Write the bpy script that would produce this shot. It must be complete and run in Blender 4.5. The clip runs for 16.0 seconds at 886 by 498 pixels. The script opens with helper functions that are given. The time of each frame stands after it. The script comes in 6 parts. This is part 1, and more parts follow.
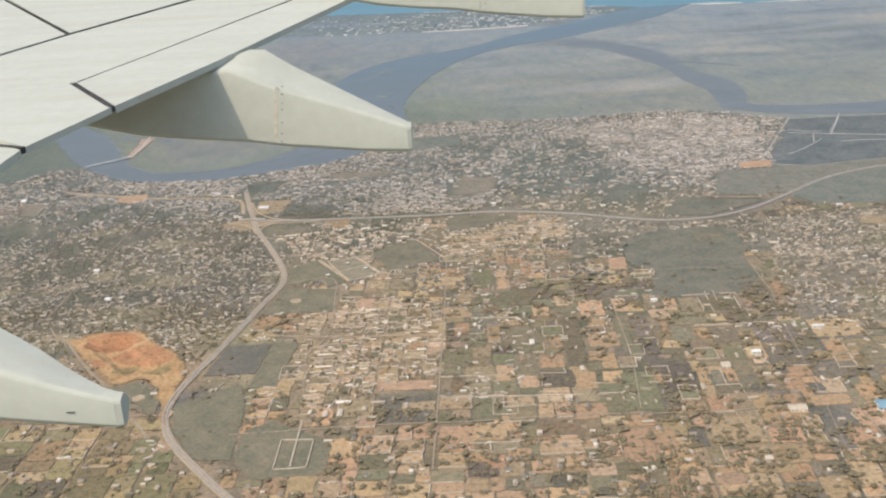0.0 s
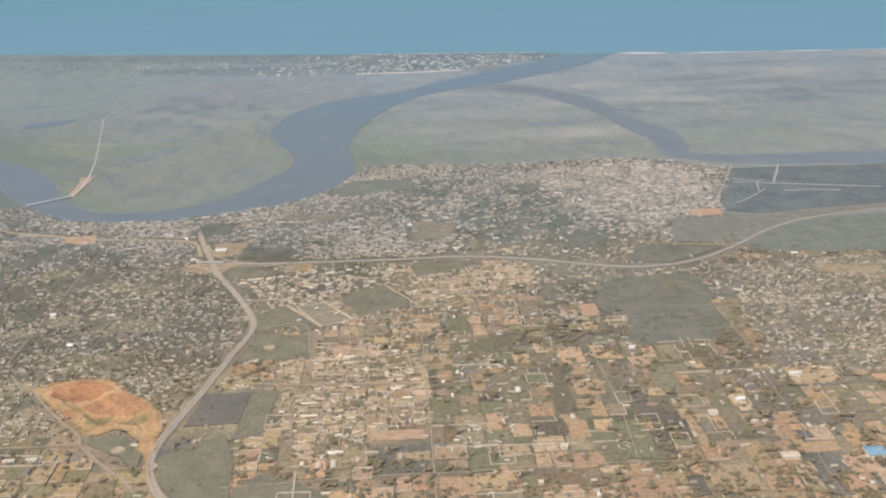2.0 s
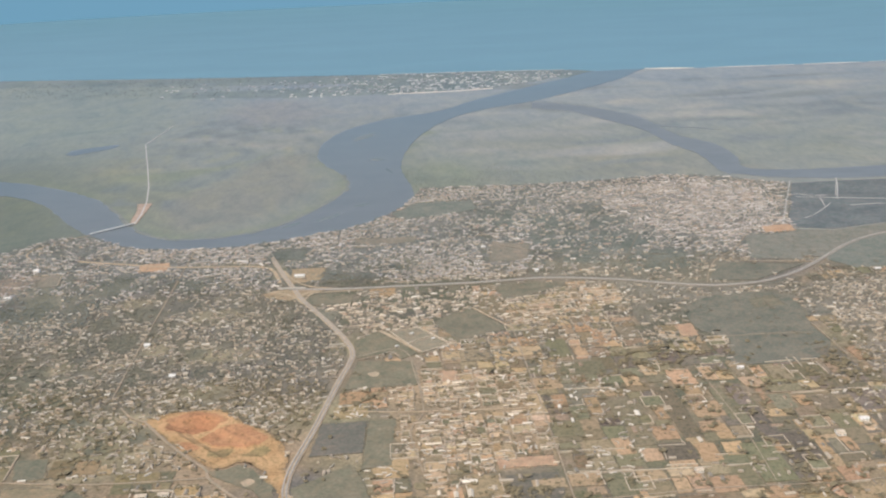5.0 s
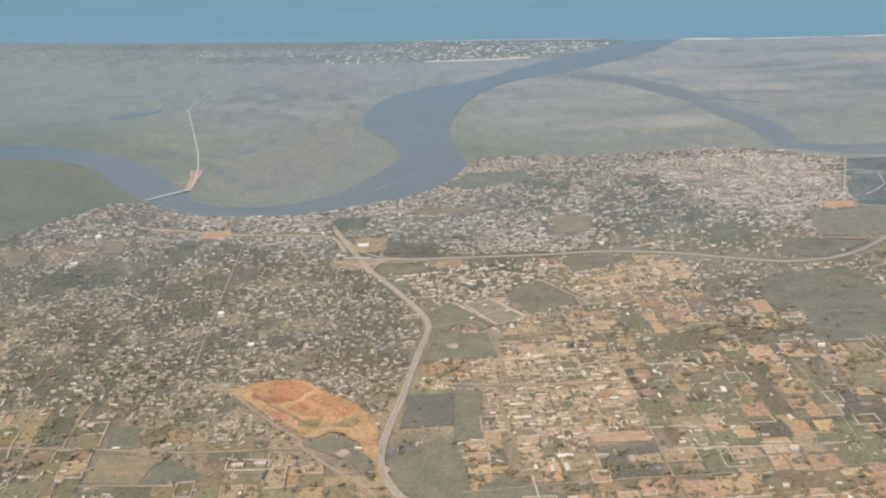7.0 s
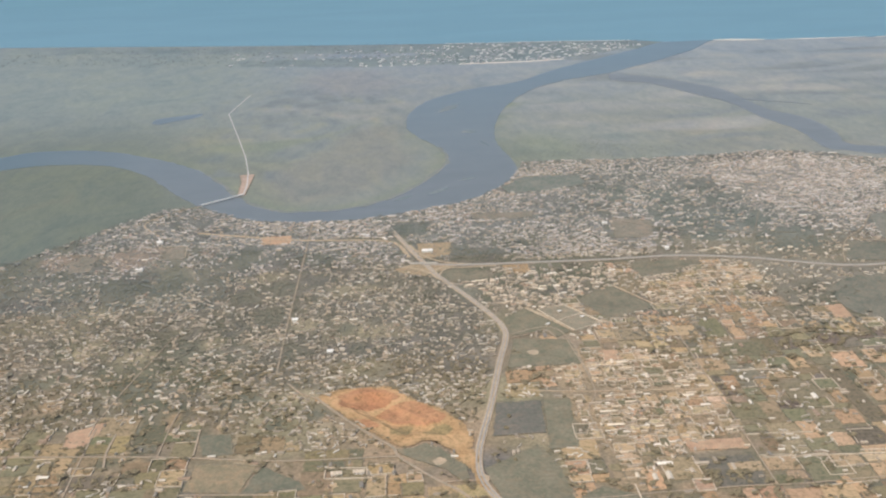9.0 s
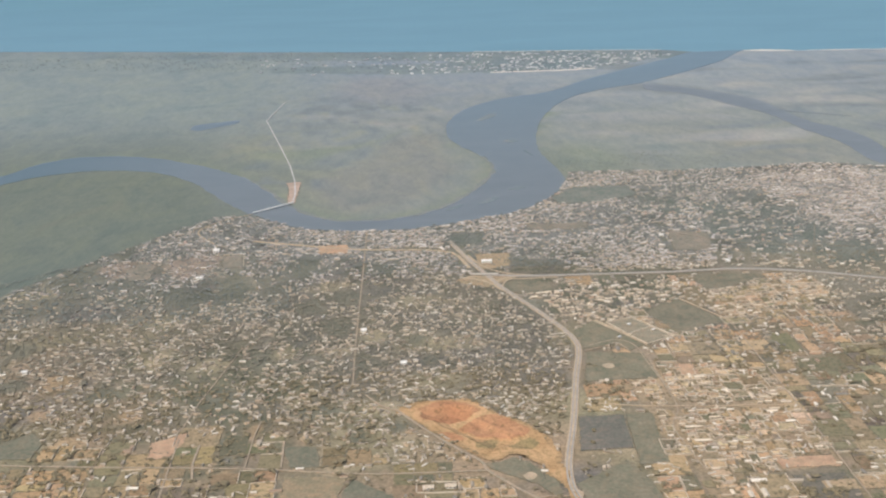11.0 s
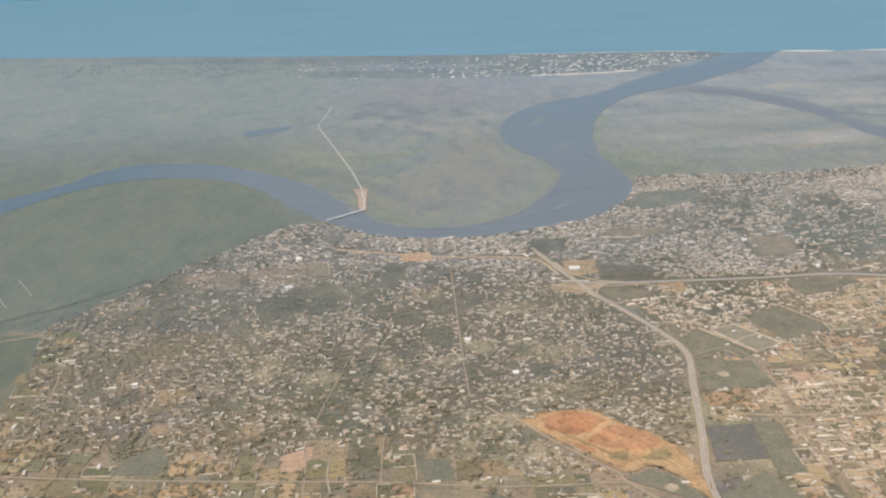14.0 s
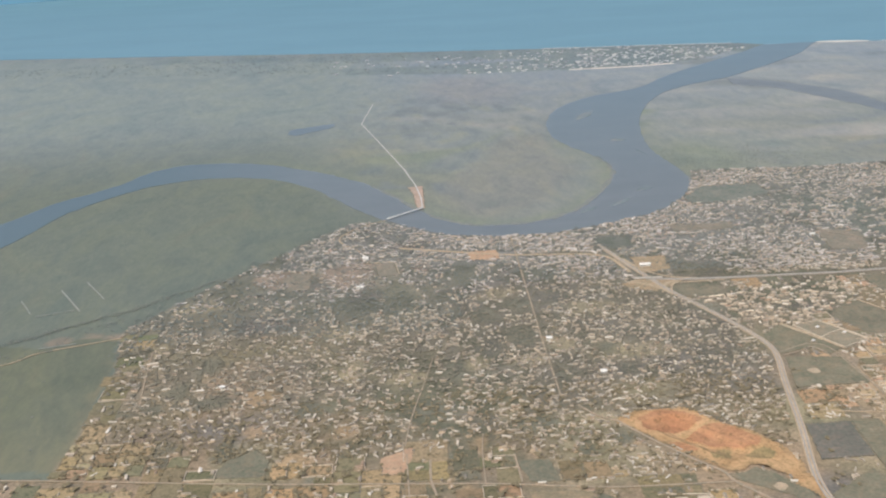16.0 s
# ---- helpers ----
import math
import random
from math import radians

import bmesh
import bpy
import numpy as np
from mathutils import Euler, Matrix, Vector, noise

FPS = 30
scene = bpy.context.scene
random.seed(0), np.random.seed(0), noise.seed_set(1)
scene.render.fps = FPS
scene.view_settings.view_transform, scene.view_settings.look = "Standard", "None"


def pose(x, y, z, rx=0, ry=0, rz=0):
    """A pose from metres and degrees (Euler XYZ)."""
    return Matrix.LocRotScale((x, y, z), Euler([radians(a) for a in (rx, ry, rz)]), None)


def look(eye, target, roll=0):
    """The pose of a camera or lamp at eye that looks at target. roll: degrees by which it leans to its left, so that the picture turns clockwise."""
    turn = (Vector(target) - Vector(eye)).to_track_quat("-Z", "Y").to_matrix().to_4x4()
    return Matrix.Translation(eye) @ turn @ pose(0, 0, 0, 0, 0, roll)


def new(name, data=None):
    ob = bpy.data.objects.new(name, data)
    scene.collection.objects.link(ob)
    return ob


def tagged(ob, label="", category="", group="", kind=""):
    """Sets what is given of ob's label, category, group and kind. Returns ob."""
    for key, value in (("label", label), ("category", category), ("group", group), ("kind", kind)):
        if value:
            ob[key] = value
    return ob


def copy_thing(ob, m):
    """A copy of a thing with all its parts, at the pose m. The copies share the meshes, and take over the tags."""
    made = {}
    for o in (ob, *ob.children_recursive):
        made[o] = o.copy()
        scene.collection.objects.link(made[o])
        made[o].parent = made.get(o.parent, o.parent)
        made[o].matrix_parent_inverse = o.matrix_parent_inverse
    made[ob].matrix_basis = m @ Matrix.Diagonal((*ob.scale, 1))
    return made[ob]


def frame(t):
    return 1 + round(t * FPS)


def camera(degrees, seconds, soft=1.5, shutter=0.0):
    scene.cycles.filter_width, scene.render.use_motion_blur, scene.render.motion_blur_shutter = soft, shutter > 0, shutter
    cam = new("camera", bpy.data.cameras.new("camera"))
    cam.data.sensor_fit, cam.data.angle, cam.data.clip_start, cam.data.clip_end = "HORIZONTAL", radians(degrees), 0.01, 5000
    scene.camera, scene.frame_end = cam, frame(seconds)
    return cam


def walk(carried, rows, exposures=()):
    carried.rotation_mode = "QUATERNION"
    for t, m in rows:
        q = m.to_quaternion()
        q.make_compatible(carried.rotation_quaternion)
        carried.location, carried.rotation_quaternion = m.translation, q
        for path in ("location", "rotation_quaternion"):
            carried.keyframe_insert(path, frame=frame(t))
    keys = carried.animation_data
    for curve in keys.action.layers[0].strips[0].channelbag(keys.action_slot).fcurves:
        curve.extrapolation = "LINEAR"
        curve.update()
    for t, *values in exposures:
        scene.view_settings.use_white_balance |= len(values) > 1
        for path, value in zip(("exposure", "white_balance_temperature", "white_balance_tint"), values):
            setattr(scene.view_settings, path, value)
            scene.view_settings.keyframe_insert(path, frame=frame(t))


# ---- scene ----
cam = camera(46.1, 16.0, soft=2.2)
PATH = [
    (0, (13.89, -1.77, 282.91), (10.14, 374.36, 146.85), -3.66),
    (0.5, (1.16, 0.20, 284.14), (7.20, 376.85, 149.62), -2.01),
    (0.7, (-3.92, 0.99, 284.64), (-12.56, 375.73, 145.00), -3.21),
    (1, (-11.53, 2.17, 285.37), (1.95, 379.96, 154.64), -1.98),
    (1.5, (-24.17, 4.12, 286.60), (3.76, 382.43, 159.70), -1.09),
    (2, (-36.78, 6.06, 287.83), (-3.45, 385.19, 164.73), -1.42),
    (2.5, (-49.35, 8.00, 289.06), (-13.33, 389.49, 174.32), -1.92),
    (3, (-61.89, 9.92, 290.28), (-19.20, 390.94, 176.25), -1.14),
    (3.5, (-74.40, 11.84, 291.50), (-37.65, 391.98, 172.60), -1.87),
    (4, (-86.90, 13.75, 292.72), (-51.75, 394.63, 175.71), -2.52),
    (4.2, (-91.89, 14.51, 293.21), (-56.23, 395.37, 176.27), -2.59),
    (6.3, (-144.21, 22.45, 298.31), (-110.61, 400.50, 172.01), -1.62),
    (6.5, (-149.19, 23.20, 298.79), (-116.64, 400.33, 169.51), -1.62),
    (7, (-161.64, 25.08, 300.00), (-129.89, 402.26, 170.66), -1.72),
    (7.5, (-174.10, 26.95, 301.21), (-142.55, 404.62, 173.25), -1.66),
    (8, (-186.57, 28.83, 302.42), (-157.44, 407.03, 175.50), -1.78),
    (8.5, (-199.05, 30.70, 303.63), (-169.07, 408.12, 174.59), -1.92),
    (9, (-211.56, 32.57, 304.84), (-182.73, 410.06, 175.73), -2.07),
    (9.2, (-216.57, 33.32, 305.33), (-188.45, 411.46, 177.99), -2.26),
    (11.3, (-269.46, 41.19, 310.41), (-240.53, 419.41, 183.49), -1.38),
    (11.5, (-274.53, 41.94, 310.89), (-243.80, 419.69, 182.99), -1.16),
    (12, (-287.24, 43.82, 312.10), (-256.52, 421.49, 183.94), -1.33),
    (12.5, (-300.00, 45.71, 313.31), (-268.27, 423.46, 185.66), -1.66),
    (13, (-312.82, 47.60, 314.53), (-283.96, 425.81, 187.53), -1.83),
    (13.5, (-325.69, 49.50, 315.74), (-297.32, 427.42, 187.79), -1.93),
    (14, (-338.62, 51.40, 316.96), (-311.17, 429.79, 190.18), -2.03),
    (14.5, (-351.62, 53.31, 318.17), (-323.38, 431.00, 189.50), -1.64),
    (15, (-364.68, 55.23, 319.39), (-345.30, 433.16, 189.80), -2.49),
    (15.5, (-377.82, 57.16, 320.61), (-356.21, 436.46, 195.45), -2.99),
    (16, (-391.04, 59.10, 321.83), (-367.72, 437.10, 193.10), -2.90),
]
walk(cam, [(t, look(eye, target, roll)) for t, eye, target, roll in PATH])

# ---- light ----
SUN_WAY = Vector((-0.42, -0.42, 0.8)).normalized()      # towards the sun
world = bpy.data.worlds.new("sky")
scene.world = world
world.use_nodes = True
wn = world.node_tree.nodes
sky = wn.new("ShaderNodeTexSky")
sky.sky_type, sky.sun_disc = "NISHITA", False
sky.sun_elevation = math.asin(SUN_WAY.z)
sky.sun_rotation = math.atan2(SUN_WAY.x, SUN_WAY.y)
sky.air_density, sky.dust_density, sky.ozone_density = 1.3, 2.5, 1.5
wn["Background"].inputs["Strength"].default_value = 0.15
world.node_tree.links.new(sky.outputs[0], wn["Background"].inputs["Color"])
sun = new("sun", bpy.data.lights.new("sun", "SUN"))
sun.data.energy, sun.data.angle, sun.data.color = 2.3, radians(1.5), (1.0, 0.865, 0.69)
sun.matrix_world = look(SUN_WAY * 900, (0, 0, 0))
scene.view_settings.exposure = 0.26

# ---- materials ----


class Mat:
    """A small node builder: a Principled surface and chains into its inputs."""

    def __init__(self, name, rough=0.9, metal=0.0, spec=0.3):
        self.m = bpy.data.materials.new(name)
        self.m.use_nodes = True
        self.t = self.m.node_tree
        self.b = self.t.nodes["Principled BSDF"]
        self.b.inputs["Roughness"].default_value = rough
        self.b.inputs["Metallic"].default_value = metal
        self.b.inputs["Specular IOR Level"].default_value = spec
        self.pos = self.t.nodes.new("ShaderNodeNewGeometry")

    def link(self, a, b):
        self.t.links.new(a, b)

    def noise(self, scale, detail=3.0, rough=0.6, stretch=(1, 1, 1), turn=0.0, warp=0.0):
        mp = self.t.nodes.new("ShaderNodeMapping")
        mp.inputs["Scale"].default_value = stretch
        mp.inputs["Rotation"].default_value = (0, 0, radians(turn))
        n = self.t.nodes.new("ShaderNodeTexNoise")
        n.inputs["Scale"].default_value, n.inputs["Detail"].default_value = scale, detail
        n.inputs["Roughness"].default_value, n.inputs["Distortion"].default_value = rough, warp
        self.link(self.pos.outputs["Position"], mp.inputs["Vector"])
        self.link(mp.outputs[0], n.inputs["Vector"])
        return n.outputs["Fac"]

    def ramp(self, fac, stops, hard=False):
        r = self.t.nodes.new("ShaderNodeValToRGB")
        r.color_ramp.interpolation = "CONSTANT" if hard else "LINEAR"
        el = r.color_ramp.elements
        while len(el) < len(stops):
            el.new(0.5)
        for e, (p, c) in zip(el, stops):
            e.position, e.color = p, (*c, 1)
        self.link(fac, r.inputs["Fac"])
        return r.outputs["Color"]

    def mix(self, fac, a, b, mode="MIX"):
        x = self.t.nodes.new("ShaderNodeMix")
        x.data_type, x.blend_type = "RGBA", mode
        for v, s in ((fac, x.inputs[0]), (a, x.inputs[6]), (b, x.inputs[7])):
            if isinstance(v, (int, float)):
                s.default_value = v
            elif isinstance(v, tuple):
                s.default_value = (*v, 1)
            else:
                self.link(v, s)
        return x.outputs[2]

    def attr(self, name):
        a = self.t.nodes.new("ShaderNodeAttribute")
        a.attribute_name = name
        return a.outputs["Color"]

    def island(self):
        return self.pos.outputs["Random Per Island"]

    def obj_random(self):
        return self.t.nodes.new("ShaderNodeObjectInfo").outputs["Random"]

    def color(self, c):
        if isinstance(c, tuple):
            self.b.inputs["Base Color"].default_value = (*c, 1)
        else:
            self.link(c, self.b.inputs["Base Color"])
        return self

    def bump(self, fac, strength, dist):
        b = self.t.nodes.new("ShaderNodeBump")
        b.inputs["Strength"].default_value, b.inputs["Distance"].default_value = strength, dist
        self.link(fac, b.inputs["Height"])
        self.link(b.outputs[0], self.b.inputs["Normal"])
        return self


def ground_material():
    k = Mat("ground_soil", 0.95, spec=0.02)
    base = k.attr("zone")
    blot = k.ramp(k.noise(0.035, 4, 0.65, warp=0.6), [(0.3, (0.72, 0.75, 0.74)), (0.7, (1.22, 1.2, 1.18))])
    fine = k.ramp(k.noise(0.45, 3, 0.7), [(0.3, (0.7, 0.72, 0.72)), (0.72, (1.28, 1.25, 1.2))])
    c = k.mix(1.0, k.mix(1.0, base, blot, "MULTIPLY"), fine, "MULTIPLY")
    return k.color(c).bump(k.noise(0.6, 3), 0.5, 0.4).m


def parcel_material():
    k = Mat("parcel_soil", 0.95, spec=0.02)
    base = k.attr("zone")
    spots = k.ramp(k.noise(0.35, 4, 0.7, warp=0.8), [(0.36, (0.62, 0.68, 0.66)), (0.52, (1.0, 1.0, 1.0)), (0.75, (1.2, 1.17, 1.12))])
    return k.color(k.mix(1.0, base, spots, "MULTIPLY")).bump(k.noise(0.8, 2), 0.4, 0.3).m


def wet_material():
    """Reed and mud flats: broad pale and dark bands drawn out along the old channels."""
    k = Mat("reed_flats", 0.85, spec=0.2)
    base = k.attr("zone")
    band = k.ramp(k.noise(0.011, 6, 0.66, (1.0, 0.6, 1), 25, 1.6), [(0.33, (0.85, 0.91, 0.93)), (0.46, (0.98, 0.99, 0.99)), (0.58, (1.05, 1.05, 0.99)), (0.72, (1.08, 1.02, 0.98))])
    fine = k.ramp(k.noise(0.05, 5, 0.72, (1.0, 0.5, 1), 25, 0.8), [(0.32, (0.9, 0.92, 0.93)), (0.68, (1.09, 1.08, 1.05))])
    reed = k.ramp(k.noise(0.16, 4, 0.75, (1.0, 0.35, 1), 15, 1.0), [(0.34, (0.9, 0.92, 0.93)), (0.5, (1.0, 1.0, 1.0)), (0.68, (1.09, 1.08, 1.04))])
    c = k.mix(1.0, k.mix(1.0, base, band, "MULTIPLY"), fine, "MULTIPLY")
    return k.color(k.mix(1.0, c, reed, "MULTIPLY")).m


def water_material(name, a, b, rough, scale):
    k = Mat(name, rough, spec=0.35)
    k.color(k.ramp(k.noise(scale, 3, 0.5, (1, 2.2, 1), 20, 0.5), [(0.3, a), (0.72, b)]))
    return k.bump(k.noise(0.5, 2), 0.25, 0.15).m


def river_material():
    """Slate river water; distance haze is put into its colour towards the tidal mouth."""
    k = Mat("river_water", 0.5, spec=0.35)
    xyz = k.t.nodes.new("ShaderNodeSeparateXYZ")
    k.link(k.pos.outputs["Position"], xyz.inputs[0])
    haze_in = k.t.nodes.new("ShaderNodeMapRange")
    haze_in.inputs["From Min"].default_value, haze_in.inputs["From Max"].default_value = 1150, 2100
    k.link(xyz.outputs["Y"], haze_in.inputs["Value"])
    silt = k.ramp(k.noise(0.012, 3, 0.5, (1, 2.2, 1), 20, 0.5), [(0.3, (0.136, 0.155, 0.163)), (0.72, (0.158, 0.177, 0.185))])
    hazed_blue = k.ramp(k.noise(0.01, 3, 0.5, (1, 2.2, 1), 20, 0.5), [(0.3, (0.129, 0.18, 0.211)), (0.72, (0.141, 0.194, 0.224))])
    upstream = k.t.nodes.new("ShaderNodeMapRange")
    upstream.inputs["From Min"].default_value, upstream.inputs["From Max"].default_value = -470, -680
    k.link(xyz.outputs["X"], upstream.inputs["Value"])
    k.color(k.mix(upstream.outputs[0], k.mix(haze_in.outputs[0], silt, hazed_blue), (0.1, 0.14, 0.158)))
    return k.bump(k.noise(0.5, 2), 0.25, 0.15).m


def two_tone(name, a, b, scale, rough=0.95, spec=0.01, detail=4, relief=0.0):
    k = Mat(name, rough, spec=spec)
    f = k.noise(scale, detail, 0.65, warp=0.5)
    tint = k.ramp(k.noise(scale * 2.3, 4, 0.7, warp=1.2), [(0.36, (0.84, 0.9, 0.88)), (0.5, (1.0, 1.0, 1.0)), (0.64, (1.17, 1.07, 1.02))])
    c = k.mix(1.0, k.ramp(f, [(0.32, a), (0.68, b)]), k.ramp(k.noise(scale * 9, 2), [(0.3, (0.85, 0.85, 0.85)), (0.7, (1.12, 1.12, 1.12))]), "MULTIPLY")
    k.color(k.mix(1.0, c, tint, "MULTIPLY"))
    return (k.bump(k.noise(scale * 6, 3), 0.5, relief) if relief else k).m


ROOF_STOPS = [(0.0, (0.44, 0.38, 0.3)), (0.2, (0.33, 0.285, 0.225)), (0.4, (0.57, 0.51, 0.415)), (0.58, (0.265, 0.24, 0.2)),
              (0.70, (0.47, 0.4, 0.31)), (0.83, (0.32, 0.24, 0.175)), (0.89, (0.7, 0.655, 0.565)), (0.93, (0.24, 0.225, 0.195))]
# sheet roofs of the far quarter, paler and greyer to imitate distance haze
HAZED_ROOF_STOPS = [(0.0, (0.5, 0.465, 0.425)), (0.22, (0.38, 0.36, 0.335)), (0.42, (0.62, 0.58, 0.535)), (0.6, (0.33, 0.32, 0.305)),
              (0.76, (0.46, 0.39, 0.325)), (0.88, (0.68, 0.635, 0.57)), (0.94, (0.4, 0.31, 0.26))]
CREAM_STOPS = [(0.0, (0.57, 0.475, 0.36)), (0.22, (0.42, 0.345, 0.26)), (0.42, (0.68, 0.59, 0.46)), (0.6, (0.36, 0.305, 0.24)),
               (0.74, (0.5, 0.42, 0.315)), (0.86, (0.76, 0.7, 0.6)), (0.95, (0.4, 0.28, 0.2))]
# haze put into the leaf tones: lifted, and bluer for the riverside greens
HAZY_GREEN_STOPS = [(0.0, (0.15, 0.168, 0.152)), (0.4, (0.17, 0.186, 0.168)), (0.8, (0.196, 0.204, 0.182))]
LEAF_STOPS = [(0.0, (0.166, 0.16, 0.132)), (0.3, (0.184, 0.174, 0.14)), (0.6, (0.204, 0.188, 0.146)), (0.85, (0.23, 0.208, 0.155))]


def roof_material(name, per_object, stops):
    k = Mat(name, 0.9, spec=0.04)
    c = k.ramp(k.obj_random() if per_object else k.island(), stops, True)
    c = k.mix(1.0, c, k.ramp(k.noise(1.3, 4, 0.7), [(0.3, (0.78, 0.75, 0.72)), (0.7, (1.1, 1.1, 1.1))]), "MULTIPLY")
    return k.color(c).m


def leaf_material(name, stops):
    k = Mat(name, 0.9, spec=0.03)
    c = k.ramp(k.island(), stops)
    c = k.mix(1.0, c, k.ramp(k.noise(1.6, 3, 0.7), [(0.3, (0.8, 0.82, 0.82)), (0.7, (1.18, 1.16, 1.12))]), "MULTIPLY")
    return k.color(c).bump(k.noise(3.0, 2), 0.5, 0.3).m


M_GROUND, M_PARCEL, M_WET = ground_material(), parcel_material(), wet_material()
M_RIVER = river_material()
M_SEA = water_material("sea_water", (0.125, 0.236, 0.288), (0.14, 0.258, 0.314), 0.5, 0.003)
M_ASPHALT = two_tone("worn_asphalt", (0.31, 0.29, 0.26), (0.37, 0.345, 0.305), 0.3)
M_DULLBROWN = two_tone("dull_brown_earth", (0.2, 0.184, 0.148), (0.25, 0.222, 0.178), 0.05)
M_SHOULDER = two_tone("sandy_shoulder", (0.34, 0.275, 0.195), (0.45, 0.365, 0.26), 0.12)
M_TRACK = two_tone("sand_track", (0.38, 0.3, 0.21), (0.48, 0.385, 0.275), 0.2)
M_LANE = two_tone("worn_lane", (0.29, 0.24, 0.18), (0.37, 0.305, 0.225), 0.15)
M_PINKSAND = two_tone("pink_sand", (0.345, 0.27, 0.22), (0.43, 0.335, 0.275), 0.05)
M_WALL = two_tone("plastered_wall", (0.44, 0.37, 0.28), (0.58, 0.5, 0.4), 0.4)
M_WHITE = two_tone("white_plaster", (0.68, 0.66, 0.61), (0.82, 0.8, 0.76), 0.5)
M_SAND = two_tone("beach_sand", (0.55, 0.51, 0.45), (0.7, 0.66, 0.6), 0.02)
M_BARE = two_tone("bare_orange_earth", (0.36, 0.24, 0.165), (0.45, 0.32, 0.215), 0.12)
M_CONCRETE = two_tone("bridge_concrete", (0.38, 0.36, 0.32), (0.48, 0.45, 0.4), 0.3)
M_GRASS = two_tone("dry_grass", (0.165, 0.157, 0.113), (0.224, 0.202, 0.146), 0.05)
M_SCRUBLAND = two_tone("scrubland", (0.158, 0.15, 0.112), (0.215, 0.195, 0.145), 0.05)
M_MEADOW = two_tone("grey_green_meadow", (0.152, 0.168, 0.146), (0.198, 0.206, 0.178), 0.05)
M_PASTURE = two_tone("worn_pasture", (0.172, 0.175, 0.147), (0.224, 0.218, 0.186), 0.06)
M_DARKPLOT = two_tone("dark_scrub_plot", (0.142, 0.147, 0.12), (0.2, 0.188, 0.15), 0.06)
M_BROWNFIELD = two_tone("brown_field", (0.205, 0.18, 0.122), (0.3, 0.238, 0.158), 0.07)
M_SILT = two_tone("silt_bank", (0.225, 0.245, 0.225), (0.3, 0.315, 0.29), 0.1)
M_BANK = two_tone("pale_ditch_bank", (0.36, 0.36, 0.34), (0.48, 0.47, 0.44), 0.1)
M_DARKGRASS = two_tone("dark_grass", (0.15, 0.148, 0.11), (0.188, 0.178, 0.132), 0.05)
M_PLOUGHED = two_tone("dark_ploughed_earth", (0.14, 0.134, 0.113), (0.17, 0.159, 0.134), 0.05)
M_MARSH = two_tone("dark_marsh", (0.122, 0.139, 0.144), (0.165, 0.18, 0.178), 0.03)
M_GREYYARD = two_tone("grey_gravel_yard", (0.222, 0.2, 0.148), (0.285, 0.25, 0.186), 0.08)
M_ROOF, M_ROOF_ONE, M_LEAF = roof_material("sheet_roof", False, ROOF_STOPS), roof_material("sheet_roof_single", True, ROOF_STOPS), leaf_material("leaves", LEAF_STOPS)
M_FARMLEAF = leaf_material("farm_leaves", [(0.0, (0.166, 0.143, 0.096)), (0.3, (0.19, 0.161, 0.107)), (0.6, (0.214, 0.18, 0.118)), (0.85, (0.242, 0.203, 0.132))])
M_HAZY_GREEN = leaf_material("riverside_leaves", HAZY_GREEN_STOPS)
M_REEDBUSH = leaf_material("reed_bushes", [(0.0, (0.172, 0.195, 0.166)), (0.5, (0.192, 0.215, 0.18)), (0.9, (0.225, 0.238, 0.205))])
# distance haze put into the coast leaves as a bluish tone
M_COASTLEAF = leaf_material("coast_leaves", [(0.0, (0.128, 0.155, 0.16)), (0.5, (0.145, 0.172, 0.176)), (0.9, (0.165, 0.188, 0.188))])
M_CREAM = roof_material("cream_sheet_roof", False, CREAM_STOPS)
M_HAZED_ROOF = roof_material("hazed_sheet_roof", False, HAZED_ROOF_STOPS)
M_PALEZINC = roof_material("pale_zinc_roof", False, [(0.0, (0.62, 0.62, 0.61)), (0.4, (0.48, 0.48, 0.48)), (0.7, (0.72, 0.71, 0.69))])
M_FALLOW = two_tone("fallow_earth", (0.28, 0.222, 0.15), (0.35, 0.277, 0.185), 0.06)
M_MUD = water_material("muddy_channel", (0.148, 0.168, 0.178), (0.17, 0.19, 0.2), 0.6, 0.02)
M_REEDS = two_tone("pale_reeds", (0.182, 0.2, 0.19), (0.218, 0.232, 0.218), 0.08)
M_ISLET = two_tone("wet_reeds", (0.172, 0.205, 0.218), (0.2, 0.23, 0.238), 0.05)
M_BARK = two_tone("bark", (0.12, 0.09, 0.07), (0.2, 0.16, 0.12), 2.0)


def compound_material(name, stops):
    k = Mat(name, 0.9, spec=0.04)
    c = k.ramp(k.island(), stops)
    return k.color(k.mix(1.0, c, k.ramp(k.noise(0.9, 3, 0.7), [(0.3, (0.8, 0.79, 0.77)), (0.7, (1.1, 1.1, 1.1))]), "MULTIPLY")).m


M_COMPOUND = compound_material("compound_wall", [(0.0, (0.34, 0.295, 0.235)), (0.35, (0.43, 0.38, 0.31)), (0.7, (0.52, 0.465, 0.385)), (0.93, (0.64, 0.585, 0.5))])
# paler, greyer compound wall for the quarter beyond the ring road
M_PALE_COMPOUND = compound_material("pale_compound_wall", [(0.0, (0.33, 0.3, 0.27)), (0.35, (0.42, 0.38, 0.345)), (0.7, (0.52, 0.47, 0.43)), (0.93, (0.64, 0.59, 0.545))])

# seaside walls in bluish greys, with the distance haze in their colour
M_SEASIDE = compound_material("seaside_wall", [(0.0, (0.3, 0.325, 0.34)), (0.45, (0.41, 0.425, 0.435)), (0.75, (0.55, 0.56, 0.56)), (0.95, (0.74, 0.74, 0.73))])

# ---- shapes ----


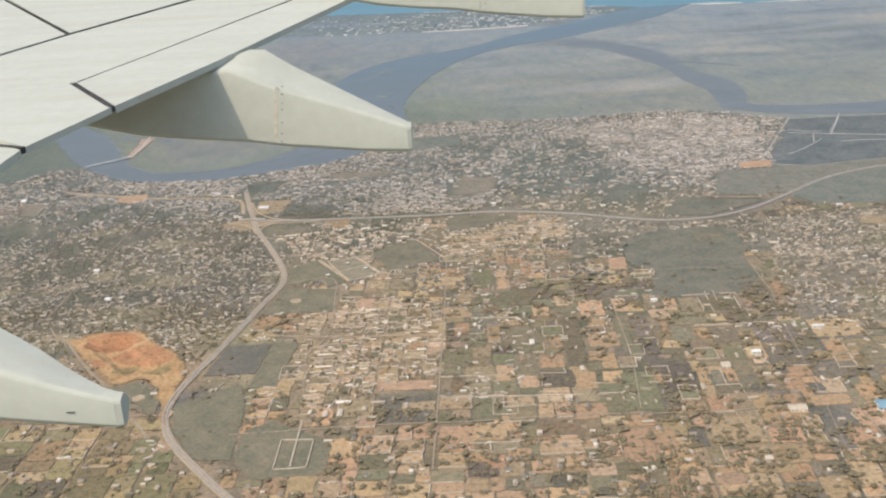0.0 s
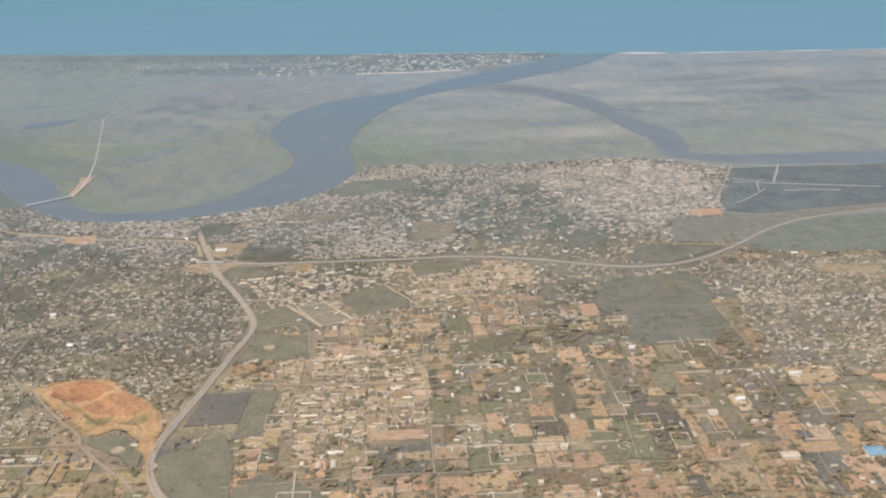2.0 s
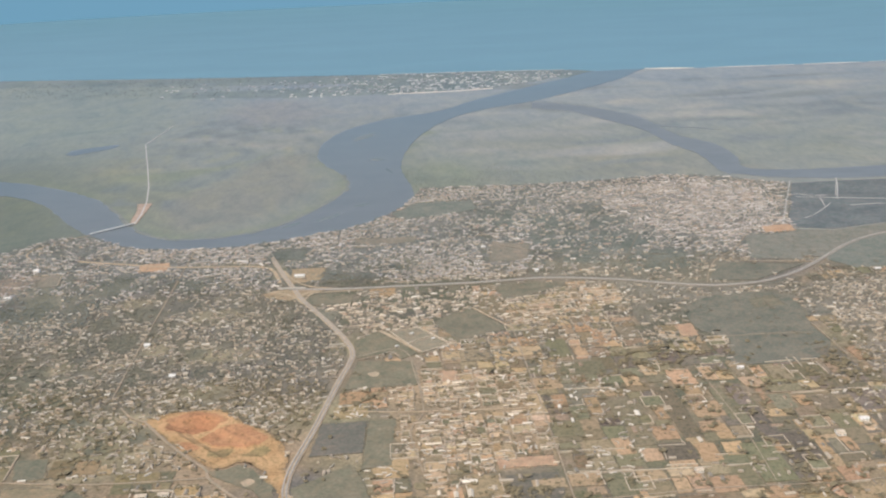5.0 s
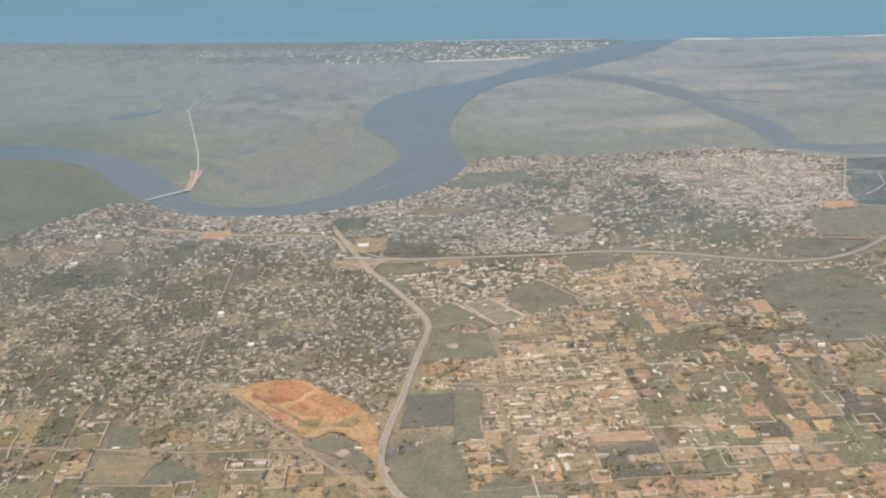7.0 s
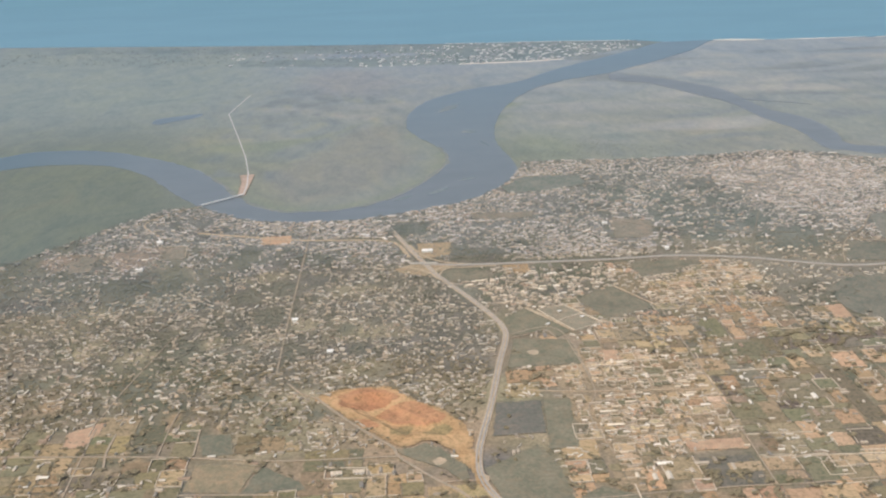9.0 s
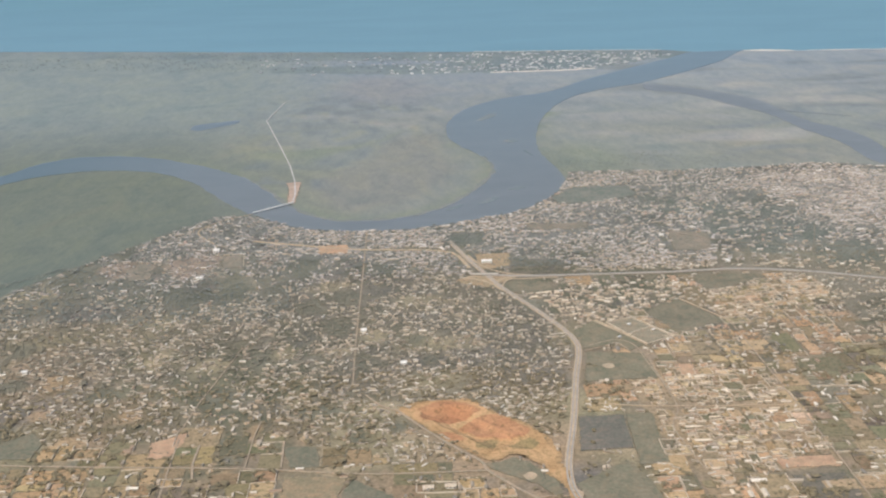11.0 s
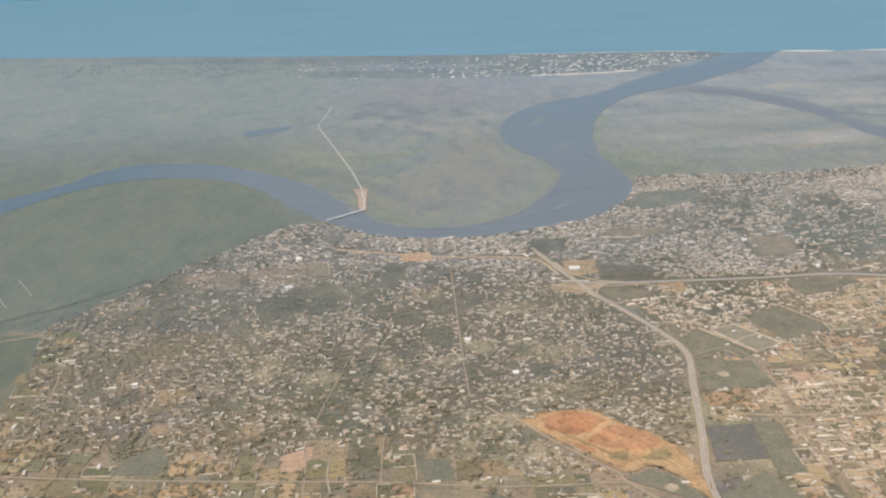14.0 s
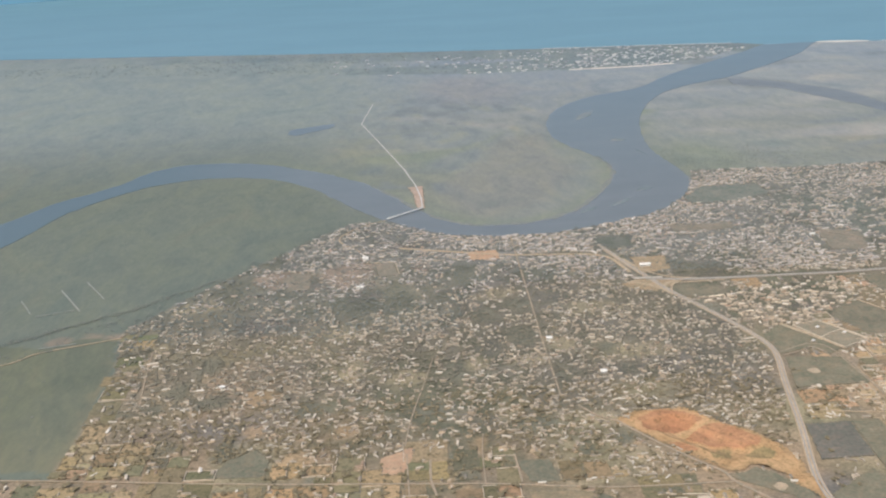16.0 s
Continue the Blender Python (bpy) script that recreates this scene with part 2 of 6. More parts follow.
def spline(points, step=6):
    """Catmull-Rom through the points, each span cut in step pieces."""
    p = [Vector((x, y)) for x, y in points]
    p = [2 * p[0] - p[1]] + p + [2 * p[-1] - p[-2]]
    out = []
    for a, b, c, d in zip(p, p[1:], p[2:], p[3:]):
        for i in range(step):
            s = i / step
            out.append(0.5 * (2 * b + (c - a) * s + (2 * a - 5 * b + 4 * c - d) * s * s + (3 * b - a - 3 * c + d) * s ** 3))
    return out + [p[-2]]


def inside(poly, x, y):
    """Which of the points x, y (arrays) lie in the polygon."""
    hit = np.zeros(x.shape, bool)
    n = len(poly)
    for i in range(n):
        (ax, ay), (bx, by) = poly[i], poly[(i + 1) % n]
        if ay == by:
            continue
        cross = (ay > y) != (by > y)
        hit ^= cross & (x < (bx - ax) * (y - ay) / (by - ay) + ax)
    return hit


def away(line, x, y):
    """Distance of the points from a polyline."""
    best = np.full(x.shape, 1e9)
    for (ax, ay), (bx, by) in zip(line, line[1:]):
        dx, dy = bx - ax, by - ay
        s = np.clip(((x - ax) * dx + (y - ay) * dy) / (dx * dx + dy * dy + 1e-9), 0, 1)
        best = np.minimum(best, np.hypot(x - ax - s * dx, y - ay - s * dy))
    return best


def soft_noise(x, y, size, seed):
    """Smooth value noise in 0..1 on arrays, one octave of that size in metres."""
    rng = np.random.default_rng(seed)
    table = rng.random((256, 256))
    u, v = x / size + 71.3, y / size + 37.7
    i, j = np.floor(u).astype(int), np.floor(v).astype(int)
    fu, fv = u - i, v - j
    fu, fv = fu * fu * (3 - 2 * fu), fv * fv * (3 - 2 * fv)
    g = lambda a, b: table[a % 256, b % 256]
    return (g(i, j) * (1 - fu) + g(i + 1, j) * fu) * (1 - fv) + (g(i, j + 1) * (1 - fu) + g(i + 1, j + 1) * fu) * fv


def mesh_from(name, verts, faces, material, colors=None, smooth=False):
    """A mesh from arrays: verts (n, 3), faces a list of (m, k) index arrays."""
    me = bpy.data.meshes.new(name)
    verts = np.asarray(verts, np.float32)
    faces = faces if isinstance(faces, list) else [faces]
    loops = np.concatenate([f.ravel() for f in faces]).astype(np.int32)
    sizes = np.concatenate([np.full(len(f), f.shape[1]) for f in faces]).astype(np.int32)
    me.vertices.add(len(verts))
    me.vertices.foreach_set("co", verts.ravel())
    me.loops.add(len(loops))
    me.loops.foreach_set("vertex_index", loops)
    me.polygons.add(len(sizes))
    me.polygons.foreach_set("loop_start", np.concatenate([[0], np.cumsum(sizes)[:-1]]).astype(np.int32))
    me.polygons.foreach_set("loop_total", sizes)
    if colors is not None:
        at = me.color_attributes.new("zone", "FLOAT_COLOR", "POINT")
        at.data.foreach_set("color", np.c_[colors, np.ones(len(colors))].astype(np.float32).ravel())
    me.update(calc_edges=True)
    me.validate()
    if not smooth:
        me.shade_flat()
    for m in material if isinstance(material, (list, tuple)) else [material]:
        me.materials.append(m)
    return me


def part(name, bm, material, parent=None, label=""):
    """Links a bmesh as one mesh object, under a thing where one is given."""
    me = bpy.data.meshes.new(name)
    bmesh.ops.recalc_face_normals(bm, faces=bm.faces)
    bm.to_mesh(me)
    bm.free()
    me.materials.append(material)
    ob = new(name, me)
    ob.parent = parent
    return tagged(ob, label)


def box(bm, x0, x1, y0, y1, z0, z1, turn=None):
    """A box into a bmesh."""
    m = Matrix.Translation(((x0 + x1) / 2, (y0 + y1) / 2, (z0 + z1) / 2)) @ Matrix.Diagonal((x1 - x0, y1 - y0, z1 - z0, 1))
    bmesh.ops.create_cube(bm, size=1, matrix=turn @ m if turn else m)


def slab(name, outline, z0, z1, material):
    """A flat sheet with a thickness over an outline."""
    bm = bmesh.new()
    f = bm.faces.new([bm.verts.new((x, y, z0)) for x, y in outline])
    up = bmesh.ops.extrude_face_region(bm, geom=[f])["geom"]
    bmesh.ops.translate(bm, verts=[v for v in up if isinstance(v, bmesh.types.BMVert)], vec=(0, 0, z1 - z0))
    bmesh.ops.triangulate(bm, faces=[f for f in bm.faces if len(f.verts) > 4])
    return part(name, bm, material)


def ribbon(bm, line, half, z0, z1, shift=0.0, flare=None):
    """A road-like strip of that half width along a line, with its side faces."""
    rows = []
    for i, p in enumerate(line):
        d = (line[min(i + 1, len(line) - 1)] - line[max(i - 1, 0)]).normalized()
        n = Vector((-d.y, d.x))
        w = half * (flare(i / (len(line) - 1)) if flare else 1)
        a, b = p + n * (shift + w), p + n * (shift - w)
        rows.append([bm.verts.new((*q, z)) for q, z in ((a, z0), (a, z1), (b, z1), (b, z0))])
    for r, s in zip(rows, rows[1:]):
        for k in range(3):
            bm.faces.new((r[k], r[k + 1], s[k + 1], s[k]))


def strip(name, line, half, material, label, category, z1=0.12, shift=0.0, kind="structure", flare=None):
    bm = bmesh.new()
    ribbon(bm, line, half, -0.1, z1, shift, flare)
    return tagged(part(name, bm, material), label, category, kind=kind)

# ---- plan: shores, roads, zones ----
COAST = [(-1547.1, 2708.3), (-905.4, 2528), (-446.5, 2391.9), (-19.4, 2283), (217, 2239), (365.7, 2203.1)]
SPIT = [(526.4, 2154.4), (648.5, 2119.8), (860.3, 2090.4), (1053.3, 2067.6), (1433.2, 2023.8)]
BANK_FAR = [(376.3, 2099.2), (264.4, 2020.9), (148.4, 1887.2), (57, 1772.2), (-30.6, 1722.8), (-100.3, 1648.3), (-137.6, 1550.9), (-147.5, 1457.2), (-134.3, 1384), (-113.5, 1324), (-108.1, 1269.6), (-116.3, 1225.5), (-146.7, 1158.6), (-182.9, 1104.8), (-224.5, 1073.5), (-272, 1068.9), (-305.7, 1080.7), (-338.1, 1121), (-371.7, 1196), (-396.5, 1251.5), (-423.5, 1290), (-466.3, 1337.4), (-534.5, 1394.1), (-611.1, 1421.2), (-674.1, 1401.6), (-716, 1328), (-769, 1270.4), (-810.1, 1194.4), (-904, 1062.5), (-1068.3, 881.1)]
BANK_NEAR = [(448.3, 2036), (309.4, 1903.3), (242.8, 1832.4), (143, 1769.1), (70.2, 1698.1), (8.3, 1567.8), (-25.4, 1438.9), (-37.7, 1349.7), (-35.7, 1278.6), (-31.8, 1221.7), (-38.9, 1172.1), (-65.6, 1119.8), (-105.6, 1075.7), (-146.3, 1055.1), (-184.3, 1040.8), (-220.5, 1030.4), (-265.5, 1031.4), (-309.5, 1041.5), (-347.4, 1067), (-380.8, 1104.3), (-410.3, 1148.9), (-442.3, 1208.8), (-466.6, 1256.6), (-521, 1315.4), (-593.2, 1339.8), (-647.3, 1329.2), (-683.8, 1304.1), (-743.5, 1222.3), (-781.8, 1105.3), (-867.2, 978.8), (-1019.6, 811.8)]
CHANNEL = [(223, 1813), (292, 1741), (349, 1643), (360, 1579), (360, 1517), (368, 1440), (393, 1387), (394, 1299), (381, 1226), (431, 1203), (490, 1199), (562, 1194), (760, 1180), (700, 1100), (533, 1138), (452, 1150), (402, 1167), (366, 1192), (346, 1212), (349, 1267), (352, 1327), (338, 1398), (333, 1500), (303, 1592), (262, 1700), (215, 1745)]
SIDE_CREEK = [(340, 1560), (365, 1528), (395, 1508), (440, 1470)]
ESCARP = [(-380.8, 1104.3), (-422.3, 1105.9), (-456.2, 1065.5), (-487.4, 1022.8), (-516.2, 983.4), (-543, 948.4), (-575, 900), (-605, 850.7), (-591.7, 794.1), (-592.7, 703.6), (-594.3, 658.4), (-599.1, 612.7), (-603.1, 561.8)]
TOWN_EDGE = [(-21.5, 1226.6), (29.1, 1223.3), (122.8, 1209.7), (191.7, 1211), (277, 1217.8), (327.3, 1199.3), (358.9, 1170.5), (395.5, 1141.3), (326.8, 981.6), (322.6, 918.1)]
HIGHWAY = [(-131.3, 476), (-145, 496.7), (-152.9, 515.1), (-156.2, 527.7), (-156.8, 543.9), (-153.1, 567.5), (-140.4, 615.8), (-126.2, 677.1), (-117.3, 711.9), (-114.9, 733.6), (-121.2, 763.8), (-137.2, 810.7), (-154.1, 855.3), (-163.3, 890.4), (-173.5, 929.8), (-186.5, 986)]
HIGHWAY_S = [(-81.5, 411.1), (-94.6, 427.9), (-108.4, 444.8), (-128.1, 473.5), (-142.9, 494.6)]
BYPASS = [(-166.1, 885.7), (-121.8, 876.9), (-63.1, 872.8), (-4.2, 868.8), (55.4, 867.8), (112.3, 851.7), (156.5, 830.6), (191.9, 817.6), (231.5, 818.6), (267.5, 834.5), (305.4, 864.3), (349.2, 903.1), (394.2, 927.9), (452.6, 943.5), (535.3, 952.7)]
RAMP_A = [(-182.8, 881.3), (-167.5, 872.3), (-151.5, 847.4), (-140.3, 813.8)]
RAMP_B = [(-154.1, 850.8), (-145.8, 871), (-126.5, 871.7), (-102.2, 871.5)]
RAMP_C = [(-182.8, 881.3), (-166.3, 887.2)]
RAMP_D = [(-172.9, 940.4), (-163, 910.2), (-146.8, 889.5), (-121.8, 878.4)]
MAINST = [(-175.1, 905.8), (-182.7, 942.8), (-194.1, 956.2), (-214.5, 963.1), (-267, 972.3), (-298.5, 982.9), (-319.9, 991.8), (-374.5, 1015.4)]
BRIDGE = [(-383.6, 1111), (-344, 1143.8)]
BRIDGE_RD = [(-344, 1143.8), (-343.3, 1189), (-346.7, 1243.8), (-356.7, 1322.4), (-378.4, 1447.3), (-408.5, 1614.6), (-389.2, 1768.4)]
BRIDGE_RD_N = [(-383.6, 1111), (-410.5, 1093.3), (-433.3, 1054.8), (-410.8, 1011.1)]
SANDPATCH = [(-355.8, 1236), (-338.5, 1236.6), (-341.3, 1147.6), (-348.1, 1136.2), (-350.8, 1167.7), (-350.8, 1202.7)]
ST1 = [(-264.3, 1026.3), (-270.1, 890), (-275.5, 767.8), (-278.4, 681.8)]
ST2 = [(-359.1, 759.9), (-367.1, 722.1), (-378.7, 671.7), (-385.7, 630.7)]
V1 = [(9.2, 772.1), (5.2, 646.8), (1.3, 549.8), (-3, 454.3)]
V2 = [(120.1, 661.9), (119.5, 606.2), (117.3, 558.3), (111.7, 504)]
V3 = [(221.8, 618.9), (220, 585.8), (213.8, 525.5), (204.9, 452.7)]
H1 = [(-114.8, 502), (-57.9, 503.3), (-18.3, 503.1), (15.3, 501.2), (77.3, 501.6), (154.3, 496.1), (236.9, 502.7)]
H2 = [(1.7, 529.3), (20.9, 528.4), (83.1, 523.4)]
H3 = [(-121.3, 634.8), (-84, 626.1), (3.4, 615.7)]
H4 = [(-73.4, 711.8), (-71.4, 628.9), (-82.1, 596.9), (-78.7, 545.1)]
DIAG = [(-251, 644), (-234, 615), (-216, 588), (-204, 572), (-201, 561), (-189, 543), (-178, 529), (-170, 520), (-160, 503)]
FIELDRD = [(-113.9, 722), (-84.2, 732.9), (-72.3, 710.2), (-70.3, 644)]
QUARRY = [(-249, 640), (-240, 648), (-229, 652), (-214, 653), (-199, 646), (-190, 632), (-180, 623), (-168, 608), (-162, 592), (-159, 576), (-159, 562), (-158, 550), (-156, 534), (-154, 517), (-160, 527), (-162, 543), (-166, 555), (-175, 570), (-185, 578), (-193, 573), (-202, 575), (-209, 589), (-222, 603), (-233, 617), (-241, 629)]
QUARRY_RED = [(-242, 643), (-226, 652), (-207, 652), (-197, 642), (-198, 631), (-210, 627), (-234, 629)]
QUARRY_MOUND = [(-213, 615), (-198, 626), (-187, 627), (-178, 618), (-170, 609), (-175, 600), (-185, 602), (-203, 601)]
QUARRY_WEEDS = [(-205, 593), (-198, 598), (-190, 600), (-194, 586), (-204, 587)]
QUARRY_WEEDS_E = [(-184, 593), (-176, 598), (-169, 594), (-169, 583), (-181, 581)]
QUARRY_PIT = [(-226, 609), (-216, 607), (-211, 598), (-218, 595)]
QUARRY_GRASS = [(-202, 570), (-193, 570), (-185, 574), (-176, 567), (-169, 555), (-164, 546), (-163, 532), (-168, 531), (-176, 544), (-184, 550), (-199, 563)]
POND_FIELD = [(-136.7, 618.8), (-108.1, 617.7), (-112.3, 576.4), (-144, 576.8)]
GREEN1 = [(-107, 620.7), (-89.9, 618.1), (-96.4, 557.6), (-113.8, 556.1)]
GREEN2 = [(-111.2, 714.1), (-71.8, 707.8), (-71.2, 666.8), (-122.2, 667.5)]
GREEN3 = [(-153.9, 540.3), (-119.6, 563.7), (-111.3, 535.5), (-109, 475.2), (-128.6, 477.3), (-148.1, 508.6)]
GREY_COMPOUND = [(-85, 767), (-63, 772), (-41, 734), (-65, 721)]
COMPOUND_PATH = [(-93, 772), (-79, 748), (-65, 723)]
COMPOUND_WALL = [(-74, 741), (-63, 748), (-53, 753), (-43, 735)]
MEADOW_UP = [(-113, 753), (-102, 766), (-93, 769), (-81, 747), (-67, 722), (-81, 713), (-87, 727), (-112, 720)]
MEADOW_PATH = [(-113, 717), (-98, 722), (-86, 727), (-80, 712)]
ORANGE_SQ = [(-56, 686), (-43, 684), (-43, 668), (-57, 668)]
TRIFIELD = [(-51, 779), (-35, 797), (-16, 804), (6, 757), (-34, 736), (-41, 757)]
TRI_ROAD = [(-16, 808), (-3, 781), (9, 756)]
DARK1 = [(146, 771), (184, 795), (239, 786), (229, 713), (228, 682), (204, 656), (147, 661), (160, 701), (145, 725)]
DARK1_EDGE = [(159, 708), (190, 707), (225, 703)]
DARKFIELD = [(398.8, 1137.7), (454.1, 1135.8), (636, 1117.9), (547.1, 972.1), (411.2, 963.1), (360.3, 953.4), (331, 966), (326.8, 981.6)]
GREENFIELD = [(331.9, 901.2), (375.5, 924.1), (447.7, 934.3), (556.6, 939.5), (477.5, 815.7), (391.9, 830), (325.3, 838.7), (312.6, 862.9)]
TOWNGREEN = [(-62.7, 1119.1), (-31.7, 1158), (31.3, 1153.9), (29.1, 1114.3), (-14.7, 1096.1), (-57.5, 1095.8)]
WETDARK = [(-602, 840), (-596, 813), (-594, 773), (-596, 746), (-595, 700), (-595, 662), (-600, 639), (-601, 625), (-690, 638), (-830, 660), (-806, 793), (-698, 838), (-654, 836)]
NEWSUB = [(-94.5, 668.4), (-64.6, 694.8), (4.3, 666.1), (0.9, 542.9), (-39.8, 540.7), (-73.7, 515.4), (-92, 590.2)]
ORANGESUB = [(5.3, 819.7), (109.7, 839.9), (109.4, 806.4), (73.4, 779.4), (34.3, 761.4), (6.1, 766.7)]
BRIGHT = [(182.9, 1141.7), (290.6, 1193), (358.2, 1114.1), (330.8, 987.2), (256, 932.3), (198.8, 984.4), (163.2, 1082.2)]
NETOWN = [(265.2, 807.1), (333.7, 820.4), (504.9, 812.9), (407.3, 617), (315.4, 591.5), (244.1, 600.1), (235.5, 647.8)]
BLUE = [(234.1, 494.6), (245.3, 496.6), (245.6, 485.8), (234.6, 482.8)]
BLUEWALL = [(219.6, 485.7), (233.5, 495.4), (253.9, 497.5), (255.7, 441.7), (224.9, 438.8)]
WALLLOT = [(-85.2, 463), (-84.5, 492.6), (-66.9, 491.1), (-68, 463.2)]
ISLETS = [(-97, 1542, -58, 1604, 9), (-72, 1396, -62, 1416, 12), (-58, 1352, -50, 1315, 2.5), (-146, 1104, -117, 1133, 5), (-104, 1156, -84, 1171, 6), (-182, 1088, -159, 1109, 5)]
PLAIN = [(-151, 1492), (-223, 1476), (-266, 1345), (-307, 1283), (-328, 1211), (-320, 1139), (-284, 1095), (-228, 1111), (-181, 1173), (-140, 1247), (-141, 1316), (-158, 1384)]
REEDBAND = [(-433, 1417), (-327, 1426), (-264, 1449), (-186, 1530), (-216, 1456), (-269, 1393), (-318, 1329), (-403, 1346)]
WETSTREAKS = [[(-378, 1667), (-348, 1727), (-291, 1742), (-301, 1674), (-351, 1632)], [(-407, 1466), (-369, 1587), (-351, 1632), (-362, 1545), (-395, 1429)], [(-314, 1678), (-212, 1716), (-220, 1680), (-313, 1620)]]
MUDPLAIN = [(-343, 1896), (-275, 2027), (-152, 1979), (-104, 1810), (-171, 1678), (-312, 1725)]
DRYREED = [(-464, 1449), (-419, 1543), (-387, 1514), (-366, 1373), (-417, 1299), (-454, 1366)]
POOL = [(-517, 1572), (-513, 1603), (-485, 1617), (-451, 1629), (-455, 1600), (-482, 1580), (-502, 1562)]
LEAFY_N = [(60, 1203), (190, 1200), (172, 1085), (205, 985), (228, 950), (87, 900), (40, 985)]
VILLAGE = [(-423, 955, 28, 40), (-484, 952, 22, 26)]
QUAY = [(-18.8, 1993.3), (104.1, 1987.4), (181.7, 1994.2)]
COASTTOWN = [(-21.6, 2265.9), (156.2, 2239.4), (314.1, 2192.2), (368.2, 2133.5), (247.3, 2034.2), (171.5, 1997), (-24, 1994.7), (-214.7, 2019), (-430.8, 2091.2), (-457.5, 2171.3), (-321.5, 2148.6), (-95.8, 2131.1)]
LOOPFIELD = [(-152, 857), (-147, 868), (-129, 869), (-112, 858), (-112, 841), (-133, 837), (-147, 841)]
RAMP_E = [(-108, 877), (-135, 878), (-151, 873), (-158, 859), (-152, 845), (-142, 834)]
ORANGE1 = [(296.1, 977.8), (327.6, 979.3), (323.2, 955.3), (292.6, 955.9)]
ORANGE2 = [(130.2, 737.9), (143.9, 738.6), (141.7, 712.8), (128.3, 713.4)]
ORANGE3 = [(44, 717.1), (52.1, 718.4), (51.3, 688.9), (44.1, 689.8)]
ORANGE4 = [(-311.8, 990.4), (-283.3, 990.5), (-282.1, 965.1), (-310.4, 966.7)]
ORANGE5 = [(-400.9, 618.7), (-380.5, 629.9), (-381.2, 619.4), (-387.6, 598.7), (-400.7, 598.6)]
ORANGE6 = [(-36.6, 554.2), (-1.8, 553.7), (-2.4, 541.9), (-35, 542.9)]
TANFIELD = [(-317, 569), (-281, 563), (-290, 534), (-321, 540)]
DARKWEDGE = [(-279, 562), (-257, 542), (-253, 533), (-288, 534)]
GREENSQ = [(-320, 604), (-300, 602), (-297, 577), (-315, 579)]
ROADSIDE = [(271, 953), (316, 951), (292, 869), (246, 883)]
SPUR_A = [(300, 860), (255, 872), (217, 885)]
SPUR_B = [(188, 826), (200, 856), (217, 885), (244, 912), (271, 952)]
EDGE_ROAD = [(401, 1147), (324, 987)]
N_PLOT = [(214, 878), (286, 856), (230, 824), (192, 832)]
N_CLEAR = [(26, 986), (62, 971), (50, 920), (16, 927)]
N_STRIP = [(-106, 1027), (-43, 1024), (-48, 1003), (-106, 1007)]
N_DARK = [(13, 858), (64, 856), (72, 846), (24, 822), (10, 826)]
N_STREET_A = [(88, 933), (67, 872)]
N_STREET_B = [(174, 984), (116, 854)]
N_STREET_C = [(33, 973), (86, 936), (180, 910)]
SE_YARD = [(347, 800), (400, 786), (383, 768), (339, 782)]
NE_YARD = [(205, 780), (228, 786), (229, 762), (203, 760)]
DITCH1 = [(-711.7, 943.3), (-694, 909.3)]
DITCH2 = [(-681.4, 962.4), (-651.4, 906.1)]
DITCH3 = [(-663.2, 980.6), (-636.9, 932.4)]
DITCH4 = [(458.4, 1150.4), (420.7, 1073)]
DITCH5 = [(381.3, 1091), (395.9, 1080.4), (412.1, 1077.2)]
DITCH6 = [(416, 1031.9), (444.6, 1031.2), (474.1, 1023.2)]
DITCH9 = [(400, 1066.9), (390.2, 1034.5)]
GROVE = [(-184.6, 1007.6), (-150.6, 1003.5), (-157.3, 970.3), (-188.1, 972.1)]
LOTROW = [(-243.3, 541.9), (-242.6, 553.5), (-219.6, 550.2), (-215.8, 539.2)]
WHITES = [(-158.1, 919.7), (-242.4, 712.4), (-407.1, 990.2), (-412.4, 913.9), (-509.8, 733.6), (-269.9, 775.6), (16.3, 969.8), (339.6, 827.8), (53, 888.1), (240, 594.2), (192, 563.3), (148.3, 650.5)]
TRACK_E1 = [(117.8, 615.1), (164.9, 609.5), (219.6, 604.7)]
TRACK_W1 = [(-297, 571), (-272, 566), (-236, 563), (-201, 561)]
TRACK_W2 = [(-336, 639), (-339, 615), (-341, 580)]
TRACK_W3 = [(-385.7, 543.5), (-385.3, 593.7), (-384.9, 621.4)]
TRACK_W4 = [(-660, 634), (-595, 623), (-526, 610), (-459, 598), (-377, 586), (-332, 579), (-297, 571)]
TRACK_W5 = [(-370, 572), (-372, 591), (-371, 612)]
TRACK_W6 = [(-320, 579), (-320, 610)]
TRACK_W7 = [(-323, 537), (-306, 535), (-270, 530)]
TRACK_W8 = [(-270, 667), (-260, 650), (-250, 642)]
TRACK_W9 = [(-572, 806), (-568, 754), (-564, 714)]
TRACK_W10 = [(-594, 730), (-566, 725)]
TRACK_W11 = [(-178, 529), (-170, 530), (-161, 529)]
PLOT_BARE = [(49, 703, 9, 23), (20, 679, 10, 24), (69, 726, 9, 31), (105, 645, 16, 24), (124, 647, 9, 21), (105, 623, 10, 15), (75, 595, 7, 16), (70, 569, 14, 17), (104, 565, 9, 20), (87, 541, 12, 21), (103, 543, 12, 16), (109, 492, 15, 12), (103, 467, 17, 33), (42, 484, 7, 11), (7, 462, 14, 13), (30, 459, 9, 13), (42, 466, 12, 8), (69, 453, 10, 13), (168, 596, 8, 15), (158, 644, 8, 19), (147, 608, 5, 25), (155, 565, 10, 13)]
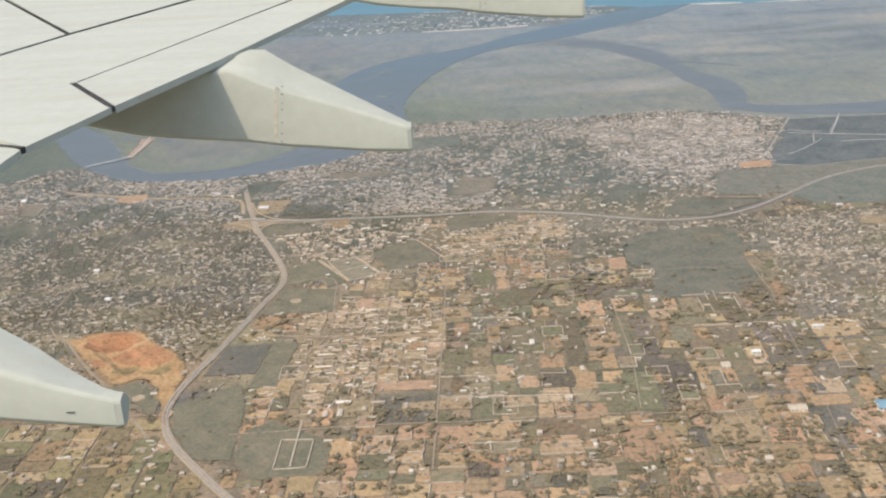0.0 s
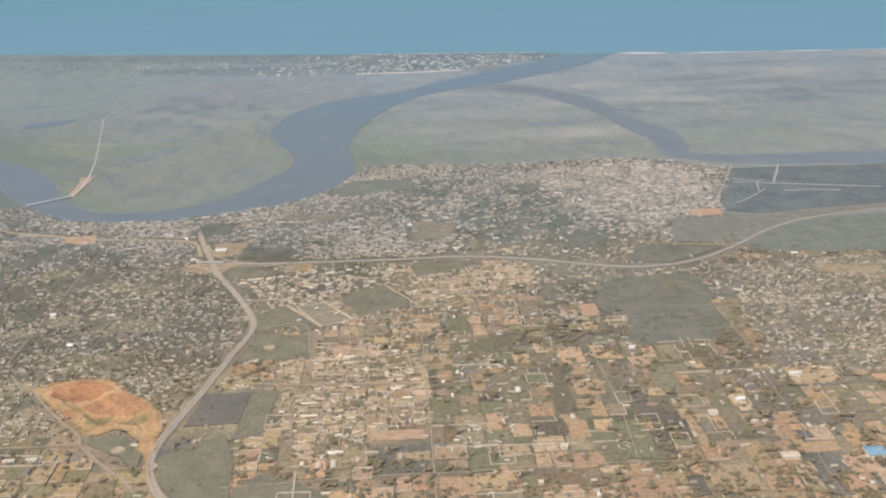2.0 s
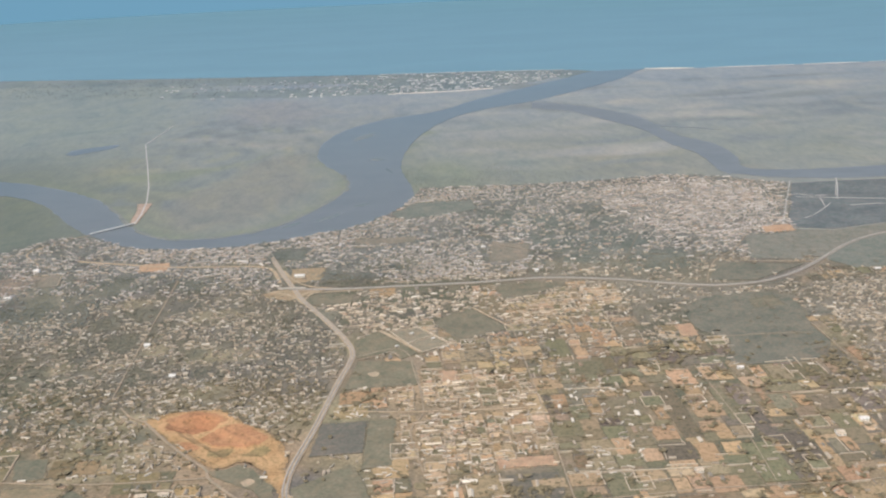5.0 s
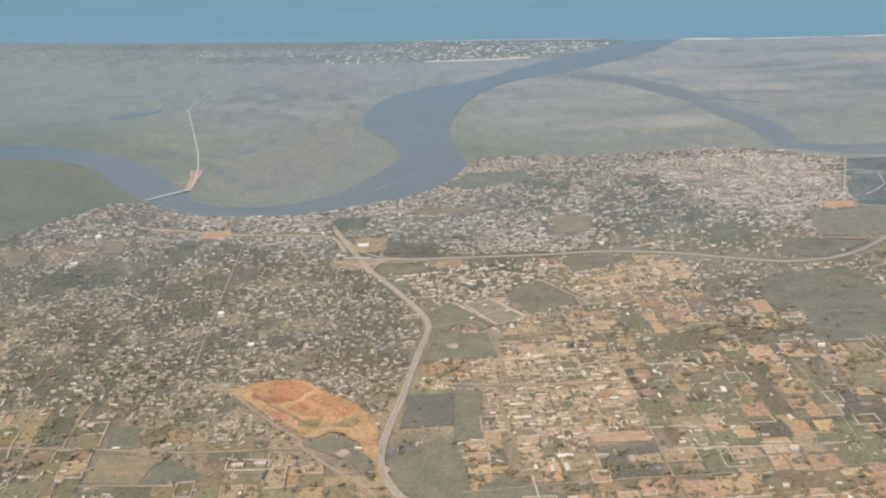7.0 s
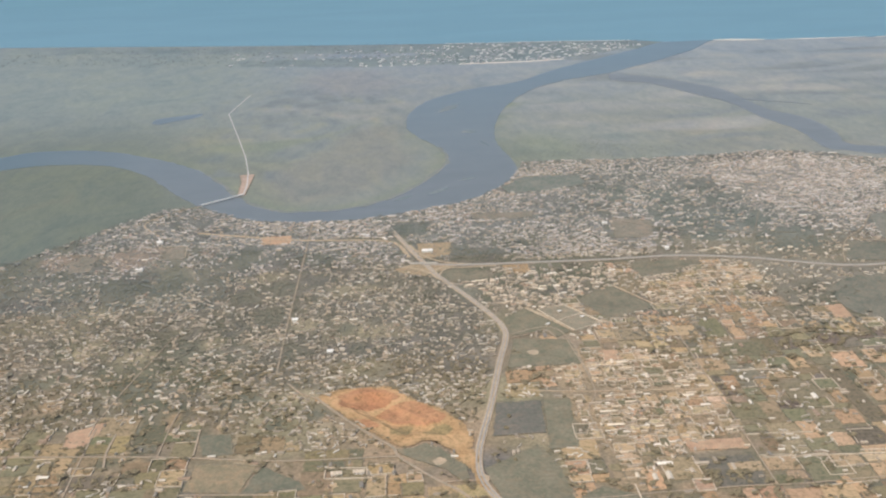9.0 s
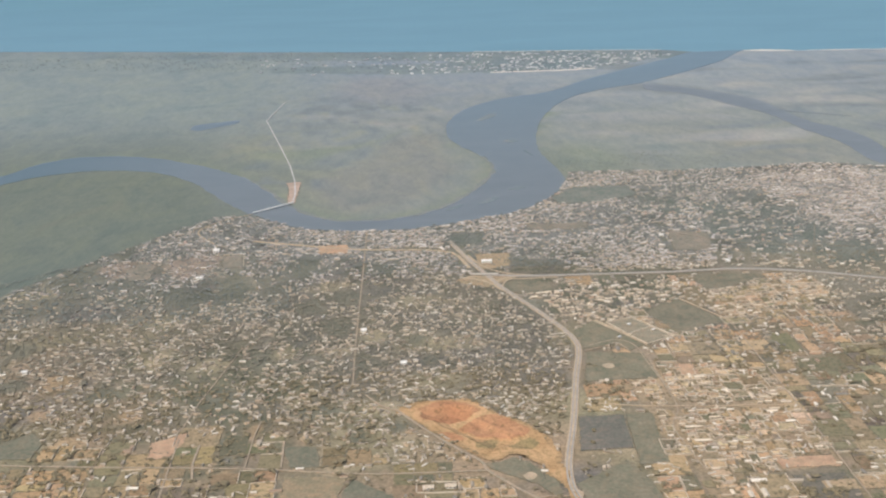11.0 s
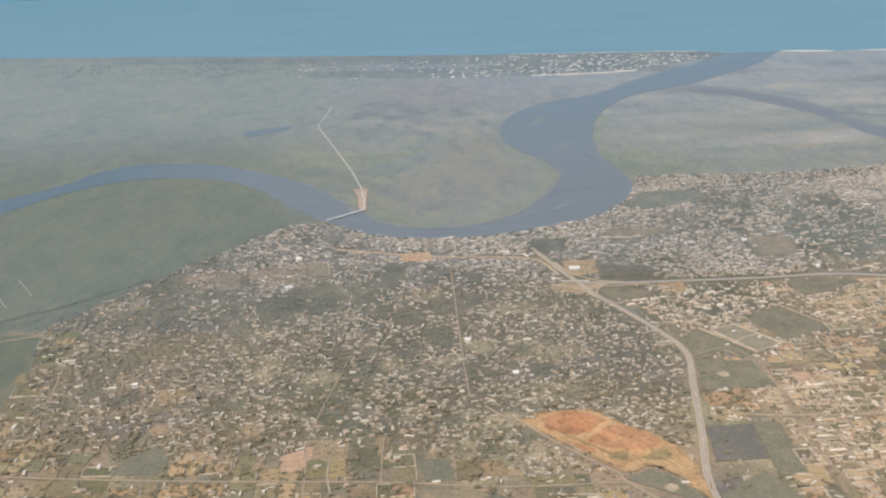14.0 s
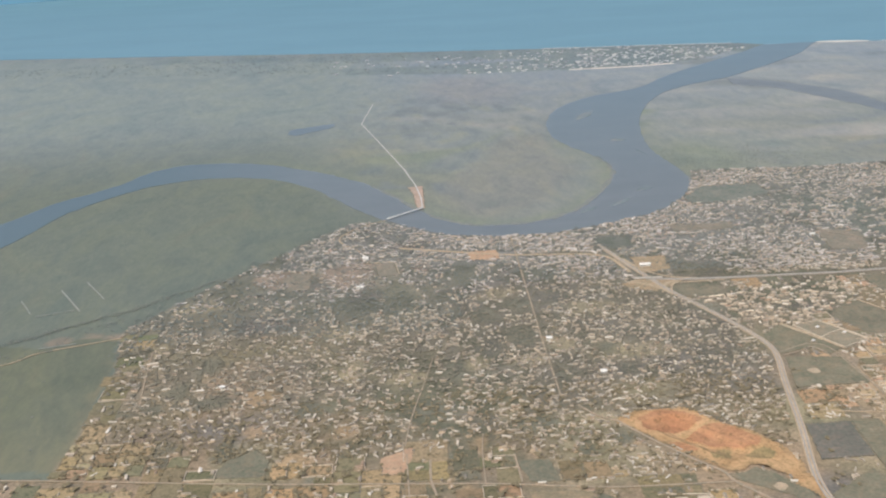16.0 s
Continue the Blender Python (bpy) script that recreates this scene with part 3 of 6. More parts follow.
PLOT_BARE_B = [(154, 539, 6, 24), (170, 537, 6, 17), (202, 525, 11, 20), (205, 509, 6, 22), (242, 525, 6, 17), (142, 503, 11, 9), (122, 450, 17, 18), (229, 481, 17, 20), (151, 450, 14, 13), (37, 615, 9, 30), (17, 624, 9, 18), (86, 523, 3, 13), (178, 498, 9, 30), (238, 661, 10, 24)]
PLOT_TAN = [(37, 656, 10, 13), (51, 629, 17, 8), (107, 595, 22, 22), (15, 652, 18, 19), (71, 646, 11, 17), (106, 706, 16, 14), (10, 523, 18, 14), (47, 521, 16, 13), (60, 508, 8, 15), (70, 507, 9, 15), (85, 505, 17, 17), (13, 510, 10, 8), (64, 468, 23, 11), (52, 452, 10, 13), (208, 620, 7, 11), (194, 587, 9, 14), (238, 555, 25, 11), (190, 538, 11, 17), (193, 505, 14, 12), (156, 476, 26, 28), (197, 480, 9, 11), (192, 450, 11, 15)]
PLOT_TAN_B = [(218, 464, 17, 16), (165, 437, 20, 7), (251, 593, 31, 26), (1, 621, 11, 30), (-11, 522, 19, 10), (-114, 654, 22, 18), (-118, 633, 22, 17)]
PLOT_PALE = [(192, 566, 8, 11), (192, 554, 8, 8), (222, 517, 11, 16), (194, 493, 9, 6), (64, 523, 14, 10)]
PLOT_GREEN = [(34, 711, 15, 33), (31, 739, 21, 15), (43, 672, 31, 22), (75, 612, 13, 14), (86, 596, 12, 73), (56, 606, 20, 22), (13, 584, 19, 20), (54, 568, 14, 26), (119, 601, 8, 46), (28, 514, 16, 25), (116, 525, 19, 45), (190, 641, 24, 20), (166, 616, 24, 11), (155, 597, 14, 21), (181, 591, 16, 21), (180, 565, 12, 19), (260, 552, 15, 25), (162, 536, 6, 17), (165, 521, 14, 9)]
PLOT_OLIVE = [(47, 506, 15, 14), (28, 489, 18, 17), (66, 488, 25, 17), (171, 641, 13, 25), (210, 640, 7, 14), (215, 502, 21, 11), (178, 451, 18, 14), (140, 451, 7, 18), (85, 521, 13, 11)]
PLOT_SCRUB = [(132, 612, 10, 30), (131, 570, 11, 45), (9, 624, 5, 19), (89, 468, 10, 22), (10, 484, 18, 26), (191, 620, 7, 19), (213, 589, 26, 27), (219, 652, 17, 46), (140, 539, 19, 35), (211, 558, 27, 26), (230, 537, 26, 19), (182, 521, 13, 8), (156, 504, 14, 17), (119, 472, 9, 19), (135, 471, 9, 19), (180, 468, 17, 15), (186, 484, 5, 15), (192, 435, 7, 8), (-19, 519, 30, 31), (108, 679, 16, 20), (70, 545, 20, 21)]
PLOT_WALLS = [[(2, 556), (21, 555), (41, 553)],
              [(1, 532), (19, 530), (19, 514)],
              [(24, 529), (38, 529), (37, 514), (56, 515)],
              [(58, 530), (76, 528)],
              [(20, 497), (53, 498)],
              [(168, 657), (188, 657)],
              [(194, 657), (206, 656)],
              [(165, 607), (199, 606)],
              [(203, 607), (216, 605)],
              [(150, 495), (161, 495)],
              [(100, 658), (111, 656)],
              [(210, 511), (224, 509), (226, 510), (227, 520)],
              [(98, 683), (94, 656), (79, 660)],
              [(23, 640), (55, 637)],
              [(101, 699), (80, 701), (83, 716)],
              [(176, 622), (178, 611)],
              [(273, 605), (271, 592)]]
LANES_E = [[(225, 501), (227, 477), (227, 457)], [(195, 554), (197, 534)], [(231, 720), (229, 654)]]
SANDPADS = [(-40.7, 735.1), (-155.9, 530.9), (-95.2, 783.9), (-101, 690), (-178, 552)]
LOTGREEN = [(-106.8, 505.3), (-92.4, 513.4), (-64.1, 493.9), (-57.3, 484.5), (-57.6, 456.1), (-93.2, 454.8), (-106.6, 470.7)]
MOUTH_FAR = [(457.9, 2224.7), (412.1, 2151.1)]
MOUTH_NEAR = [(554.9, 2196.7), (494.1, 2111.6), (421.3, 2007.5)]
WEDGE = [(-503.5, 612.1), (-494.2, 632.1), (-477.5, 641.4), (-469, 628.8), (-470.6, 607.9)]
PASTURE = [(320.7, 962), (358.7, 949.6), (409.4, 959.2), (544.7, 968.1), (537.6, 956.5), (455.6, 949.1), (396.8, 933.3), (351.5, 908.2), (311.2, 871.7), (290.5, 879.4)]
JUNCTION = [(-190.2, 876.5), (-172.6, 889.2), (-128.9, 883.3), (-146.4, 869.2), (-165.7, 855.9), (-185.4, 868.8)]
FORECOURT = [(-165.3, 943), (-133.9, 942.4), (-138.6, 905.6), (-166.7, 901.4)]
SUBCENTRE = [(-142.6, 847.9), (-6.3, 854), (-7, 812.7), (-29.3, 797.2), (-80, 769.6), (-104.1, 770.3), (-124, 805.2)]
TOWNFIELD = [(-482, 946), (-474, 965), (-457, 955), (-457, 920), (-475, 917)]
LWALL = [(-409, 1006), (-407, 977), (-380, 977), (-377, 940)]
TOWNFIELD_B = [(-399, 975), (-381, 975), (-378, 942), (-396, 938)]
WTRACK = [(-759, 780), (-685, 803), (-664, 821), (-634, 831), (-602, 840)]
SCRUBLINE = [(-778, 800), (-698, 843), (-670, 859), (-642, 879), (-607, 899), (-573, 931), (-537, 963)]
SCRUBLINE_B = [(-689, 815), (-666, 817), (-654, 826), (-637, 859), (-612, 877)]
DITCH_V = [(455, 1143), (436, 1100), (416, 1060)]
DITCH_H = [(378, 1078), (428, 1060), (522, 1029)]
DITCH_D = [(350, 995), (372, 1012), (401, 1044)]
MARSH_DITCH = [(-687, 902), (-657, 910)]
GROVES = [[(-185.7, 1013.7), (-150.6, 1008.1), (-156.6, 973.5), (-188.4, 978.4)],
          [(-139.8, 928), (-88, 917), (-94.6, 880.3), (-139.8, 885.7)],
          [(-536.4, 785.3), (-522, 785.4), (-513.9, 761.8), (-528.6, 759.9)],
          [(-437.1, 879.7), (-412.3, 889.6), (-407, 843.3), (-429.2, 840.3)],
          [(-301.8, 804.2), (-279.6, 806.9), (-279.2, 772.9), (-299.7, 773.6)],
          [(-375.7, 770.3), (-361.2, 773.6), (-357.4, 747.2), (-369.3, 743.9)],
          [(-295.1, 797.3), (-277.1, 799.5), (-278.9, 772.4), (-295.9, 773.5)]]
DITCH8 = [(-664.1, 830.2), (-649.6, 833), (-637, 835.1)]

# patches inside the settlements: middle and half sizes
ORCHARDS = [(-420, 870, 20, 23), (-459, 866, 10, 16), (-524, 774, 10, 16), (-497, 996, 14, 18), (-522, 935, 16, 32), (-379, 876, 14, 40), (-315, 831, 18, 13), (-290, 787, 13, 17), (-285, 848, 12, 16), (-253, 914, 13, 22), (-345, 737, 10, 15), (-322, 932, 22, 26), (-229, 754, 7, 11), (-268, 717, 10, 16), (-224, 718, 6, 10), (-515, 713, 13, 10), (-481, 628, 14, 13), (-441, 605, 5, 10), (-445, 690, 10, 13), (-542, 733, 9, 14), (-352, 614, 9, 10), (-327, 596, 5, 15), (-363, 681, 9, 12), (-297, 648, 18, 9)]
ORCHARDS_B = [(-250, 621, 8, 8), (-276, 612, 6, 10), (-378, 613, 6, 9), (-340, 574, 6, 7), (-366, 598, 5, 8), (-334, 552, 8, 5), (-555, 708, 8, 8), (-577, 703, 16, 5), (-538, 653, 11, 11), (-545, 737, 6, 9), (-498, 640, 9, 14), (-135, 812, 16, 14)]
ORCHARDS_N = [(147, 960, 27, 30), (167, 897, 42, 32), (104, 915, 20, 22), (46, 1080, 30, 37), (190, 1070, 22, 18), (89, 972, 24, 18), (97, 1052, 22, 26), (151, 1033, 22, 22), (-172, 990, 18, 16)]
BRIGHT_YARDS = [(-261, 768, 13, 14), (-201, 745, 26, 11), (-225, 832, 24, 16), (-297, 876, 18, 12), (-289, 742, 14, 8), (-328, 743, 9, 13), (-422, 736, 10, 12), (-379, 726, 14, 16), (-554, 892, 21, 15), (-423, 813, 12, 15), (-569, 812, 10, 12), (-317, 668, 7, 12), (-284, 618, 6, 8), (-260, 648, 14, 8), (-246, 597, 12, 10), (-273, 579, 14, 7)]
BRIGHT_YARDS_N = [(130, 1142, 60, 42), (256, 1099, 96, 78), (196, 1016, 72, 34), (-47, 1070, 30, 18), (115, 1094, 38, 22)]
ORANGE_SOIL = [(-481, 711, 13, 13), (-481, 666, 7, 8), (-422, 660, 8, 12), (-454, 622, 9, 10), (-508, 604, 8, 6), (-389, 578, 7, 6), (-370, 590, 4, 10), (-351, 574, 4, 6), (-339, 626, 4, 10)]
RED_SOIL = [(-651, 842, 10, 10), (-627, 846, 12, 8), (-611, 844, 10, 6)]

# ---- ground ----
def worn(line, size, seed):
    """The points of a line pushed about a little, as a bank is by the current."""
    r = random.Random(seed)
    return [(p.x + r.uniform(-size, size), p.y + r.uniform(-size, size) * 1.6) for p in line]


RIVER = worn(spline(MOUTH_FAR + BANK_FAR[2:], 7), 1.3, 1) + worn(list(reversed(spline(MOUTH_NEAR + BANK_NEAR[2:], 7))), 1.0, 2)
SHORE = [(-3600, 3330)] + COAST + [(430, 2160)] + SPIT + [(2600, 1900), (5000, 1650)]
TOWN = ESCARP[:8] + [(-594, 773), (-595, 700), (-601, 625), (-690, 638), (-900, 300), (-1500, -300), (1500, -300), (700, 640), (560, 800), (480, 815), (390, 830),
                     (313, 863), (331, 966), (395, 1141)] + TOWN_EDGE[7::-1] + BANK_NEAR[10:20]


def patch(rows, x, y):
    """How far each point lies inside the patches, 0 to 1, with ragged rims."""
    rough = 0.7 * (soft_noise(x, y, 9, 101) - 0.5) + 0.4 * (soft_noise(x, y, 4, 102) - 0.5)
    best = np.zeros(x.shape)
    for cx, cy, rx, ry in rows:
        best = np.maximum(best, np.clip((1.2 - np.hypot((x - cx) / rx, (y - cy) / ry) + rough) * 2, 0, 1))
    return best


def within(outline, x, y, soft):
    """How far each point lies inside an outline, 0 to 1 over a soft rim."""
    return inside(outline, x, y) * np.clip(away(outline + outline[:1], x, y) / soft, 0, 1)


def axis(parts):
    """Ever finer steps towards the middle stretch of an axis."""
    return np.unique(np.concatenate([np.arange(a, b, s) for a, b, s in parts]))


gx = axis([(-5200, -1600, 200), (-1600, -760, 24), (-760, 560, 3.5), (560, 1600, 24), (1600, 5201, 200)])
gy = axis([(-1600, -400, 100), (-400, 360, 8), (360, 1300, 3.5), (1300, 2400, 12), (2400, 6001, 200)])
X, Y = np.meshgrid(gx, gy)
in_town = inside(TOWN, X, Y)
n_big, n_mid, n_small = soft_noise(X, Y, 160, 1), soft_noise(X, Y, 38, 2), soft_noise(X, Y, 9, 3)
lerp = lambda a, b, f: np.asarray(a) + (np.asarray(b) - np.asarray(a)) * np.clip(f, 0, 1)[..., None]
flats = lerp((0.193, 0.212, 0.194), (0.22, 0.228, 0.214), (soft_noise(X * 0.6, Y, 420, 5) - 0.35) * 2.2)
west = np.clip((-330 - X + (1500 - Y) * 0.25) / 220, 0, 1) * np.clip((1950 - Y) / 400, 0, 1)
flats = lerp(flats, (0.225, 0.215, 0.178), (soft_noise(X + Y * 0.25, Y * 1.1, 120, 11) - 0.6) * 1.4)
flats = lerp(flats, (0.178, 0.19, 0.165), (soft_noise(X - Y * 0.2, Y * 1.1, 80, 12) - 0.62) * 1.6)
flats = lerp(flats, (0.13, 0.151, 0.122), west * 0.92)
# bluish distance haze put into the colour of the far flats
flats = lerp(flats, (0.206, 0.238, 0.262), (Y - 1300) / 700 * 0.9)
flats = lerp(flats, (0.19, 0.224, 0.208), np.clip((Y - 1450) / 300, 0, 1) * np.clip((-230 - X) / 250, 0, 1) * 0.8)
# reed belts a little greener along the water
belt = np.clip(1 - np.minimum(away(BANK_FAR[7:26], X, Y), away(BANK_NEAR[2:10], X, Y)) / 26, 0, 1) * (Y < 1600)
flats = lerp(flats, (0.18, 0.205, 0.16), belt * (0.2 + soft_noise(X, Y, 24, 30)) * 0.8)
# old creeks and reed islands behind the causeway
marsh = np.clip((X + 470) / 60, 0, 1) * np.clip((-110 - X) / 60, 0, 1) * np.clip((Y - 1130) / 80, 0, 1) * np.clip((1950 - Y) / 300, 0, 1)
creek = soft_noise(X * 0.9 + Y * 0.12, Y * 0.6 + 40 * soft_noise(X, Y, 60, 34), 17, 33)
flats = lerp(flats, (0.158, 0.18, 0.184), (creek - 0.58) * 2.6 * marsh)
flats = lerp(flats, (0.225, 0.236, 0.185), (0.4 - creek) * 1.8 * marsh)
wx, wy = X + 14 * (soft_noise(X, Y, 22, 35) - 0.5), Y + 26 * (soft_noise(X, Y, 30, 36) - 0.5)
flats = lerp(flats, (0.2, 0.21, 0.165), within(DRYREED, wx, wy, 40) * 0.6)
flats = lerp(flats, (0.192, 0.214, 0.168), within(REEDBAND, wx, wy, 22) * 0.9)
flats = lerp(flats, (0.21, 0.221, 0.226), within(MUDPLAIN, wx, wy, 60) * 0.8)
for poly in WETSTREAKS:
    flats = lerp(flats, (0.16, 0.18, 0.185), within(poly, wx, wy, 18) * 0.8)
flats = lerp(flats, (0.196, 0.201, 0.182), within(PLAIN, wx, wy, 22) * 0.75)
# long mud streaks left by the tide on the far flats
bend = Y + 90 * (soft_noise(X, Y, 150, 20) - 0.5)
streak = soft_noise(X * 0.3, bend, 30, 15) * 0.55 + soft_noise(X * 0.5 + 0.3 * Y, bend, 75, 16) * 0.45
east = np.clip((X + 60) / 260, 0, 1) * np.clip((Y - 1230) / 120, 0, 1)
east = np.maximum(east, 0.55 * np.clip((X + 420) / 80, 0, 1) * np.clip((Y - 1330) / 120, 0, 1) * np.clip((1900 - Y) / 200, 0, 1))
flats = lerp(flats, (0.17, 0.19, 0.198), (streak - 0.56) * 4.5 * east)
flats = lerp(flats, (0.262, 0.264, 0.252), (0.42 - streak) * 3.5 * east)
flats = lerp(flats, (0.185, 0.208, 0.175), np.where((X > -60) & (Y > 1200), np.clip(1 - np.hypot((X - 10) / 75, (Y - 1290) / 120), 0, 1) * 1.6, 0))
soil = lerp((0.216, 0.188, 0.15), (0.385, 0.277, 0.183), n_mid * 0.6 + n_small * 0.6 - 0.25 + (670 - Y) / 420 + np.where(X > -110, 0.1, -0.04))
# distance haze put into the soil: greyer and bluer beyond the ring road
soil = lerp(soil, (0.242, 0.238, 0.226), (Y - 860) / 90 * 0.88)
soil = lerp(soil, (0.192, 0.19, 0.158), np.clip((Y - 770) / 90, 0, 1) * np.clip((-300 - X) / 70, 0, 1) * np.clip((1010 - Y) / 50, 0, 1) * 0.65)
crowded = np.clip((X + 400) / 80, 0, 1) * np.clip((-125 - X) / 10, 0, 1) * np.clip((Y - 610) / 50, 0, 1) * np.clip((940 - Y) / 60, 0, 1)
soil = lerp(soil, (0.155, 0.153, 0.138), crowded * (0.35 + 0.6 * n_mid))
soil = lerp(soil, (0.205, 0.19, 0.165), (inside(NETOWN, X, Y)) * 0.8)
by_road = Y - np.interp(X, [p[0] for p in BYPASS], [p[1] for p in BYPASS])
roadside = ((X > 45) & (X < 345) & (by_road > 0) & (by_road < 85 + 50 * (n_mid - 0.5))) | ((X > 105) & (X < 265) & (Y > 735) & (by_road <= 0))
soil = np.where(roadside[..., None], lerp((0.178, 0.172, 0.145), (0.232, 0.21, 0.176), n_mid * 0.6 + n_small * 0.5), soil)
soil = lerp(soil, (0.265, 0.235, 0.16), (soft_noise(X, Y, 52, 18) - 0.55) * 3.0 * np.clip((900 - Y) / 150, 0.3, 1))
soil = lerp(soil, (0.17, 0.158, 0.145), (soft_noise(X, Y, 44, 19) - 0.58) * 3.0)
soil = lerp(soil, (0.14, 0.14, 0.105), (n_big * 0.6 + n_small * 0.6 - 0.42) * 2.0)
soil = lerp(soil, (0.17, 0.17, 0.137), np.maximum(patch(ORCHARDS, X, Y), patch(ORCHARDS_B, X, Y)) * 0.8)
soil = lerp(soil, (0.175, 0.192, 0.168), patch(ORCHARDS_N, X, Y) * 0.7)
soil = lerp(soil, (0.33, 0.285, 0.195), patch(BRIGHT_YARDS, X, Y) * 0.6)
soil = lerp(soil, (0.31, 0.285, 0.26), patch(BRIGHT_YARDS_N, X, Y) * 0.45)
leafy = within(LEAFY_N, X, Y, 18) * np.clip(0.35 + 1.3 * soft_noise(X * 0.3, Y, 24, 57), 0, 1)
soil = lerp(soil, (0.172, 0.192, 0.175), leafy * 0.5)
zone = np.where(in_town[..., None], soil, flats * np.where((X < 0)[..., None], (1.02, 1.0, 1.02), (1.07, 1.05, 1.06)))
zone = lerp(zone, (0.4, 0.28, 0.168), patch(ORANGE_SOIL, X, Y) * 0.5)
zone = lerp(zone, (0.25, 0.195, 0.15), patch(RED_SOIL, X, Y) * 0.7)
zone = lerp(zone, (0.29, 0.232, 0.19), patch(VILLAGE + [(-357, 956, 9, 14)], X, Y) * 0.8)
edge = inside(WETDARK, X + 14 * (n_mid - 0.5), Y + 30 * (soft_noise(X, Y, 26, 14) - 0.5))
zone = np.where(edge[..., None], lerp((0.116, 0.129, 0.096), (0.145, 0.152, 0.112), n_mid), zone)
fringe = edge * np.clip(1.0 - away(WETDARK[:8], X, Y) / 9 + 1.2 * (n_small - 0.5), 0, 1)
zone = lerp(zone, (0.19, 0.168, 0.118), fringe * 0.7)
zone = lerp(zone, (0.17, 0.168, 0.12), edge * np.clip((720 - Y) / 90, 0, 1) * 0.8)
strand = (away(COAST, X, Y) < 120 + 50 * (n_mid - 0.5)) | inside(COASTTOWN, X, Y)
bright = np.clip(1.25 - np.hypot((X - 275) / 100, (Y - 1065) / 105) + 0.9 * (soft_noise(X, Y, 45, 17) - 0.5), 0, 1) * in_town
zone = lerp(zone, (0.34, 0.31, 0.28), bright * 0.45)
# bluish haze put into the ground colour of the far shore
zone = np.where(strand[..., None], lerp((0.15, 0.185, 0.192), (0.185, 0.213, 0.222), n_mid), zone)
for poly, tone, f in ((NEWSUB, (0.4, 0.305, 0.2), 0.45), (ORANGESUB, (0.45, 0.32, 0.2), 0.55)):
    zone = np.where(inside(poly, X, Y)[..., None], lerp(zone, tone, np.full(X.shape, f)), zone)
Z = np.where(in_town, 0.25 * (soft_noise(X, Y, 60, 8) - 0.5), 0.0)
Z = np.where(inside(QUARRY, X, Y) & (away(QUARRY + QUARRY[:1], X, Y) > 5), -8.0, Z)
nx, ny = len(gx), len(gy)
ids = np.arange(nx * ny).reshape(ny, nx)
quads = np.stack([ids[:-1, :-1], ids[:-1, 1:], ids[1:, 1:], ids[1:, :-1]], -1).reshape(-1, 4)
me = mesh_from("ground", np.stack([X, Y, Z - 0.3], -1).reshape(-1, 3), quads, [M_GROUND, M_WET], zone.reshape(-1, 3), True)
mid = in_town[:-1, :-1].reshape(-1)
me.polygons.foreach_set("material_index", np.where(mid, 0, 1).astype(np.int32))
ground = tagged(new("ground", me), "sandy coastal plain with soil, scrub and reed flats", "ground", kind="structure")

# ---- water ----
tagged(slab("river", RIVER, -0.35, 0.05, M_RIVER), "broad slate-blue river bending through the flats", "river", kind="structure")
sea_line = [tuple(p) for p in spline(SHORE, 3)]
tagged(slab("pool", [tuple(p) for p in spline(POOL + POOL[:1], 4)], -0.35, 0.03, M_RIVER), "small blue pool among the reeds", "pool", kind="structure")
tagged(slab("sea", sea_line + [(5200, 6000), (-5200, 6000), (-5200, 3900)], -0.35, 0.12, M_SEA), "calm blue-green ocean beyond the beach", "sea", kind="structure")
tagged(slab("channel", worn(spline(CHANNEL + CHANNEL[:1], 6), 1.5, 3), -0.35, 0.02, M_MUD), "grey-blue side channel winding through mud flats", "channel", kind="structure")
strip("creek", spline(SIDE_CREEK, 5), 7, M_MUD, "dark creek branching off the side channel", "creek", 0.03, flare=lambda s: 1 - 0.8 * s)
strip("beach", spline(COAST[3:], 3), 1.6, M_SAND, "thin pale sand beach along the shore", "beach", 0.2)
for a, b, w in ((0.0, 0.22, 9), (0.27, 0.46, 3.0), (0.49, 0.66, 3.5), (0.68, 1.0, 3.0)):
    line = spline(SPIT, 12)
    strip("sand_spit", line[int(a * (len(line) - 1)):int(b * (len(line) - 1)) + 1], w, M_SAND, "white sand spit with breaking surf", "sand spit", 0.25, flare=lambda s: 0.25 + 0.75 * math.sin(max(0.02, min(0.98, s)) * math.pi))
strip("quay", spline(QUAY, 4), 5.0, M_SAND, "pale sand bank on the estuary shore", "sand bank", 0.3)
for i, (x0, y0, x1, y1, half) in enumerate(ISLETS):
    r = random.Random(40 + i)
    mid, long_way = Vector(((x0 + x1) / 2, (y0 + y1) / 2)), Vector(((x1 - x0) / 2, (y1 - y0) / 2))
    wide_way = Vector((long_way.y, -long_way.x)).normalized() * half
    out = [tuple(mid + (long_way * math.cos(a) + wide_way * math.sin(a)) * r.uniform(0.7, 1.1)) for a in np.linspace(0, 6.283, 19)[:-1]]
    tagged(slab("islet", out, -0.3, 0.1, M_ISLET), "small pale reed islet in the river", "islet", "islets in the river", "structure")

strip("reed_bank", [Vector(p) for p in worn(spline(BANK_FAR[9:20], 7), 1.2, 5)], 4.0, M_REEDS, "pale olive reed rim along the inner river bend", "reed bank", 0.13,
      flare=lambda s: 0.45 + 0.55 * math.sin(s * 31) ** 2 * math.sin(s * math.pi) + 0.2 * math.sin(s * 83))

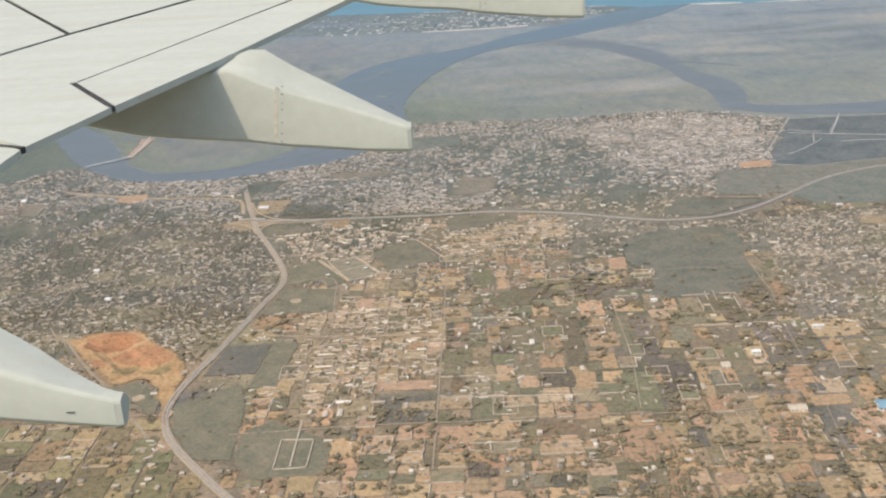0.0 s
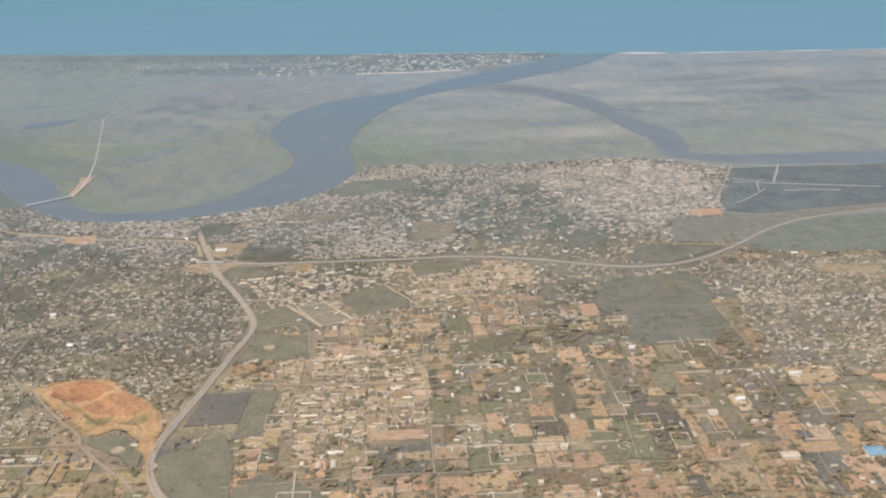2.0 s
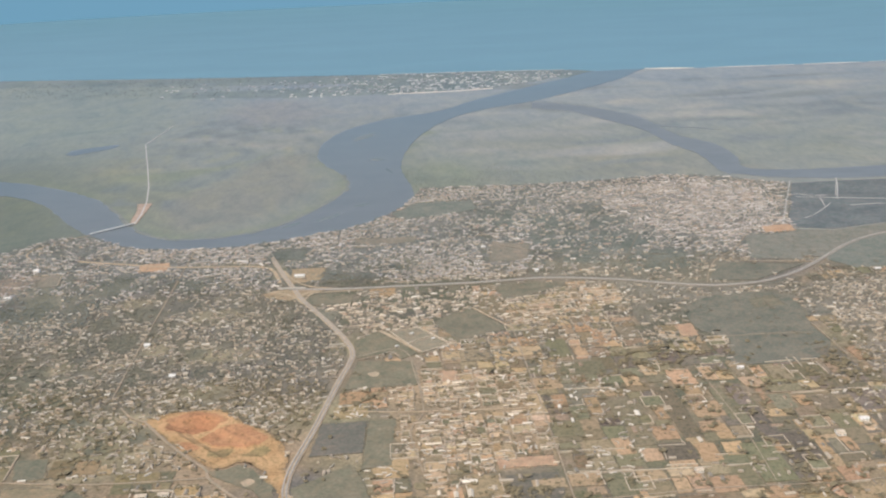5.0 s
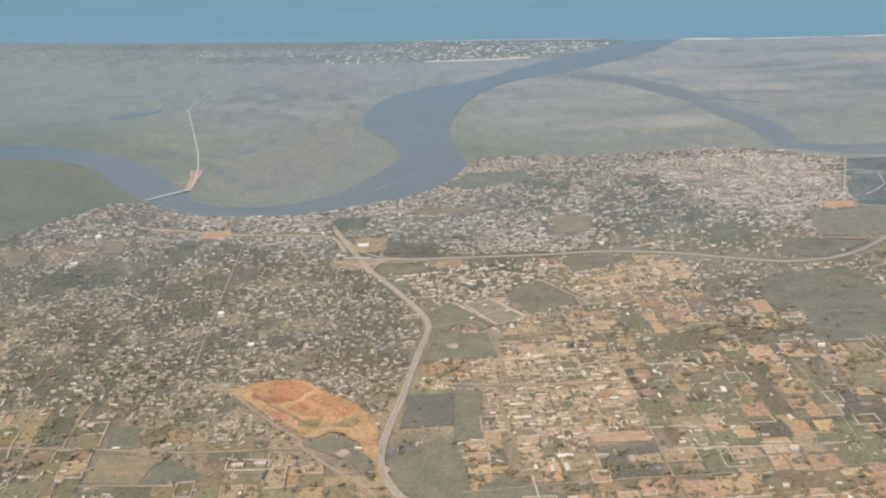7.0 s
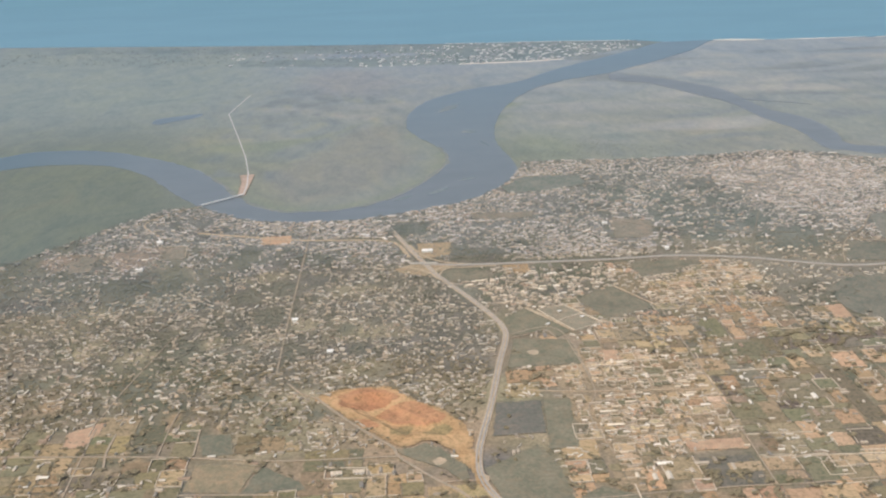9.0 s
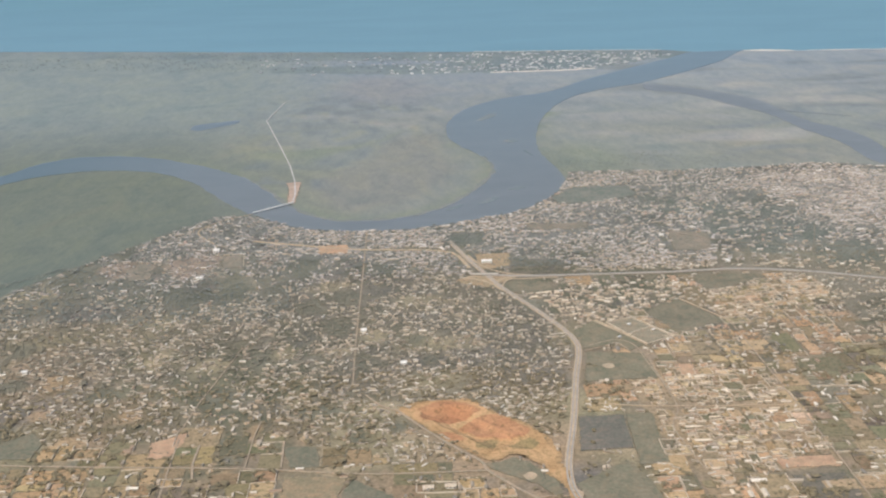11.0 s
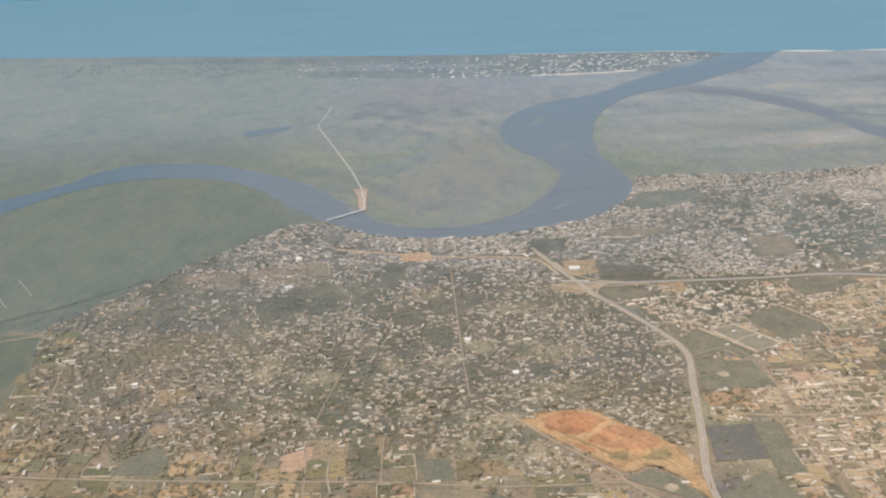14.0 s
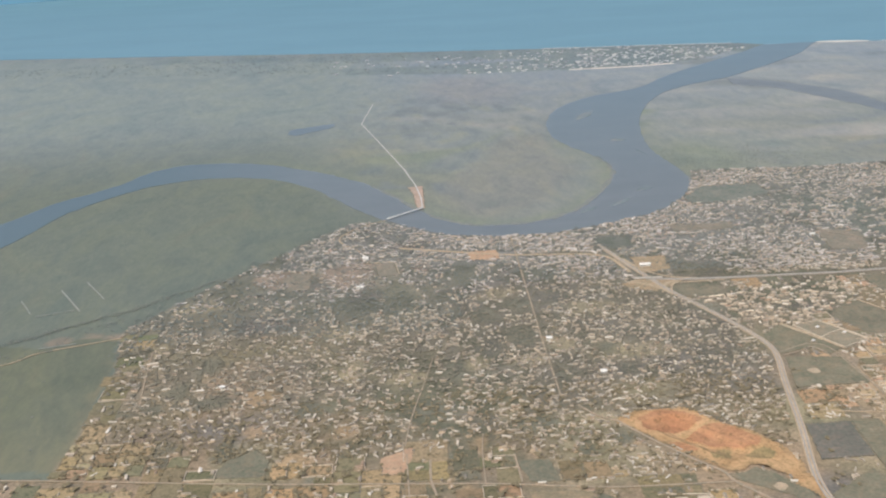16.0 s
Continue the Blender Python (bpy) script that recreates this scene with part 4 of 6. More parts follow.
# added glowing wall in hazy sea blue, closing off the ocean's far end
k = Mat("sea_haze_glow", 1.0, spec=0.0)
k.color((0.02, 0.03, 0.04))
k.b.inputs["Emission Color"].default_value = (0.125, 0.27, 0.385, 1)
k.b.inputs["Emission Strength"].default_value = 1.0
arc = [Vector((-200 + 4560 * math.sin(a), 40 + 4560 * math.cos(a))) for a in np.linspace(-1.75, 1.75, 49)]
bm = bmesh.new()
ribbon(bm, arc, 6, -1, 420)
tagged(part("backdrop", bm, k.m), "added glowing wall in the blue of far hazy sea", "haze", kind="structure")

# ---- roads ----
ROADS = []


def road(name, pts, half, material, label, category, z=0.16, step=5):
    line = spline(pts, step)
    ROADS.append(([tuple(p) for p in line], half))
    return strip(name, line, half, material, label, category, z + 0.006 * len(ROADS))


hw = HIGHWAY_S[:3] + HIGHWAY
road("road_verge", hw, 2.4, M_TRACK, "pale sandy verge of the highway", "verge", 0.14)
ROADS[-1] = (ROADS[-1][0], 4.2)
line = spline(hw, 5)
for s in (-1.1, 1.1):
    strip("road", line, 0.52, M_ASPHALT, "grey asphalt carriageway of the dual highway", "road", 0.5, s)
road("road_verge", BYPASS, 2.1, M_LANE, "pale sandy verge of the ring road", "verge", 0.145)
ROADS[-1] = (ROADS[-1][0], 6.5)
line = spline(BYPASS, 5)
for s in (-1.05, 1.05):
    strip("road", line, 0.8, M_ASPHALT, "grey asphalt carriageway of the ring road", "road", 0.51, s)
for pts, w in ((RAMP_A, 1.2), (RAMP_B, 0.9), (RAMP_C, 1.2), (RAMP_D, 1.0), (RAMP_E, 1.0)):
    road("ramp", pts, w, M_SHOULDER, "sandy curved slip road at the junction", "slip road", 0.19)
road("street", MAINST, 1.7, M_SHOULDER, "busy sandy main street of the town", "street", 0.17)
ROADS[-1] = (ROADS[-1][0], 3.0)
road("street", BRIDGE_RD_N, 0.7, M_SHOULDER, "sandy approach road to the river bridge", "street", 0.17)
road("street", BRIDGE_RD, 0.8, M_BANK, "pale causeway road across the reed flats", "road", 0.17, 1)
for pts, w, mat in ((ST1, 0.55, M_LANE), (ST2, 0.45, M_LANE), (V1, 0.45, M_LANE), (V2, 0.3, M_LANE), (V3, 0.22, M_LANE), (H1, 0.4, M_LANE), (H3, 0.45, M_TRACK), (H4, 0.4, M_LANE), (DIAG, 0.9, M_LANE),
                    (FIELDRD, 0.4, M_LANE), (TRI_ROAD, 0.7, M_TRACK), (MEADOW_PATH, 0.45, M_LANE), (COMPOUND_PATH, 1.7, M_SHOULDER), (SPUR_A, 0.9, M_LANE), (SPUR_B, 0.5, M_LANE),
                    (EDGE_ROAD, 0.5, M_BANK), (N_STREET_A, 0.45, M_DULLBROWN), (N_STREET_B, 0.4, M_DULLBROWN), (N_STREET_C, 0.4, M_DULLBROWN), (DARK1_EDGE, 0.3, M_LANE)):
    road("dirt_street", pts, w, mat, "straight unpaved sand street", "street", 0.15)

# ---- marked fields ----
FIELDS = []


def ragged(outline, step=3.0, amount=0.7):
    """The outline with worn, uneven edges."""
    r = random.Random(len(FIELDS))
    out = []
    for (ax, ay), (bx, by) in zip(outline, outline[1:] + outline[:1]):
        n = max(1, int(math.hypot(bx - ax, by - ay) / step))
        out += [(ax + (bx - ax) * i / n + r.uniform(-amount, amount), ay + (by - ay) * i / n + r.uniform(-amount, amount)) for i in range(n)]
    return out


def field(name, outline, material, label, z=0.06):
    FIELDS.append(outline)
    outline = ragged(outline)
    return tagged(slab(name, outline, -0.4, z, material), label, "field", kind="structure")


field("field", POND_FIELD, M_PLOUGHED, "dark bare ploughed field beside the highway")
field("field", GREEN1, M_GRASS, "olive fallow field beside the dark field", 0.07)
field("field", GREEN2, M_GRASS, "dry green meadow beside the highway bend", 0.065)
field("field", MEADOW_UP, M_GRASS, "dry green meadow beside the walled compound", 0.063)
field("field", GREEN3, M_GRASS, "long green meadow inside the highway curve", 0.068)
field("field", LOTGREEN, M_GRASS, "green fallow ground round a walled lot", 0.067)
field("field", TRIFIELD, M_SCRUBLAND, "grey-green open ground below the town", 0.066)
field("field", [tuple(p) for p in spline(DARK1 + DARK1[:1], 4)], M_DARKPLOT, "dark scrubby plot among the fields", 0.064)
field("field", DARKFIELD, M_MARSH, "dark wet marsh field crossed by pale ditches")
field("field", GREENFIELD, M_MEADOW, "green pasture along the ring road", 0.062)
field("field", PASTURE, M_PASTURE, "green pasture between marsh and ring road", 0.064)
field("field", TOWNGREEN, M_MEADOW, "open green in the riverside town", 0.061)
field("field", JUNCTION, M_FALLOW, "tan grass islands inside the road junction", 0.069)
field("yard", FORECOURT, M_FALLOW, "tan bare forecourt round the white building", 0.071)
field("yard", GREY_COMPOUND, M_GREYYARD, "grey walled compound of bare ground", 0.1)
field("clearing", SANDPATCH, M_PINKSAND, "pinkish sand clearing at the bridge head", 0.1)
for pts, w in ((TRACK_E1, 0.35), (TRACK_W1, 0.6), (TRACK_W2, 0.4), (TRACK_W3, 0.5), (TRACK_W4, 0.6), (TRACK_W5, 0.7), (TRACK_W6, 0.6), (TRACK_W7, 0.6), (TRACK_W8, 0.7), (TRACK_W9, 0.5), (TRACK_W10, 0.5), (TRACK_W11, 0.5)) + tuple((p, 0.35) for p in LANES_E):
    road("dirt_street", pts, w, M_LANE, "narrow sandy lane between the plots", "street", 0.155)
field("field", LOOPFIELD, M_SCRUBLAND, "dark grassy island inside the junction loop", 0.063)
field("field", TANFIELD, M_BROWNFIELD, "wide tan fallow field beside the lanes", 0.067)
field("field", DARKWEDGE, M_DARKGRASS, "dark scrubby field beside the tan fallow", 0.066)
field("yard", ORANGE_SQ, M_BARE, "square of bare orange sand beside the houses", 0.088)
field("field", N_PLOT, M_DARKPLOT, "dull brown plot between two roads", 0.064)
field("field", N_CLEAR, M_DULLBROWN, "brown clearing among the riverside houses", 0.066)
field("field", N_STRIP, M_DULLBROWN, "long grey-brown strip between town blocks", 0.066)
field("field", N_DARK, M_SCRUBLAND, "dark grassy plot below the ring road", 0.064)
field("yard", SE_YARD, M_FALLOW, "pale sandy yard beside the ring road", 0.086)
field("yard", NE_YARD, M_SCRUBLAND, "brown yard at the edge of the dark plot", 0.068)
field("field", WEDGE, M_DARKGRASS, "dark green wedge of grass among the plots", 0.062)
field("field", GREENSQ, M_DARKGRASS, "square dark green field beside a lane", 0.063)
field("field", ROADSIDE, M_PASTURE, "green wedge of grass beside the ring road", 0.063)
for pts in (ORANGE1, ORANGE2, ORANGE3, ORANGE4, ORANGE5, ORANGE6):
    field("clearing", pts, M_BARE, "bare orange earth clearing between houses", 0.09)
field("field", TOWNFIELD, M_DULLBROWN, "brown fallow field at the edge of the settlement", 0.064)
field("field", TOWNFIELD_B, M_DULLBROWN, "dull brown field walled off beside the town", 0.065)
strip("track", spline(WTRACK, 5), 0.5, M_TRACK, "sandy causeway track leading into the marsh", "track", 0.2)
for pts, w in ((DITCH1, 0.5), (DITCH2, 0.6), (DITCH3, 0.5), (DITCH4, 0.4), (DITCH5, 0.6), (DITCH6, 0.6), (DITCH8, 0.6), (DITCH9, 0.4), (MARSH_DITCH, 0.4), (DITCH_V, 0.55), (DITCH_H, 0.6), (DITCH_D, 0.5)):
    strip("ditch_bank", [Vector(p) for p in worn(spline(pts, 3), 0.3, 7)], w, M_BANK if pts[0][0] > 0 else M_SILT, "pale sandy bank of a drainage ditch", "bank", 0.35)

for i, (x0, y0) in enumerate(SANDPADS):
    r = random.Random(60 + i)
    out = [(x0 + math.cos(a) * r.uniform(0.6, 1) * 5, y0 + math.sin(a) * r.uniform(0.6, 1) * 5) for a in np.linspace(0, 6.283, 12)[:-1]]
    tagged(slab("sand_patch", out, -0.3, 0.12 + 0.004 * i, M_SHOULDER), "small bare sand patch worn into the grass", "sand patch", kind="structure")

# ---- quarry ----
q = np.array(QUARRY)
qx, qy = np.meshgrid(np.arange(q[:, 0].min() - 2, q[:, 0].max() + 3, 1.3), np.arange(q[:, 1].min() - 2, q[:, 1].max() + 3, 1.3))
ring = [tuple(p) for p in spline(QUARRY + QUARRY[:1], 4)]
rim = away(ring, qx, qy) * np.where(inside(ring, qx, qy), 1, -1) + 5 * (soft_noise(qx, qy, 11, 21) - 0.5)
step = np.clip((rim - 8) / 4, 0, 1) * 1.6 + np.clip((rim - 13) / 4, 0, 1) * 1.6 + (soft_noise(qx, qy, 7, 22) - 0.5) * np.clip((rim - 8) / 6, 0, 1) * 1.6
wx, wy = qx + 5 * (soft_noise(qx, qy, 12, 23) - 0.5), qy + 9 * (soft_noise(qx, qy, 12, 24) - 0.5)
scoop = inside([tuple(p) for p in spline(QUARRY_RED + QUARRY_RED[:1], 3)], wx, wy)
mound = inside([tuple(p) for p in spline(QUARRY_MOUND + QUARRY_MOUND[:1], 3)], wx, wy)
weeds = inside([tuple(p) for p in spline(QUARRY_WEEDS + QUARRY_WEEDS[:1], 3)], wx, wy) | inside([tuple(p) for p in spline(QUARRY_WEEDS_E + QUARRY_WEEDS_E[:1], 3)], wx, wy)
red = scoop | mound | inside([tuple(p) for p in spline(QUARRY_PIT + QUARRY_PIT[:1], 3)], wx, wy)
lip = away([tuple(p) for p in spline(QUARRY_RED + QUARRY_RED[:1], 3)], wx, wy) < 2.2
band = soft_noise(qx + 0.6 * qy, (qy - 0.6 * qx) * 2.2, 16, 25)
tone = np.where(red[..., None], lerp((0.375, 0.19, 0.105), (0.425, 0.237, 0.133), band), lerp((0.385, 0.238, 0.123), (0.465, 0.305, 0.165), band * 1.3))
tone = np.where(lip[..., None], lerp((0.445, 0.262, 0.138), (0.5, 0.32, 0.175), band), tone)
tone = np.where(weeds[..., None], lerp((0.22, 0.18, 0.095), (0.33, 0.24, 0.13), band), tone)
step = step + (np.where(scoop, 1.5, 0) - np.where(mound, 1.2, 0)) * np.clip((rim - 9) / 3, 0, 1)
tone = lerp(tone, (0.32, 0.225, 0.13), np.clip(1 - rim / 2, 0, 1) * 0.6)
keep = rim > -2.2
qi = np.arange(qx.size).reshape(qx.shape)
ok = keep[:-1, :-1] & keep[:-1, 1:] & keep[1:, 1:] & keep[1:, :-1]
qf = np.stack([qi[:-1, :-1], qi[:-1, 1:], qi[1:, 1:], qi[1:, :-1]], -1)[ok]
me = mesh_from("quarry", np.stack([qx, qy, 0.2 - step], -1).reshape(-1, 3), qf, M_PARCEL, tone.reshape(-1, 3))
tagged(new("quarry", me), "open orange sand quarry with stepped floor", "quarry", kind="structure")
field("field", QUARRY_GRASS, M_GRASS, "scrubby grass patch below the quarry", 0.06)

# ---- where things stand ----
H_X = np.array(HIGHWAY_S[:3] + HIGHWAY)
B_X = np.array([(-700, 960), (-300, 950)] + BYPASS)


def region(x, y):
    """The quarter of the place that each point belongs to."""
    hx = np.interp(y, H_X[:, 1], H_X[:, 0])
    by = np.interp(x, B_X[:, 0], B_X[:, 1])
    r = np.where((x < hx) & (y < by + 12), np.where(y + 25 * np.sin(x / 47) < 600 + np.clip((-400 - x) / 2, 0, 75), "W2", "W"), np.where(y > by, "N", "E"))
    for code, poly in (("B", BRIGHT), ("NS", NEWSUB), ("OS", ORANGESUB), ("NE", NETOWN), ("EN", SUBCENTRE)):
        r = np.where(inside(poly, x, y), code, r)
    r = np.where((r == "W") & (x < -574) & (y < 850) & (y > 600), "W2", r)
    r = np.where((r == "E") & (y > 715) & (x < 140), "EM", r)
    r = np.where(np.isin(r, ["E", "EM"]) & (x > 105) & (x < 265) & (y > 735), "NF", r)
    r = np.where((r == "N") & (x > 45) & (x < 345) & (y < by + 85 + 30 * np.sin(x / 23)), "NF", r)
    return np.where(inside(TOWN, x, y), r, "-")


def free(x, y, gap, fields=True):
    """Points clear of roads, water, quarry and marked fields."""
    ok = inside(TOWN, x, y) & ~inside(RIVER, x, y) & ~inside(ring, x, y)
    for line, half in ROADS:
        lx, ly = [p[0] for p in line], [p[1] for p in line]
        near = (x > min(lx) - 9) & (x < max(lx) + 9) & (y > min(ly) - 9) & (y < max(ly) + 9) & ok
        if near.any():
            w = np.where(near)[0]
            ok[w[away(line, x[w], y[w]) < half + gap]] = False
    if fields:
        for poly in FIELDS:
            ok &= ~inside(poly, x, y)
    return ok


def scatter(x0, x1, y0, y1, step, seed, jitter=0.45):
    rng = np.random.default_rng(seed)
    x, y = np.meshgrid(np.arange(x0, x1, step), np.arange(y0, y1, step))
    return (x + rng.uniform(-jitter, jitter, x.shape) * step).ravel(), (y + rng.uniform(-jitter, jitter, x.shape) * step).ravel(), rng


# ---- plots: fields and yards in the farmed quarters ----
TILT = radians(-2.0)
BARE, TAN, GREEN, OLIVE, SCRUB, PALE = range(6)
TONES = np.array([(0.385, 0.28, 0.178), (0.375, 0.29, 0.188), (0.195, 0.182, 0.125), (0.255, 0.215, 0.145), (0.172, 0.158, 0.128), (0.465, 0.37, 0.25)])


def split(u0, u1, v0, v1, rng, least, most, out):
    du, dv = u1 - u0, v1 - v0
    if max(du, dv) <= most or (max(du, dv) < most * 1.5 and rng.random() < 0.3) or max(du, dv) < 2 * least:
        out.append((u0, u1, v0, v1))
    elif du > dv:
        c = u0 + du * rng.uniform(0.35, 0.65)
        split(u0, c, v0, v1, rng, least, most, out), split(c, u1, v0, v1, rng, least, most, out)
    else:
        c = v0 + dv * rng.uniform(0.35, 0.65)
        split(u0, u1, v0, c, rng, least, most, out), split(u0, u1, c, v1, rng, least, most, out)


def plots(us, vs, least, most, seed, wanted, weights):
    """Rectangular plots over a street grid: corners, centre and tone of each."""
    rng = np.random.default_rng(seed)
    cells = []
    for u0, u1 in zip(us, us[1:]):
        v = vs[0] + rng.uniform(0, 8)
        while v < vs[1]:
            h = rng.uniform(most * 1.6, most * 3)
            split(u0 + 0.8, u1 - 0.8, v, v + h - 1.2, rng, least, most, cells)
            v += h
    cells = np.array(cells)
    gap = rng.uniform(0.15, 0.5, len(cells))
    c, s = math.cos(TILT), math.sin(TILT)
    cu, cv = cells[:, :2].mean(1), cells[:, 2:].mean(1)
    px, py = cu * c - cv * s, cu * s + cv * c
    r = region(px, py)
    good = np.isin(r, wanted) & free(px, py, 2.5)
    clump = soft_noise(px, py, 55, seed + 1) * 0.5 + soft_noise(px, py, 24, seed + 2) * 0.5
    order = np.argsort(np.argsort(clump + rng.uniform(-0.28, 0.28, len(cells)))) / len(cells)
    kinds = np.searchsorted(np.cumsum([w for _, w in weights]), order).clip(0, len(weights) - 1)
    kinds = np.array([k for k, _ in weights])[kinds]
    corners = np.stack([np.stack([cells[:, a] + (gap if a == 0 else -gap), cells[:, b] + (gap if b == 2 else -gap)], -1)
                        for a, b in ((0, 2), (1, 2), (1, 3), (0, 3))], 1)
    corners += rng.normal(0, 0.35, corners.shape)
    world = np.stack([corners[..., 0] * c - corners[..., 1] * s, corners[..., 0] * s + corners[..., 1] * c], -1)
    return world[good], kinds[good], np.stack([px, py], -1)[good], rng


EAST_MIX = [(SCRUB, 0.1), (GREEN, 0.24), (OLIVE, 0.28), (TAN, 0.2), (BARE, 0.18)]
SUB_MIX = [(SCRUB, 0.04), (GREEN, 0.14), (OLIVE, 0.24), (TAN, 0.28), (BARE, 0.1), (PALE, 0.2)]
WEST_MIX = [(SCRUB, 0.14), (GREEN, 0.2), (OLIVE, 0.32), (TAN, 0.24), (BARE, 0.1)]
sets = [plots([-128, -104, -76, -40, -2, 28, 58, 88, 118, 150, 183, 214, 245, 280, 320, 370, 430], (380, 900), 7, 17, 31, ["E", "EM"], EAST_MIX),
        plots([-110, -98, -84, -70, -56, -42, -28, -14, 1, 20, 40, 60, 80, 100, 115], (500, 860), 4, 9, 32, ["NS", "OS"], SUB_MIX),
        plots([-640, -601, -566, -520, -489, -450, -409, -380, -340, -318, -276, -240, -206, -170, -135, -100], (380, 860), 5, 19, 33, ["W2"], WEST_MIX)]
mapped, mapped_kind = [], []
for rows, kind in ((PLOT_BARE, BARE), (PLOT_BARE_B, BARE), (PLOT_TAN, TAN), (PLOT_TAN_B, TAN), (PLOT_PALE, PALE), (PLOT_GREEN, GREEN), (PLOT_OLIVE, OLIVE), (PLOT_SCRUB, SCRUB)):
    for cx, cy, w, d in rows:
        u, v = np.array([-w, w, w, -w]) / 2, np.array([-d, -d, d, d]) / 2
        mapped.append(np.stack([cx + u * math.cos(TILT) - v * math.sin(TILT), cy + u * math.sin(TILT) + v * math.cos(TILT)], -1))
        mapped_kind.append(kind)
mapped, mapped_kind = np.array(mapped), np.array(mapped_kind)
world = np.concatenate([s[0] for s in sets])
kinds = np.concatenate([s[1] for s in sets])
mids = world.mean(1)
covered = np.zeros(len(mids), bool)
for q in mapped:
    covered |= inside([tuple(p) for p in q], mids[:, 0], mids[:, 1])
world, kinds = np.concatenate([world[~covered], mapped]), np.concatenate([kinds[~covered], mapped_kind])
high_plot = np.arange(len(world)) >= len(world) - len(mapped)
n = len(world)
rng = np.random.default_rng(9)
upland = (world.mean(1)[:, 1] > 640) & (world.mean(1)[:, 0] > -125) & (kinds == BARE) & ~high_plot & (rng.random(n) < 0.6)
kinds = np.where(upland, OLIVE, kinds)
near_tan = (world.mean(1)[:, 1] < 505) & (kinds != PALE) & (world.mean(1)[:, 0] > -60) & (rng.random(n) < 0.5)
kinds = np.where(near_tan, np.where(rng.random(n) < 0.55, TAN, BARE), kinds)
tone = TONES[kinds] * (1.06, 1.0, 0.98) * rng.uniform(0.82, 1.18, (n, 1)) * rng.uniform(0.95, 1.05, (n, 3))
tone = np.where(world.mean(1)[:, :1] < -125, tone * (0.91, 0.93, 0.86), tone)
tone = np.where(world.mean(1)[:, :1] < -540, tone * (0.86, 0.93, 0.98), tone)
zz = np.repeat(rng.uniform(0.0, 0.05, (n, 1)) + high_plot[:, None] * (0.06 + np.arange(n)[:, None] * 2e-5), 4, 1)


def plot_mesh(name, sel):
    """The chosen plots as one mesh: flat tops with short sides into the ground."""
    n = len(sel)
    c = world[sel]
    edge = np.stack([c + (np.roll(c, -1, 1) - c) * s for s in (0, 0.24, 0.5, 0.76)], 2).reshape(n, 16, 2)
    edge = edge + np.random.default_rng(len(sel) + int(sel[0])).normal(0, 0.28, edge.shape)
    top = np.concatenate([edge, np.repeat(zz[sel][:, :1, None], 16, 1)], -1).reshape(-1, 3)
    base = np.arange(n)[:, None] * 16
    faces = [base + np.arange(16)] + [np.concatenate([base + a, base + b, base + b + 16 * n, base + a + 16 * n], 1)[:, ::-1] for a, b in ((i, (i + 1) % 16) for i in range(16))]
    return mesh_from(name, np.concatenate([top, top - (0, 0, 0.5)]), faces, M_PARCEL, np.concatenate([np.repeat(tone[sel], 16, 0)] * 2))


mid_y, mid_x = world[:, :, 1].mean(1), world[:, :, 0].mean(1)
near_plots = np.where((mid_x > -160) & (mid_x < 260))[0]
near_plots = near_plots[np.argsort(mid_y[near_plots])][:290]
for i in near_plots:
    new("plot", plot_mesh("plot", np.array([i]))).parent = ground
far_plots = np.setdiff1d(np.arange(n), near_plots)
tagged(new("plots", plot_mesh("plots", far_plots)), "patchwork of orange, green and scrubby farm plots", "plots", kind="stuff")
# which kind of plot lies where, on a 2 m raster
RASTER = np.full((640, 320), -1)
for q, kind in zip(world, kinds):
    i0, i1 = int((q[:, 0].min() + 640) // 2), int((q[:, 0].max() + 640) // 2)
    j0, j1 = int((q[:, 1].min() - 380) // 2), int((q[:, 1].max() - 380) // 2)
    RASTER[max(i0, 0):i1 + 1, max(j0, 0):j1 + 1] = kind

# walls round some plots
segs = []
suburban = np.isin(region(world[:, :, 0].mean(1), world[:, :, 1].mean(1)), ["NS", "OS"])
for corners, kind, known, lots in zip(world, kinds, high_plot, suburban):
    if rng.random() < (0.15 if known else 0.7 if lots else 0.8 if kind == PALE else 0.42 if kind == TAN else 0.2):
        sides = [0, 1, 2, 3] if rng.random() < 0.45 else list(rng.choice(4, rng.integers(1, 3), replace=False))
        segs += [(corners[i], corners[(i + 1) % 4]) for i in sides]
segs = np.array(segs)


def wall_mesh(name, segs, half, high):
    d = segs[:, 1] - segs[:, 0]
    nrm = np.stack([-d[:, 1], d[:, 0]], -1) / (np.linalg.norm(d, axis=1, keepdims=True) + 1e-6) * half
    ring4 = np.stack([segs[:, 0] + nrm, segs[:, 1] + nrm, segs[:, 1] - nrm, segs[:, 0] - nrm], 1)
    m = len(segs)
    lowz, topz = np.full((m, 4, 1), -0.3), np.full((m, 4, 1), high)
    v = np.concatenate([np.concatenate([ring4, lowz], -1).reshape(-1, 3), np.concatenate([ring4, topz], -1).reshape(-1, 3)])
    b = np.arange(m)[:, None] * 4
    f = [b + 4 * m + [0, 3, 2, 1]] + [np.concatenate([b + i, b + (i + 1) % 4, b + (i + 1) % 4 + 4 * m, b + i + 4 * m], 1)[:, ::-1] for i in range(4)]
    return mesh_from(name, v, f, M_WALL)


